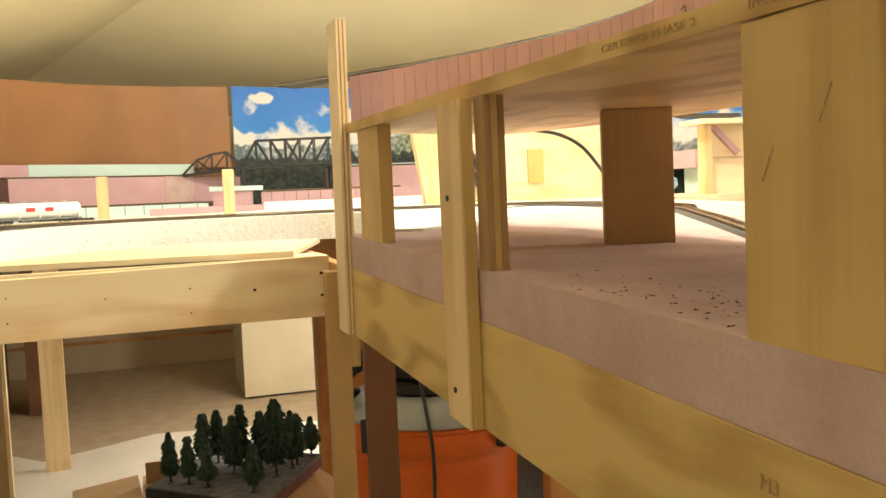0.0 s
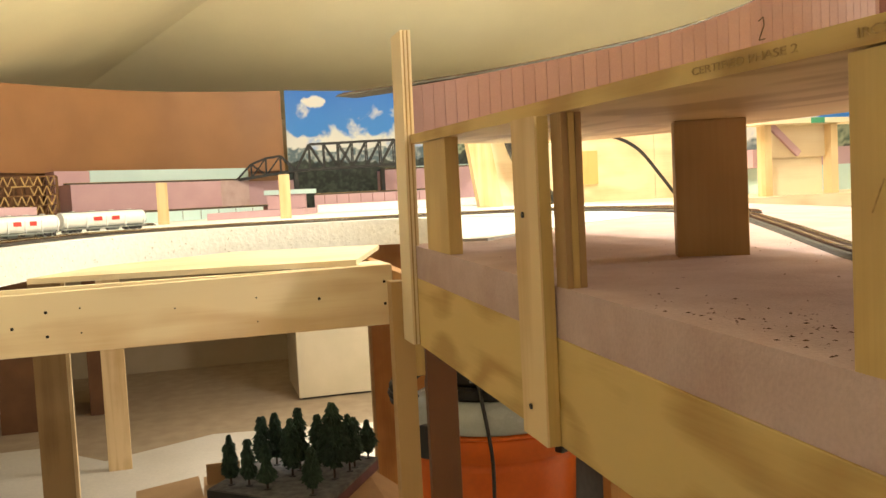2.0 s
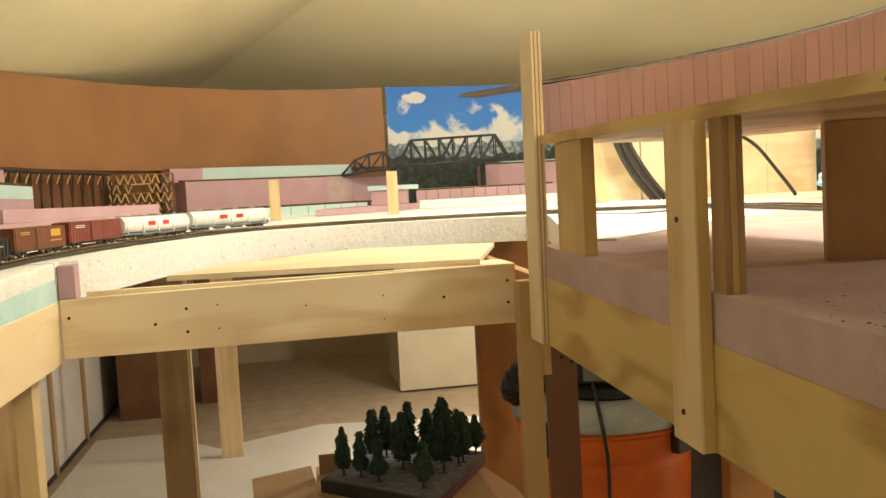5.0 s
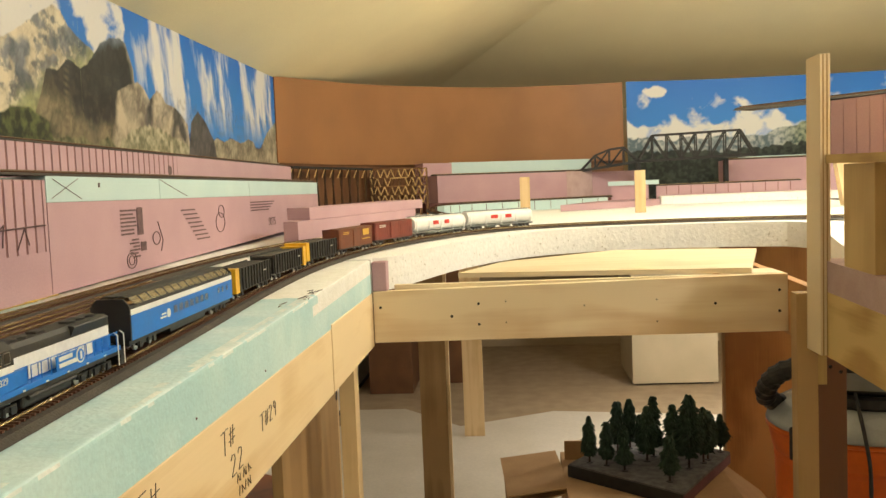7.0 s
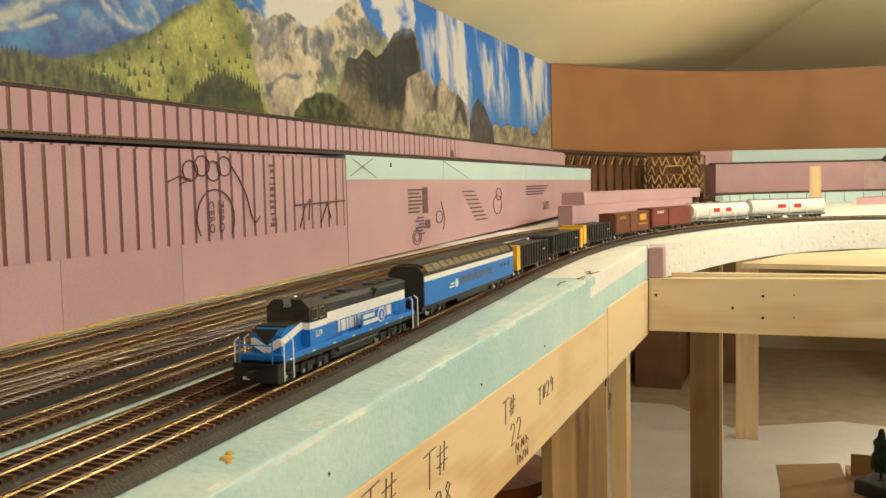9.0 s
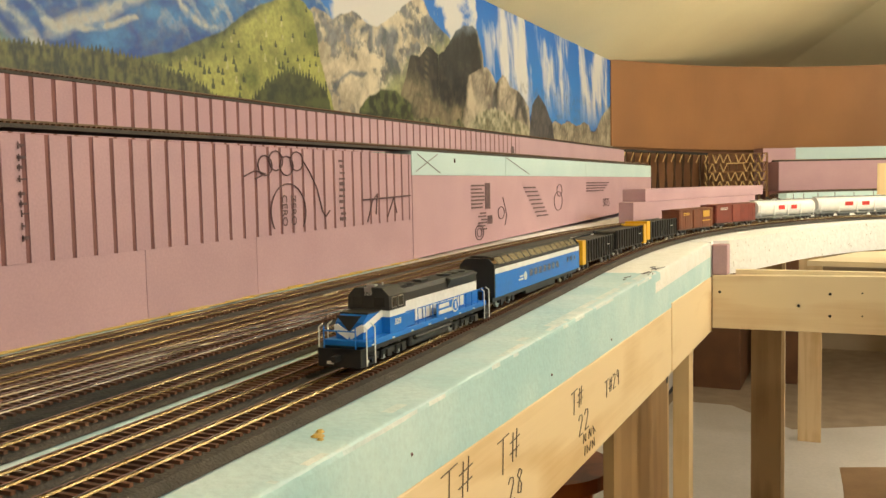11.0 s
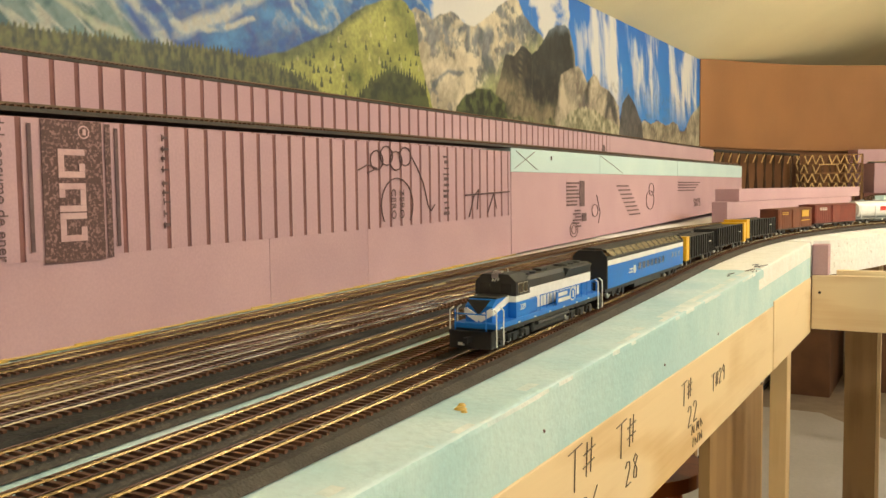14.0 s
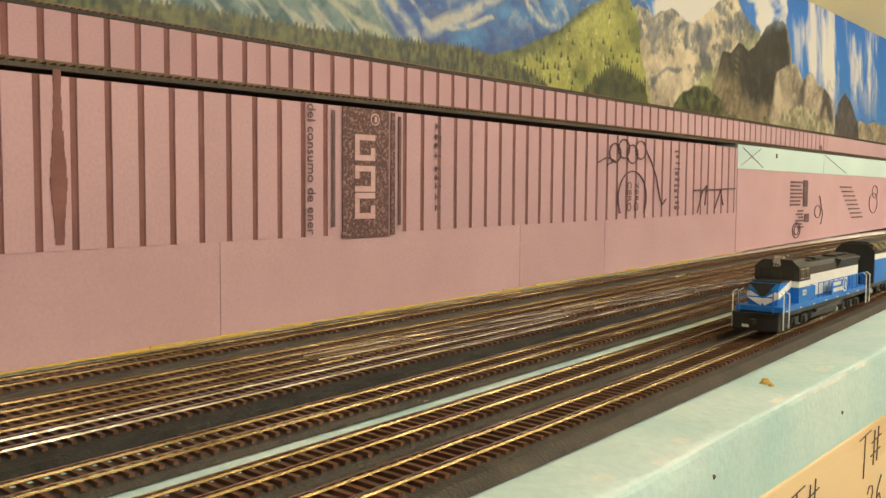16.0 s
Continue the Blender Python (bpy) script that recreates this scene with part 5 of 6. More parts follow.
    for s in (-1, 1):
        for x in (0.0475, 0.0565):
            f = part("cab_window", B(x, x + 0.0068, min(s * 0.0164, s * 0.0169), max(s * 0.0164, s * 0.0169), 0.0362, 0.0438), CHROME, ob, "silver window frame")
            part("pane", B(x + 0.0006, x + 0.0062, min(s * 0.0166, s * 0.0171), max(s * 0.0166, s * 0.0171), 0.0368, 0.0432), CAB_GLASS, f)
        part("windshield", B(0.0660, 0.0666, min(s * 0.0045, s * 0.0125), max(s * 0.0045, s * 0.0125), 0.037, 0.0435), CAB_GLASS, ob)
        lettering("road_number", "329", 0.0062, on_side(0.0555, s * 0.0167, 0.0256), INK_WHITE, ob)
    m = Matrix.Translation((0.0667, 0, 0.0462)) @ FACE_LEFT_WALL
    lettering("road_number", "329", 0.0042, m, INK_WHITE, ob)
    part("headlight", B(0.0655, 0.0675, -0.0025, 0.0025, 0.0475, 0.0505), CHROME, ob)
    # short nose with white chevron
    bm = bmesh.new()
    prof = [(0.0665, 0.0186), (0.091, 0.0186), (0.091, 0.030), (0.085, 0.0345), (0.0665, 0.0352)]
    lo = [bm.verts.new((x, -0.0105, z)) for x, z in prof]
    hi = [bm.verts.new((x, 0.0105, z)) for x, z in prof]
    bm.faces.new(lo), bm.faces.new(hi[::-1])
    for i in range(5):
        bm.faces.new((lo[i], lo[(i + 1) % 5], hi[(i + 1) % 5], hi[i]))
    part("nose", bm, BLUE, ob)
    part("nose_top", extrude_x([(-0.0107, 0.0346), (0.0107, 0.0346), (0.0107, 0.0356), (-0.0107, 0.0356)], 0.0665, 0.0852), GREY_BLACK, ob)
    for s in (-1, 1):
        bm = bmesh.new()
        bar(bm, (0.0668, s * 0.0109, 0.033), (0.0915, s * 0.0109, 0.0255), 0.0008, 0.0045)
        bar(bm, (0.0913, s * 0.0105, 0.0265), (0.0913, 0, 0.0205), 0.0008, 0.005)
        part("chevron", bm, BODY_WHITE, ob, "white stripe over the nose")
    bm = bmesh.new()
    prism(bm, [(-0.0095, 0.0345), (0.0095, 0.0345), (0, 0.0235)], 0, 0.0006, m=Matrix.Translation((0.0911, 0, 0)) @ FACE_LEFT_WALL)
    part("nose_patch", bm, GREY_BLACK, ob)
    part("pilot", B(0.097, 0.104, -0.0165, 0.0165, 0.0018, 0.0145, bevel=0.0008), BLACK, ob)
    part("pilot", B(-0.106, -0.100, -0.0165, 0.0165, 0.0018, 0.0145, bevel=0.0008), BLACK, ob)
    part("ditch_bars", B(0.1042, 0.1047, -0.009, -0.004, 0.004, 0.006), INK_WHITE, ob)
    for s in (-1, 1):
        for x0 in (0.094, -0.099):
            for k in range(3):
                part("step", B(x0 - 0.004, x0 + 0.004, min(s * 0.0150, s * 0.0182), max(s * 0.0150, s * 0.0182), 0.003 + 0.004 * k, 0.0036 + 0.004 * k), BLACK, ob)
            for dx in (-0.005, 0.0055):
                bm = bmesh.new()
                pts = [(x0 + dx, s * 0.0182, 0.003), (x0 + dx, s * 0.0182, 0.0275), (x0 + dx, s * 0.0150, 0.0300)]
                for a, b in zip(pts, pts[1:]):
                    rod(bm, a, b, 0.0005, 6)
                part("grab_iron", bm, INK_WHITE, ob)
        bm = bmesh.new()
        rod(bm, (-0.094, s * 0.0168, 0.0302), (0.026, s * 0.0168, 0.0302), 0.00036, 6)
        for k in range(11):
            x = -0.094 + 0.012 * k
            rod(bm, (x, s * 0.0168, 0.0182), (x, s * 0.0168, 0.0302), 0.00036, 6)
        part("handrail", bm, BLUE, ob)
        sign = part("name_board", B(-0.040, -0.003, min(s * 0.0172, s * 0.0178), max(s * 0.0172, s * 0.0178), 0.0188, 0.0292), BLUE, ob)
        for z0, l in ((0.0252, 0.018), (0.0205, 0.024)):
            xs = (-0.006 - l, -0.006) if s > 0 else (-0.037, -0.037 + l)
            part("name_bar", B(xs[0], xs[1], min(s * 0.0178, s * 0.0181), max(s * 0.0178, s * 0.0181), z0, z0 + 0.003), INK_WHITE, sign)
        bm = bmesh.new()
        cx = -0.035 if s > 0 else -0.008
        rod(bm, (cx, s * 0.0177, 0.0242), (cx, s * 0.0182, 0.0242), 0.0058, 20)
        part("round_emblem", bm, INK_WHITE, sign)
        bm = bmesh.new()
        rod(bm, (cx, s * 0.0180, 0.0242), (cx, s * 0.0184, 0.0242), 0.0046, 20)
        part("emblem_field", bm, BLUE, sign)
        part("emblem_mark", B(cx - 0.0012, cx + 0.0012, min(s * 0.0182, s * 0.0186), max(s * 0.0182, s * 0.0186), 0.0214, 0.027), INK_WHITE, sign)
    for x in (0.103, -0.105):
        bm = bmesh.new()
        for a, b in (((x, -0.012, 0.0145), (x, -0.012, 0.029)), ((x, 0.012, 0.0145), (x, 0.012, 0.029)), ((x, -0.012, 0.026), (x, 0.012, 0.026))):
            rod(bm, a, b, 0.0005, 6)
        part("end_rail", bm, BLUE, ob)
    bm = bmesh.new()
    rod(bm, (0.050, 0.002, 0.050), (0.050, 0.002, 0.0525), 0.0006, 6)
    for s in (-1, 0, 1):
        rod(bm, (0.058, s * 0.0022, 0.0512), (0.063, s * 0.0022, 0.0514), 0.0007, 8, 0.0012)
    part("horn", bm, CHROME, ob)
    coupler(ob, 0.104), coupler(ob, -0.106)
    return ob


def dome_car():
    ob = thing("model_dome_car", "blue and white model passenger car with full-length glass dome", "model railcar")
    h = 0.135
    part("frame", B(-h, h, -0.014, 0.014, 0.0075, 0.0135), BLACK, ob)
    part("body", extrude_x([(-0.0172, 0.0120), (0.0172, 0.0120), (0.0172, 0.0335), (-0.0172, 0.0335)], -h, h), BLUE, ob)
    part("stripe", extrude_x([(-0.0173, 0.0336), (0.0173, 0.0336), (0.0173, 0.0385), (-0.0173, 0.0385)], -h, h), BODY_WHITE, ob)
    part("upper_wall", extrude_x([(-0.0171, 0.0386), (0.0171, 0.0386), (0.0168, 0.0415), (-0.0168, 0.0415)], -h, h), GREY_BLACK, ob)
    part("roof", extrude_x([(-0.0115, 0.0478), (0.0115, 0.0478), (0.008, 0.0496), (-0.008, 0.0496)], -h + 0.006, h - 0.006), GREY_BLACK, ob)
    part("interior", B(-h + 0.004, h - 0.004, -0.011, 0.011, 0.0416, 0.0445), CARDBOARD, ob, "tan seats inside the dome")
    n = 14
    for s in (-1, 1):
        for k in range(n):
            x0 = -h + 0.008 + k * (2 * h - 0.016) / n
            w = (2 * h - 0.016) / n
            part("dome_pane", extrude_x([(s * 0.0168, 0.0416), (s * 0.0172, 0.0418), (s * 0.0118, 0.0477), (s * 0.0113, 0.0475)], x0 + 0.0011, x0 + w - 0.0011), GLASS, ob)
            part("dome_rib", extrude_x([(s * 0.0166, 0.0416), (s * 0.0175, 0.0416), (s * 0.0119, 0.0480), (s * 0.0111, 0.0478)], x0 - 0.001, x0 + 0.001), GREY_BLACK, ob)
    for e in (-1, 1):
        part("end_wall", extrude_x([(-0.0169, 0.012), (0.0169, 0.012), (0.0169, 0.0416), (0.0112, 0.0479), (-0.0112, 0.0479), (-0.0169, 0.0416)], min(e * h, e * (h + 0.002)), max(e * h, e * (h + 0.002))), BLACK, ob)
        coupler(ob, e * (h + 0.001))
        truck(ob, e * 0.098, 2, 0.029)
    for s in (-1, 1):
        for k in range(7):
            x = (-0.052 + 0.0145 * k)
            part("window", B(x, x + 0.0088, min(s * 0.0170, s * 0.0176), max(s * 0.0170, s * 0.0176), 0.0215, 0.0285), GLASS, ob)
        for x in (-0.118, -0.103, -0.090):
            part("window", B(x, x + 0.0055, min(s * 0.0170, s * 0.0176), max(s * 0.0170, s * 0.0176), 0.0235, 0.0295), GLASS, ob)
        for z0, l in ((0.0235, 0.010), (0.0205, 0.013)):
            part("name_bar", B(0.062, 0.062 + l, min(s * 0.0171, s * 0.0175), max(s * 0.0171, s * 0.0175), z0, z0 + 0.0016), INK_WHITE, ob)
        bm = bmesh.new()
        rod(bm, (0.056, s * 0.0172, 0.0235), (0.056, s * 0.0176, 0.0235), 0.0042, 16)
        part("round_emblem", bm, INK_WHITE, ob)
    part("skirt_box", B(-0.05, 0.045, -0.0135, 0.0135, 0.0035, 0.0075), BLACK, ob)
    return ob


def hopper(yellow):
    ob = thing("model_hopper", "black ribbed model coal hopper with yellow end" if yellow else "black ribbed model coal hopper", "model railcar", group="model hoppers")
    h = 0.078
    part("body", extrude_x([(-0.0165, 0.0105), (0.0165, 0.0105), (0.0165, 0.0375), (0.0158, 0.0375), (0.0158, 0.034), (-0.0158, 0.034), (-0.0158, 0.0375), (-0.0165, 0.0375)], -h, h), BLACK, ob)
    part("load", B(-h + 0.003, h - 0.003, -0.0152, 0.0152, 0.0335, 0.036, bevel=0.001), ROADBED, ob)
    part("sill", B(-h - 0.002, h + 0.002, -0.014, 0.014, 0.008, 0.0105), BLACK, ob)
    for s in (-1, 1):
        for k in range(13):
            x = -h + 0.004 + k * (2 * h - 0.008) / 12
            part("rib", B(x - 0.0009, x + 0.0009, min(s * 0.0165, s * 0.0182), max(s * 0.0165, s * 0.0182), 0.0105, 0.0366), BLACK, ob)
        part("number_bar", B(-0.05, -0.038, min(s * 0.0183, s * 0.0186), max(s * 0.0183, s * 0.0186), 0.025, 0.0265), INK_WHITE, ob)
    for e in (-1, 1):
        truck(ob, e * 0.055, 2, 0.021)
        coupler(ob, e * (h + 0.001))
        if e in yellow:
            part("yellow_end", B(min(e * (h - 0.010), e * (h + 0.004)), max(e * (h - 0.010), e * (h + 0.004)), -0.0188, 0.0188, 0.0085, 0.0388), YELLOW, ob, "yellow end panel")
    return ob


def boxcar(material, words, label):
    ob = thing("model_boxcar", label, "model railcar", group="model boxcars")
    h = 0.080
    part("body", extrude_x([(-0.0165, 0.0105), (0.0165, 0.0105), (0.0165, 0.0455), (-0.0165, 0.0455)], -h, h), material, ob)
    part("roof", extrude_x([(-0.0172, 0.0456), (0.0172, 0.0456), (0.0172, 0.0464), (0, 0.0482), (-0.0172, 0.0464)], -h - 0.001, h + 0.001), material, ob)
    part("sill", B(-h, h, -0.0135, 0.0135, 0.008, 0.0105), BLACK, ob)
    for s in (-1, 1):
        for k in range(20):
            x = -h + 0.004 + k * (2 * h - 0.008) / 19
            if abs(x) > 0.017:
                part("rivet_rib", B(x - 0.0004, x + 0.0004, min(s * 0.0165, s * 0.0169), max(s * 0.0165, s * 0.0169), 0.011, 0.045), material, ob)
        d = part("door", B(-0.016, 0.016, min(s * 0.0165, s * 0.0178), max(s * 0.0165, s * 0.0178), 0.0115, 0.0445), material, ob)
        for k in range(5):
            part("door_rib", B(-0.0155, 0.0155, min(s * 0.0178, s * 0.0183), max(s * 0.0178, s * 0.0183), 0.015 + 0.006 * k, 0.0162 + 0.006 * k), material, d)
        part("ladder", B(0.070, 0.077, min(s * 0.0165, s * 0.0175), max(s * 0.0165, s * 0.0175), 0.012, 0.044), material, ob)
        if words:
            sx = -s
            part("emblem_bar", B(min(sx * 0.03, sx * 0.062), max(sx * 0.03, sx * 0.062), min(s * 0.0169, s * 0.0173), max(s * 0.0169, s * 0.0173), 0.030, 0.042), INK_GOLD, ob)
            part("emblem_bar", B(min(sx * 0.026, sx * 0.066), max(sx * 0.026, sx * 0.066), min(s * 0.0169, s * 0.0173), max(s * 0.0169, s * 0.0173), 0.022, 0.024), INK_GOLD, ob)
        for z in (0.036, 0.039):
            part("name_bar", B(min(s * 0.035, s * 0.062), max(s * 0.035, s * 0.062), min(s * 0.0169, s * 0.0173), max(s * 0.0169, s * 0.0173), z, z + 0.0016), INK_GOLD if words else INK_WHITE, ob)
    for e in (-1, 1):
        truck(ob, e * 0.057, 2, 0.021)
        coupler(ob, e * (h + 0.001))
    return ob


def covered_hopper():
    ob = thing("model_covered_hopper", "white cylindrical model grain hopper with red lettering bars", "model railcar", group="model grain hoppers")
    h = 0.094
    prof = [(0.0172 * math.sin(a), 0.029 - 0.0175 * math.cos(a)) for a in [math.pi * k / 12 for k in range(-12, 12)]]
    part("body", extrude_x(prof, -h, h), BODY_WHITE, ob, smooth=False)
    part("sill", B(-h - 0.004, h + 0.004, -0.012, 0.012, 0.008, 0.0115), GREY_PLASTIC, ob)
    part("roof_walk", B(-h, h, -0.006, 0.006, 0.0466, 0.0476), GREY_PLASTIC, ob)
    for k in range(4):
        x = -0.066 + 0.044 * k
        bm = bmesh.new()
        rod(bm, (x, 0, 0.0476), (x, 0, 0.0492), 0.005, 14)
        part("hatch", bm, BODY_WHITE, ob)
        part("chute", extrude_x([(-0.011, 0.013), (0.011, 0.013), (0.004, 0.003), (-0.004, 0.003)], x - 0.012, x + 0.012), GREY_PLASTIC, ob)
    for s in (-1, 1):
        for x in (-0.088, -0.044, 0, 0.044, 0.088):
            part("rib", B(x - 0.0008, x + 0.0008, min(s * 0.0155, s * 0.0178), max(s * 0.0155, s * 0.0178), 0.0115, 0.036), BODY_WHITE, ob)
        part("letter_bar", B(-0.030, -0.012, min(s * 0.0172, s * 0.0177), max(s * 0.0172, s * 0.0177), 0.026, 0.035), INK_RED, ob)
        part("letter_bar", B(0.010, 0.030, min(s * 0.0172, s * 0.0177), max(s * 0.0172, s * 0.0177), 0.026, 0.035), INK_RED, ob)
    for e in (-1, 1):
        truck(ob, e * 0.070, 2, 0.021)
        coupler(ob, e * (h + 0.003))
    return ob


STRETCH = 1.12
s_now = S_NOSE
for build, length in ((locomotive, 0.224), (dome_car, 0.29), (lambda: hopper((1,)), 0.171), (lambda: hopper((-1,)), 0.171), (lambda: hopper((1,)), 0.171),
                      (lambda: boxcar(BOXCAR_BROWN, True, "brown model boxcar with gold lettering bars"), 0.175), (lambda: boxcar(BOXCAR_RED, False, "dull red model boxcar"), 0.175),
                      (covered_hopper, 0.205), (covered_hopper, 0.205)):
    car = build()
    car.matrix_basis = on_track(s_now, length * STRETCH) @ Matrix.Diagonal((STRETCH, 1, 1, 1))
    s_now += length * STRETCH

# scored strips of the terraces
STRIP = mesh_of("foam_strip", B(-0.006, 0, 0.0026, 0.0219, 0, 0.1), PINK)
k = 0
y = -0.62
while y < 1.10:
    z0 = 1.0360 + 0.011 * y
    w = min(0.0245, 1.1045 - y) / 0.0245
    piece("foam_strip", STRIP, terrace, Matrix.Translation((-0.8928, y, z0)) @ Matrix.Diagonal((1, w, (1.1502 - z0) / 0.1, 1)))
    y += 0.0245
y = -0.62
while y < 1.98:
    piece("foam_strip", STRIP, upper, Matrix.Translation((-1.0398, y, 1.1512)) @ Matrix.Diagonal((1, 0.0285 / 0.0245, 0.71, 1)))
    y += 0.0285

bm = bmesh.new()
rng_g = random.Random(9)
y = -0.5
while y < 1.1:
    r = rng_g.uniform(0.0008, 0.0022)
    rod(bm, (-0.8925, y, ground(y) + 0.0012), (-0.8925, y + 0.03, ground(y) + 0.0012), r, 6)
    y += 0.03
solid("glue_bead", bm, GLUE, "yellow glue line at the foot of the foam", "glue", kind="structure")

bm = bmesh.new()
for k in range(26):
    z = 1.040 + 0.0044 * k
    w = 0.0022 + 0.003 * math.exp(-((k - 9) / 6) ** 2) + 0.0008 * rng_g.random()
    box(bm, -0.8926, -0.8921, 0.006 - w, 0.006 + w, z, z + 0.0046)
part("purple_stain", bm, PINK_DARK, marks)

# ---- under the bench ----
solid("fascia_leg", B(-0.541, -0.513, 1.40, 1.44, 0.005, 0.919, bevel=0.001), PINE_Z, "slim pale wooden leg behind the yard fascia", "leg")
brace = thing("brace_panel", "brown plywood brace panel behind the fascia", "brace panel")
part("board", B(-0.618, -0.60, 1.22, 1.66, 0.005, 0.919, bevel=0.001), PLY_BROWN, brace)
part("edge_strip", B(-0.618, -0.60, 1.6605, 1.672, 0.005, 0.919), PINE_Z, brace, "pale edge strip")
leg = thing("inner_leg", "brown plywood bench leg with a pale edge strip", "leg")
part("board", B(-0.565, -0.472, 2.90, 2.925, 0.005, 0.94, bevel=0.001), PLY_BROWN, leg)
part("edge_strip", B(-0.4715, -0.461, 2.90, 2.925, 0.005, 0.94), PINE_Z, leg, "pale edge strip")
solid("far_leg", B(-0.469, -0.379, 3.778, 3.80, 0.005, 0.94, bevel=0.001), PINE_Z, "pale pine bench leg standing on the floor", "leg")
CREAM_PAINT = mat("cream_cabinet_paint", (0.58, 0.49, 0.33), 0.6, (0.52, 0.44, 0.29), 6, 0.08)
cab = thing("white_cabinet", "plain cream cabinet standing on the carpet", "cabinet")
part("body", B(0.405, 0.865, 4.72, 5.25, 0.012, 0.78, bevel=0.003), CREAM_PAINT, cab)
part("plinth", B(0.425, 0.845, 4.75, 5.22, 0.0, 0.0115), BLACK, cab)
solid("brown_cabinet", B(-1.04, -0.80, 4.66, 5.3, 0.0, 0.85, bevel=0.003), DARK_BOARD, "dark brown wooden cabinet in the shadow by the wall", "cabinet")
solid("brown_cabinet", B(-0.66, -0.52, 4.9, 5.3, 0.0, 0.85, bevel=0.003), DARK_BOARD, "dark brown wooden cabinet beside a bench leg", "cabinet")
for y in (3.2, 3.75, 4.3):
    solid("wall_batten", B(-1.1295, -1.118, y, y + 0.04, 0.0, 0.85), CARDBOARD, "thin tan batten on the knee wall", "batten", group="wall battens")
solid("baseboard", B(-1.1295, -1.12, -2.5, 5.95, 0.0055, 0.02), BLACK, "dark gap strip at the foot of the knee wall", "baseboard", kind="structure")
solid("end_batten", B(-1.0, 2.0, 6.035, 6.0495, 0.18, 0.20), BROWN_WOOD, "brown rail along the end wall", "rail", kind="structure")
stool = thing("wooden_stool", "glossy red-brown wooden stool under the yard", "stool")
STOOL_WOOD = wood("orange_brown_stool_wood", (0.42, 0.11, 0.022), (0.24, 0.055, 0.012), "z", 22, 0.3)
bm = bmesh.new()
rod(bm, (-0.86, 1.62, 0.475), (-0.86, 1.62, 0.505), 0.15, 32)
part("seat", bm, STOOL_WOOD, stool)
for a in (45, 135, 225, 315):
    bm = bmesh.new()
    c, s = math.cos(radians(a)), math.sin(radians(a))
    rod(bm, (-0.86 + 0.15 * c, 1.62 + 0.15 * s, 0.005), (-0.86 + 0.10 * c, 1.62 + 0.10 * s, 0.476), 0.016, 14)
    part("leg", bm, STOOL_WOOD, stool)
bm = bmesh.new()
hook = spline([(-0.60, 1.57, 0.93), (-0.60, 1.58, 0.85), (-0.60, 1.605, 0.765), (-0.60, 1.635, 0.752), (-0.60, 1.652, 0.72), (-0.60, 1.648, 0.69)], 0.006)
tube(bm, hook, [0.003] * len(hook), 8)
solid("cable_end", bm, BLACK, "loose black cable end hanging below the yard", "cable")

# tree diorama on a cardboard box
boxthing = thing("cardboard_box", "open tan cardboard box with folded flaps on the floor", "box")
for nm, b in (("wall", (-0.09, -0.085, 2.36, 2.84)), ("wall", (0.395, 0.40, 2.36, 2.84)), ("wall", (-0.0845, 0.3945, 2.36, 2.365)), ("wall", (-0.0845, 0.3945, 2.835, 2.84))):
    part(nm, B(*b, 0.0055, 0.205), CARDBOARD, boxthing)
part("lid", B(-0.09, 0.40, 2.36, 2.84, 0.2055, 0.212), CARDBOARD, boxthing)
part("flap", B(-0.19, 0, -0.19, 0.19, -0.002, 0.002, m=pose(-0.092, 2.68, 0.207, 0, -6, 4)), CARDBOARD, boxthing)
part("flap", B(-0.19, 0, -0.17, 0.17, -0.002, 0.002, m=pose(-0.094, 2.66, 0.192, 0, -16, 2)), CARDBOARD, boxthing)
part("flap", B(-0.22, 0.22, -0.16, 0, -0.002, 0.002, m=pose(0.16, 2.358, 0.206, 5, 0, 0)), CARDBOARD, boxthing)
part("flap", B(0, 0.2, -0.2, 0.2, -0.002, 0.002, m=pose(0.402, 2.6, 0.205, 0, 38, 0)), CARDBOARD, boxthing)
part("back_board", B(-0.08, 0.02, 2.75, 2.756, 0.2125, 0.275, m=None), CARDBOARD, boxthing)
dio = thing("tree_diorama", "dark scenery board with model conifers on a pink foam base", "diorama")
BASE = [(-0.077, 2.587), (0.22, 2.307), (0.438, 2.685), (0.15, 2.93)]
bm = bmesh.new()
prism(bm, BASE, 0.2135, 0.243)
part("foam_base", bm, mat("maroon_foam_side", (0.20, 0.085, 0.09), 0.85, (0.14, 0.06, 0.06), 20, 0.2), dio, "maroon-tinted foam edge")
bm = bmesh.new()
prism(bm, [(x * 0.995 + 0.001, y) for x, y in BASE], 0.2432, 0.251)
part("ground_cover", bm, SCENERY_GREY, dio)
part("dark_side", B(0, 0.408, -0.003, 0, 0.212, 0.249, m=pose(-0.0785, 2.5845, 0, 0, 0, -43.3)), BLACK, dio)
rng_tree = random.Random(11)


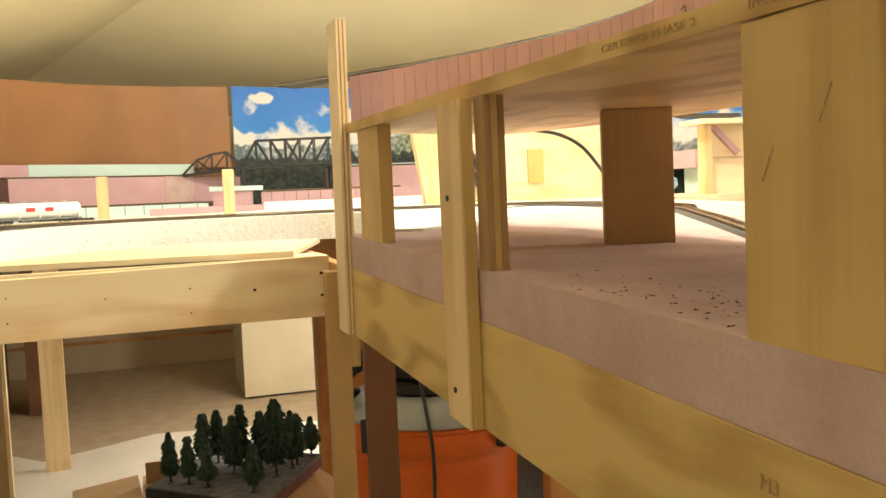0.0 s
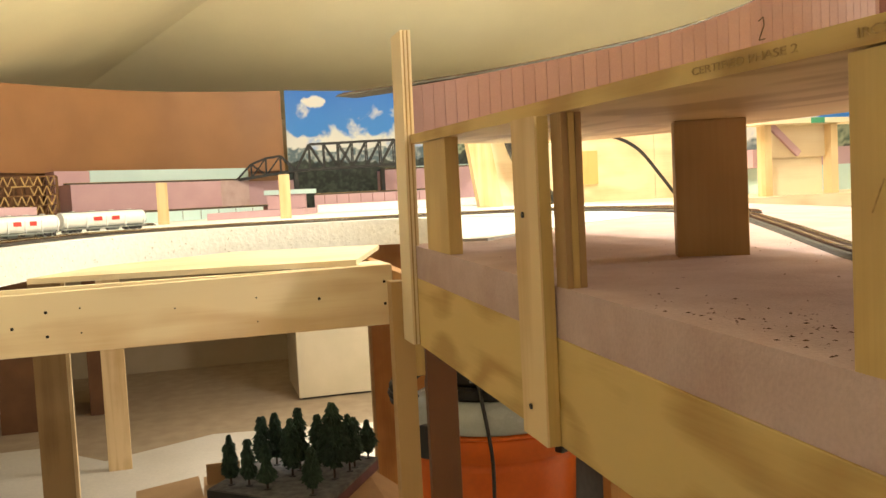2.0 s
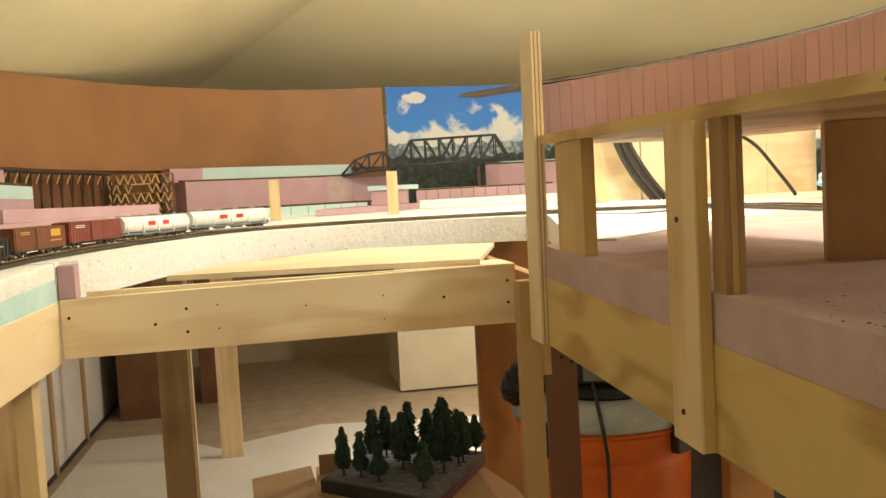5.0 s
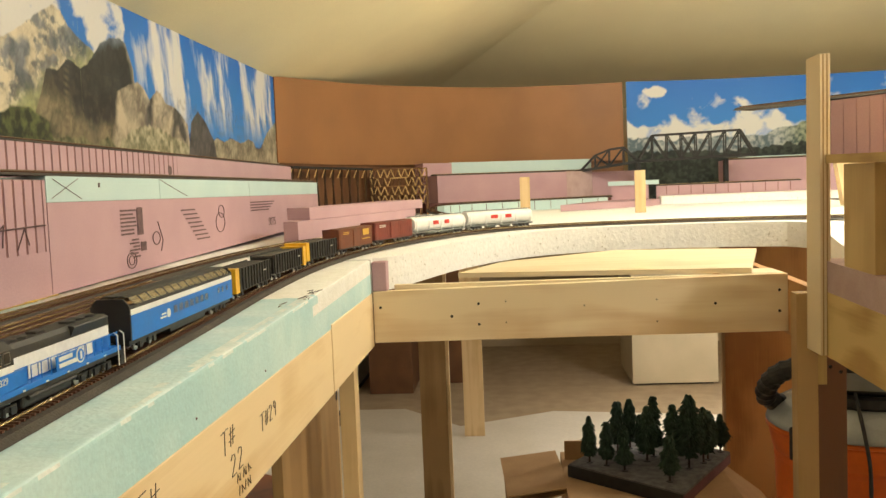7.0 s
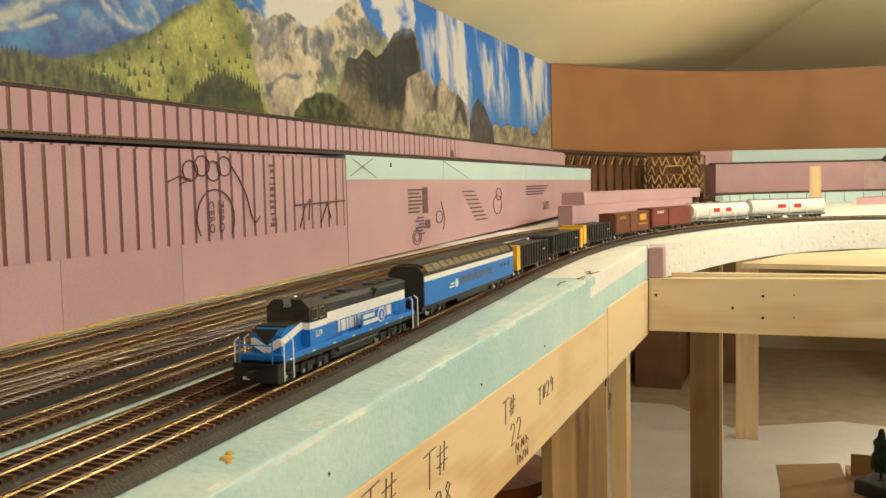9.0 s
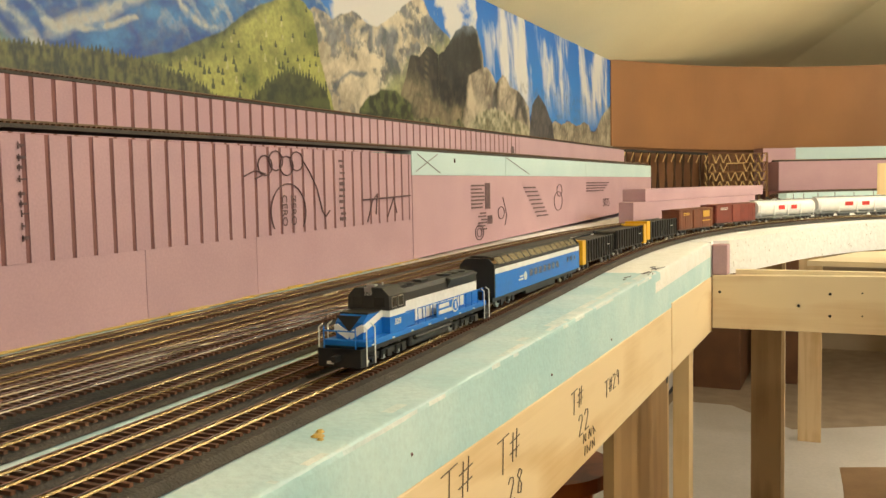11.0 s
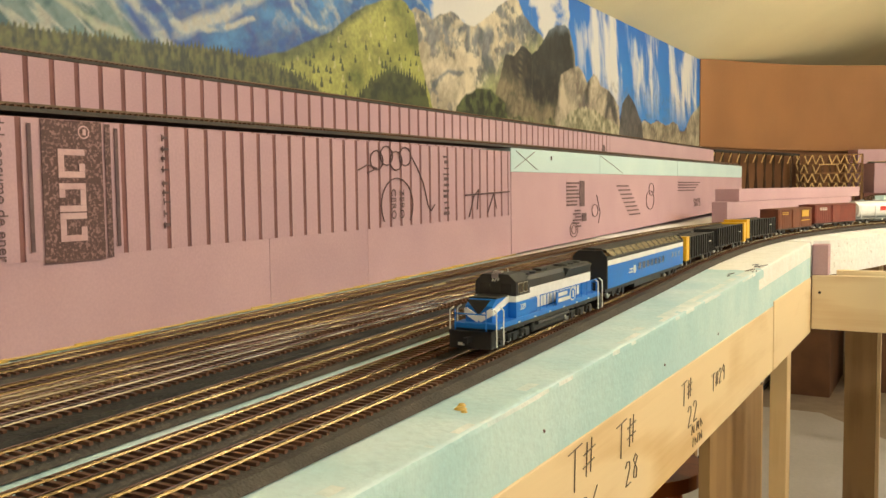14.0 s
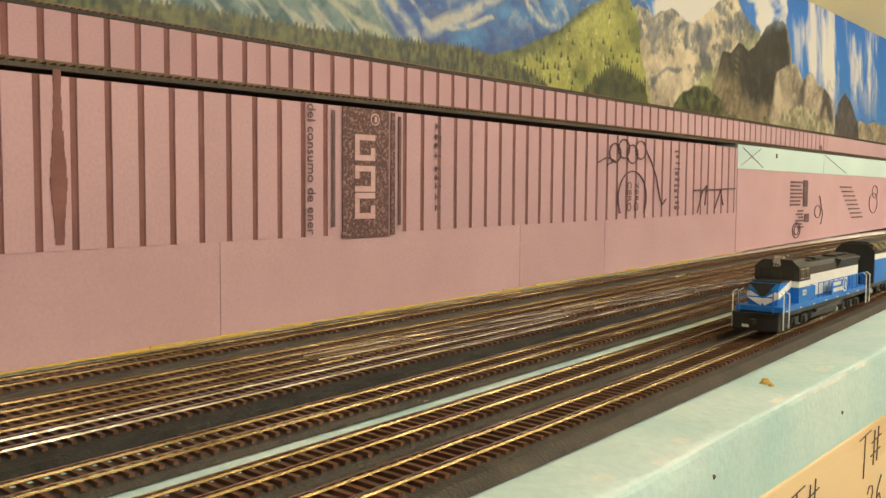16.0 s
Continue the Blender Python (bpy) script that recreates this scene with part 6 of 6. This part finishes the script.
def conifer(parent, x, y, z, h):
    tree = part("tree", rod(bmesh.new(), (x, y, z - 0.004), (x, y, z + h * 0.96), 0.0035, 7, 0.0008), BARK, parent, "dark green model conifer")
    verts, faces = [], []
    w = h * rng_tree.uniform(0.19, 0.26)
    levels = int(h / 0.0065)
    for k in range(levels):
        f = k / levels
        zz = z + h * (0.17 + 0.82 * f)
        rad = w * (1 - f) ** 0.42 * min(1.0, 0.45 + f * 3) * (0.82 + 0.5 * noise.noise(Vector((x * 40, y * 40, zz * 60)))) + 0.004
        n = max(6, int(34 * (rad / w)))
        for j in range(n):
            a = rng_tree.uniform(0, 6.283)
            for rr in (1.0, 0.55):
                r = rad * rr * rng_tree.uniform(0.72, 1.14)
                c, s = math.cos(a), math.sin(a)
                p = Vector((x + r * c, y + r * s, zz - 0.006 * rng_tree.random()))
                q = Vector((x + r * 0.35 * c, y + r * 0.35 * s, zz + 0.005))
                t = Vector((-s, c, 0)) * (0.0035 + 0.003 * rng_tree.random())
                i = len(verts)
                verts += [tuple(p + t * 0.4), tuple(p - t * 0.4), tuple(q - t), tuple(q + t), tuple((p + q) / 2 + Vector((0, 0, 0.006)))]
                faces += [(i, i + 1, i + 4), (i + 1, i + 2, i + 4), (i + 2, i + 3, i + 4), (i + 3, i, i + 4), (i + 3, i + 2, i + 1, i)]
    me = bpy.data.meshes.new("foliage")
    me.from_pydata(verts, [], faces)
    me.materials.append(NEEDLE)
    crown = new("foliage", me)
    crown.parent = tree
    bm = bmesh.new()
    rod(bm, (x, y, z - 0.0015), (x, y, z + 0.0018), 0.013, 14, 0.009)
    part("root_disc", bm, BLACK, tree)


for x, y, h in ((-0.011, 2.599, 0.145), (0.038, 2.569, 0.134), (0.086, 2.513, 0.132), (0.089, 2.711, 0.162), (0.132, 2.74, 0.162), (0.166, 2.602, 0.172), (0.194, 2.652, 0.19),
                (0.201, 2.41, 0.133), (0.247, 2.615, 0.172), (0.279, 2.526, 0.225), (0.332, 2.577, 0.172), (0.352, 2.609, 0.153), (0.408, 2.688, 0.12), (0.161, 2.689, 0.123)):
    conifer(dio, x, y, 0.2512, h)

# shop vacuum
LID_GREY = mat("blue_grey_glossy_plastic", (0.52, 0.56, 0.56), 0.25, (0.42, 0.46, 0.46), 14, 0.05)
vac = thing("shop_vacuum", "orange drum shop vacuum with grey and black motor head", "vacuum cleaner")


def turned(cx, cy, prof, n=40):
    bm = bmesh.new()
    rows = [[bm.verts.new((cx + r * math.cos(6.2832 * k / n), cy + r * math.sin(6.2832 * k / n), z)) for k in range(n)] for r, z in prof]
    for a, b in zip(rows, rows[1:]):
        for k in range(n):
            bm.faces.new((a[k], a[(k + 1) % n], b[(k + 1) % n], b[k]))
    bm.faces.new(rows[0][::-1]), bm.faces.new(rows[-1])
    return bm


VX, VY = 0.635, 2.13
part("drum", turned(VX, VY, [(0.185, 0.06), (0.20, 0.07), (0.212, 0.40), (0.214, 0.412), (0.205, 0.418), (0.215, 0.425), (0.222, 0.455), (0.226, 0.475), (0.226, 0.482)]), ORANGE, vac, smooth=True)
part("collar", turned(VX, VY, [(0.226, 0.4825), (0.232, 0.485), (0.232, 0.490), (0.226, 0.493)]), ORANGE, vac)
part("lid", turned(VX, VY, [(0.226, 0.4935), (0.232, 0.498), (0.228, 0.512), (0.21, 0.538), (0.185, 0.552), (0.165, 0.558)]), LID_GREY, vac, smooth=True)
part("band", turned(VX, VY, [(0.16, 0.5585), (0.166, 0.565), (0.166, 0.585), (0.15, 0.59)]), BLACK, vac)
part("motor_head", turned(VX, VY, [(0.145, 0.5905), (0.15, 0.60), (0.145, 0.665), (0.12, 0.70), (0.06, 0.712)]), BLACK, vac, smooth=True)
part("badge", B(-0.05, 0.05, -0.003, 0.003, 0.605, 0.645, m=pose(VX - 0.045, VY - 0.146, 0, 0, 0, -18)), GREY_PLASTIC, vac)
for a in (215, 300):
    c, s = math.cos(radians(a)), math.sin(radians(a))
    part("latch", B(-0.03, 0.03, -0.012, 0.012, 0.435, 0.515, bevel=0.004, m=pose(VX + 0.235 * c, VY + 0.235 * s, 0, 0, 0, a + 90)), BLACK, vac)
for a in (0, 90, 180, 270):
    bm = bmesh.new()
    c, s = math.cos(radians(a + 20)), math.sin(radians(a + 20))
    rod(bm, (VX + 0.17 * c - 0.012, VY + 0.17 * s, 0.035), (VX + 0.17 * c + 0.012, VY + 0.17 * s, 0.035), 0.03, 16)
    part("caster", bm, BLACK, vac)
bm = bmesh.new()
hose = spline([(0.50, 2.08, 0.655), (0.455, 2.06, 0.65), (0.415, 2.07, 0.635), (0.395, 2.10, 0.60), (0.40, 2.14, 0.56), (0.44, 2.16, 0.535)], 0.012)
tube(bm, hose, [0.026 if i % 2 else 0.0225 for i in range(len(hose))], 14)
part("hose", bm, BLACK, vac, "black ribbed hose")
bm = bmesh.new()
cord = spline([(0.56, 1.985, 0.60), (0.553, 1.90, 0.50), (0.552, 1.875, 0.42), (0.545, 1.868, 0.25), (0.54, 1.87, 0.05)], 0.02)
tube(bm, cord, [0.0045] * len(cord), 8)
part("power_cord", bm, BLACK, vac)
# black box added to keep the space right of the vacuum dark
solid("black_filler_box", B(0.90, 1.22, 2.0, 2.5, 0.0055, 0.62, bevel=0.02), BLACK, "plain black box filling the dark space beside the vacuum", "storage tub")
solid("dark_bench_leg", B(0.78, 0.88, 1.75, 1.79, 0.005, 0.93, bevel=0.001), BROWN_WOOD, "dark brown bench leg in the shade", "leg")

# ---- background hills: bridge, trestle, sticks ----
bridge = thing("truss_bridge", "black model steel truss bridge across the backdrop", "model bridge")


def truss(x0, z0, x1, z1, h, panels, y, arch=False):
    def base(f):
        return x0 + (x1 - x0) * f, z0 + (z1 - z0) * f

    for side in (0, 0.045):
        pts = []
        for k in range(panels + 1):
            x, z = base(k / panels)
            pts.append((x, z, 0 if k in (0, panels) else h * (0.78 if arch and k == 1 else 1)))
        for a, b in zip(pts, pts[1:]):
            part("chord", bar(bmesh.new(), (a[0], y + side, a[1] + a[2]), (b[0], y + side, b[1] + b[2]), 0.007, 0.010), BRIDGE, bridge)
            part("chord", bar(bmesh.new(), (a[0], y + side, a[1]), (b[0], y + side, b[1]), 0.007, 0.012), BRIDGE, bridge)
        for k, (x, z, t) in enumerate(pts):
            if t:
                part("hanger", bar(bmesh.new(), (x, y + side, z), (x, y + side, z + t), 0.006, 0.006), BRIDGE, bridge)
                n = pts[k + 1] if k < panels / 2 else pts[k - 1]
                part("diagonal", bar(bmesh.new(), (x, y + side, z + t), (n[0], y + side, n[1]), 0.006, 0.006), BRIDGE, bridge)
    part("bridge_deck", bar(bmesh.new(), (x0, y + 0.0225, z0 - 0.002), (x1, y + 0.0225, z1 - 0.002), 0.04, 0.012), BRIDGE, bridge)
    for k in range(1, panels):
        x, z = base(k / panels)
        t = h * (0.78 if arch and k == 1 else 1)
        part("top_brace", bar(bmesh.new(), (x, y, z + t), (x, y + 0.045, z + t), 0.004, 0.004), BRIDGE, bridge)


truss(0.146, 1.186, 0.441, 1.222, 0.085, 4, 4.55, True)
truss(0.441, 1.222, 1.034, 1.236, 0.128, 8, 4.55)
part("pier", B(0.43, 0.452, 4.55, 4.595, 1.003, 1.212), BRIDGE, bridge)
part("pier", B(0.90, 0.92, 4.64, 4.68, 1.003, 1.218), BRIDGE, bridge)

trestle = thing("timber_trestle", "tall brown model timber trestle with zigzag bracing", "model trestle")


def bent(x, y, zb, zt, w):
    for dx in (-0.5, -0.17, 0.17, 0.5):
        part("pile", bar(bmesh.new(), (x, y + dx * w, zb), (x, y + dx * w * 0.6, zt), 0.005, 0.005), TRESTLE, trestle)


TRESTLE_X, TRESTLE_Y = -0.872, 3.95
for k in range(9):
    bent(TRESTLE_X + 0.0319 * k, TRESTLE_Y + 0.04 + 0.004 * k, 1.003, 1.218, 0.07)
for z in (1.06, 1.10, 1.14, 1.18, 1.2185):
    part("stringer", bar(bmesh.new(), (TRESTLE_X - 0.005, TRESTLE_Y + 0.002, z), (TRESTLE_X + 0.262, TRESTLE_Y + 0.034, z), 0.004, 0.006), TRESTLE, trestle)
PALE_STICK = mat("pale_stripwood", (0.62, 0.43, 0.18), 0.7, (0.48, 0.31, 0.12), 40, 0.1, per_piece=0.15)
for j in range(4):
    for k in range(8):
        if j == 2 and k in (3, 4):
            continue
        x = TRESTLE_X + 0.0319 * k
        z = 1.06 + 0.04 * j
        y = TRESTLE_Y - 0.003 + 0.004 * k
        part("brace", bar(bmesh.new(), (x, y, z + 0.038), (x + 0.014, y, z), 0.004, 0.005), PALE_STICK, trestle)
        part("brace", bar(bmesh.new(), (x + 0.014, y, z), (x + 0.031, y, z + 0.038), 0.003, 0.004), PALE_STICK if (k + j) % 3 else TRESTLE, trestle)
part("cross_strip", bar(bmesh.new(), (TRESTLE_X + 0.09, TRESTLE_Y + 0.004, 1.178), (TRESTLE_X + 0.17, TRESTLE_Y + 0.012, 1.178), 0.004, 0.005), PALE_STICK, trestle)
# near-black brown that paints the shading among the trestle piles
SHADE_STRIPWOOD = mat("shade_darkened_stripwood", (0.075, 0.036, 0.015), 0.75, (0.045, 0.022, 0.010), 30, 0.2, per_piece=0.2)
low = thing("wall_trestle", "dark timber trestle line along the bent board", "model trestle")
LINE = spline([(-1.07, 3.2, 1.228), (-1.0, 3.52, 1.228), (-0.93, 3.76, 1.228), (-0.86, 3.96, 1.225)], 0.075)
part("deck_beam", sweep(bmesh.new(), LINE, [(-0.02, -0.008), (0.02, -0.008), (0.02, 0), (-0.02, 0)]), BRIDGE, low)
for p, t in zip(LINE, tangents(LINE)):
    s = Vector((t.y, -t.x, 0)) * 0.018
    for k in (-1, 1):
        part("pile", bar(bmesh.new(), p + s * k * 0.8 + Vector((0, 0, -0.008)), p + s * k * 1.5 + Vector((0, 0, 1.003 - p.z)), 0.005, 0.005), SHADE_STRIPWOOD, low)
    part("brace", bar(bmesh.new(), p + s - Vector((0, 0, 0.012)), p - t * 0.03 + s * 1.1 - Vector((0, 0, 0.045)), 0.003, 0.004), PALE_STICK, low)

for x, y, z1, lean in ((-0.172, 3.28, 1.150, 0), (0.245, 3.15, 1.157, 0)):
    solid("marker_stick", B(x - 0.019, x + 0.019, y, y + 0.012, ground(y) + 0.0005, z1, bevel=0.001), PINE_Z, "short upright pine stick standing on the layout", "stick", group="marker sticks")

# ---- right-hand background seen below the deck ----
shelf = thing("back_bench", "pale plywood bench behind the right-hand loop", "bench", kind="structure")
part("top", B(1.205, 3.2, 2.3, 3.4, 0.96, 1.0), PLY_X, shelf)
for x, y in ((1.25, 2.35), (3.1, 2.35), (3.1, 3.3)):
    part("leg", B(x, x + 0.05, y, y + 0.05, 0.0055, 0.9595), PINE_Z, shelf)
wallp = thing("plywood_backboard", "pale plywood backboard standing behind the loop", "backboard", kind="structure")
part("board", B(1.206, 1.72, 3.2, 3.215, 1.0005, 1.36), PLY_X, wallp)
part("board", B(1.722, 2.7, 3.2, 3.215, 1.0005, 1.36), PLY_X, wallp)
part("board", B(0.99, 1.2, 3.2, 3.215, 1.0035, 1.36), PLY_X, wallp)
part("slat", B(1.40, 1.465, 3.185, 3.1995, 1.07, 1.20), PLY_Z, wallp)
bm = bmesh.new()
prism(bm, [(0.90, 3.13), (0.99, 3.13), (0.99, 3.17), (0.90, 3.17)], 1.0035, 1.36)
for v in bm.verts:
    v.co.x += (1.36 - v.co.z) * 0.16
solid("leaning_strut", bm, PINE_Z, "leaning pale wooden strut by the backboard", "strut")
bundle = thing("track_bundle", "bundle of loose black flexible track leaning on the strut", "track bundle")
for k in range(5):
    bm = bmesh.new()
    pts = spline([(1.20 + 0.016 * k, 3.10, 1.004), (1.12 + 0.016 * k, 3.09, 1.10), (1.06 + 0.014 * k, 3.09, 1.22), (1.03 + 0.012 * k, 3.09, 1.36)], 0.03)
    tube(bm, pts, [0.007] * len(pts), 6)
    part("strip", bm, BLACK if k % 2 else ROADBED, bundle)
bm = bmesh.new()
arc = spline([(1.10, 2.5, 1.224), (1.20, 2.5, 1.207), (1.28, 2.5, 1.165), (1.35, 2.5, 1.085), (1.40, 2.5, 1.022), (1.415, 2.5, 1.0)], 0.02)
tube(bm, arc, [0.0055] * len(arc), 10)
solid("arched_pipe", bm, BLACK, "bent black flexible pipe springing from the bench", "pipe")
rack = thing("shelf_rack", "rough pine shelf rack with a gusset and green tape", "rack")
part("upright", B(1.66, 1.685, 2.4, 2.44, 1.0005, 1.222), PINE_Z, rack)
part("upright", B(1.905, 1.93, 2.4, 2.44, 1.0005, 1.222), PINE_Z, rack)
part("plank", B(1.62, 2.35, 2.36, 2.48, 1.2225, 1.238), PALE_PLY, rack)
part("gusset", B(1.686, 1.904, 2.43, 2.44, 1.12, 1.222), PALE_PLY, rack)
part("tape", B(1.80, 1.85, 2.3585, 2.3598, 1.2215, 1.2385), GREEN_TAPE, rack, "green tape")
part("back_panel", B(1.686, 1.904, 2.445, 2.452, 1.0005, 1.222), PALE_PLY, rack)
part("track_strip", sweep(bmesh.new(), [Vector((1.52, 2.5, 1.285)), Vector((1.66, 2.5, 1.252)), Vector((1.85, 2.5, 1.2515))], [(-0.03, 0), (0.03, 0), (0.03, 0.012), (-0.03, 0.012)]), ROADBED, rack)
part("diagonal", bar(bmesh.new(), (1.70, 2.425, 1.222), (1.80, 2.425, 1.13), 0.015, 0.02), PINK, rack, "pink foam strip")
bag = bmesh.new()
bmesh.ops.create_icosphere(bag, subdivisions=3, radius=0.055)
for v in bag.verts:
    n = noise.noise(v.co * 40)
    v.co = Vector((v.co.x * 1.1, v.co.y * 0.7, max(v.co.z * 0.75, -0.035))) * (1 + 0.35 * n) + Vector((1.66, 2.66, 1.045))
solid("plastic_bag", bag, BLUE_CLOTH, "crumpled white and blue plastic bag", "bag")
printed_sheet("backdrop_side", [(1.9, 3.15), (3.15, 3.15)], 1.0, 1.45, 0.012, 0.012, lambda us, U, V: river_print(U + 0.2, V + 0.12), "printed blue sky photo mural on the side bench")
side = thing("side_hill", "pink and mint foam ledges on the side bench", "foam hills", kind="structure")
part("ledge", B(2.05, 3.1, 2.9, 3.1, 1.0005, 1.10), MINT, side)
part("ledge", B(2.0, 3.1, 2.95, 3.1, 1.1005, 1.17), PINK, side)

# ---- marks, crumbs and small things ----
scribbles = thing("pencil_notes", "handwritten track numbers on the plywood fascia", "handwriting", kind="structure")


STROKES = {"T": [[(0, 1), (0.9, 1.08)], [(0.45, 1.05), (0.38, 0)]], "#": [[(0.3, 0.95), (0.22, 0.1)], [(0.62, 1.0), (0.52, 0.15)], [(0.05, 0.68), (0.85, 0.76)], [(0.0, 0.36), (0.8, 0.44)]],
           "2": [[(0.05, 0.8), (0.25, 1), (0.55, 0.95), (0.6, 0.7), (0.1, 0.05), (0.7, 0.08)]], "8": [[(0.6, 0.85), (0.35, 1), (0.1, 0.8), (0.55, 0.35), (0.45, 0.02), (0.12, 0.1), (0.2, 0.45), (0.6, 0.85)]],
           "6": [[(0.6, 1), (0.2, 0.6), (0.1, 0.2), (0.35, 0), (0.6, 0.2), (0.45, 0.45), (0.15, 0.35)]], "9": [[(0.6, 0.85), (0.3, 1), (0.1, 0.7), (0.4, 0.5), (0.62, 0.85), (0.5, 0)]],
           "5": [[(0.65, 1), (0.15, 0.98), (0.12, 0.6), (0.5, 0.55), (0.55, 0.2), (0.1, 0.02)]]}


def handwriting(words, y, z, size, turn=0, x=-0.4895):
    """Thin pen strokes, centred at y and z on a face that looks towards +x."""
    for i, ch in enumerate(words):
        bm = bmesh.new()
        for line in STROKES[ch]:
            for a, b in zip(line, line[1:]):
                ya, yb = (y + size * (0.95 * (i - len(words) / 2) + c[0]) for c in (a, b))
                za, zb = (z + size * (c[1] - 0.5) + 0.06 * size * i for c in (a, b))
                rod(bm, (x, ya, za), (x, yb, zb), 0.00042, 5)
        part("pen_stroke", bm, INK_PENCIL, scribbles)


for words, y, z, size in (("T#", 0.470, 0.902, 0.026), ("28", 0.484, 0.872, 0.020), ("T#", 0.375, 0.906, 0.028), ("26", 0.390, 0.872, 0.022), ("T#", 0.650, 0.900, 0.021), ("22", 0.672, 0.874, 0.021), ("T#29", 0.782, 0.888, 0.017), ("T#", 0.245, 0.900, 0.028), ("25", 0.26, 0.87, 0.022)):
    handwriting(words, y, z - 0.006, size)
bm = bmesh.new()
for row, z0 in enumerate((0.848, 0.835)):
    for k in range(5):
        y0 = 0.668 + 0.009 * k + 0.004 * row
        lean = (0.002, -0.001, 0.003, 0.0, -0.002)[k]
        rod(bm, (-0.4895, y0, z0), (-0.4895, y0 + lean, z0 + 0.009 - 0.001 * (k % 2)), 0.0004, 5)
        if k % 2 == row:
            rod(bm, (-0.4895, y0 + lean, z0 + 0.008), (-0.4895, y0 + 0.007, z0 + 0.001), 0.0004, 5)
part("note", bm, INK_PENCIL, scribbles)
bm = bmesh.new()
for line in ([(-0.006, 0.036), (0.004, 0.038), (0.006, 0.030), (-0.006, 0.018), (0.007, 0.017)], [(0.006, 0.004), (-0.004, 0.004), (-0.005, -0.006), (0.004, -0.008), (0.004, -0.018), (-0.006, -0.018)]):
    for (a0, b0), (a1, b1) in zip(line, line[1:]):
        rod(bm, (0.4735 - a0 * 0.22, 0.742 - a0, 1.168 + b0), (0.4735 - a1 * 0.22, 0.742 - a1, 1.168 + b1), 0.0006, 5)
part("pen_stroke", bm, INK_PENCIL, riser)
INK_FAINT = mat("faded_stamp_ink", (0.34, 0.22, 0.09), 0.8, (0.52, 0.36, 0.15), 260)
stamps = thing("grade_stamps", "printed grade stamp and pencil mark on the right-hand plywood", "markings", kind="structure")


def on_x_back(x, y, z, turn=0):
    """Lettering on an upright face that looks towards -x."""
    return Matrix.Translation((x, y, z)) @ Matrix(((0, 0, -1, 0), (-1, 0, 0, 0), (0, 1, 0, 0), (0, 0, 0, 1))) @ pose(0, 0, 0, 0, 0, turn)


lettering("stamp_words", "CERTIFIED PHASE 2", 0.0068, on_x_back(0.2494, 0.450, 1.1203, -1.2), INK_FAINT, stamps, squeeze=1.75)
lettering("stamp_words", "IRC2 CE", 0.0068, on_x_back(0.2494, 0.338, 1.1180, -1.2), INK_FAINT, stamps, squeeze=1.6)
lettering("stamp_words", "M3", 0.0115, on_x_back(0.2494, 0.349, 0.886, -3), INK_FAINT, stamps)
for y, z in ((0.298, 1.05), (0.26, 1.075)):
    part("pencil_line", bar(bmesh.new(), (0.2508, y + 0.045, z), (0.2508, y + 0.053, z - 0.016), 0.0005, 0.0006), INK_FAINT, stamps)

rng_p = random.Random(2)
bm = bmesh.new()
for k in range(14):
    y = 0.93 + 0.14 * rng_p.random()
    x = -0.512 + 0.02 * rng_p.random()
    z = ground(y) + 0.0012
    rod(bm, (x, y, z), (x + rng_p.uniform(-0.01, 0.01), y + rng_p.uniform(-0.03, 0.03), z), 0.0005, 4)
solid("foam_scribble", bm, INK, "dark pen scribble on the mint foam", "markings", kind="structure")

# glue spots and nicks on the yard foam
bm = bmesh.new()
for x, y, r in ((-0.516, 0.250, 0.0040), (-0.519, 0.257, 0.0026), (-0.511, 0.245, 0.0020)):
    rod(bm, (x, y, ground(y) - 0.0004), (x, y, ground(y) + 0.0009), r, 12, r * 0.6)
solid("glue_spot", bm, GLUE, "dried yellow glue spot on the mint foam", "glue", kind="structure")
bm = bmesh.new()
for y, z in ((0.575, 0.934), (0.78, 0.931), (0.12, 0.945), (0.31, 0.940)):
    rod(bm, (-0.4908, y, z), (-0.4899, y + 0.001, z + 0.0005), 0.0014, 7, 0.0008)
solid("foam_nick", bm, INK_GREY, "small dark nicks in the mint foam edge", "nick", kind="structure")

# crumbs on the dusty foam
verts, faces = [], []
rng_c = random.Random(4)
CRUMB = mat("brown_crumbs", (0.10, 0.05, 0.03), 0.9, (0.2, 0.11, 0.07), 60)
for k in range(760):
    if k < 480:
        x, y = rng_c.gauss(0.31, 0.035), rng_c.gauss(0.42, 0.10)
    else:
        x, y = rng_c.uniform(0.27, 0.8), rng_c.uniform(0.3, 1.4)
    if x < 0.262 or y > 1.9:
        continue
    s = 0.0003 + 0.0012 * rng_c.random() ** 3
    c = Vector((x, y, bench_top(y)))
    i = len(verts)
    a = rng_c.uniform(0, 6.28)
    for j in range(4):
        verts.append(tuple(c + Vector((s * 1.6 * math.cos(a + j * 1.57) * (1 if j % 2 else 0.5), s * 1.6 * math.sin(a + j * 1.57) * (1 if j % 2 else 0.5), 0.0002))))
    verts.append(tuple(c + Vector((0, 0, s * 0.7))))
    faces += [(i, i + 1, i + 4), (i + 1, i + 2, i + 4), (i + 2, i + 3, i + 4), (i + 3, i, i + 4)]
me = bpy.data.meshes.new("foam_crumbs")
me.from_pydata(verts, [], faces)
me.materials.append(CRUMB)
tagged(new("foam_crumbs", me), "dark crumbs and dust scattered on the faded foam", "crumbs", kind="stuff")
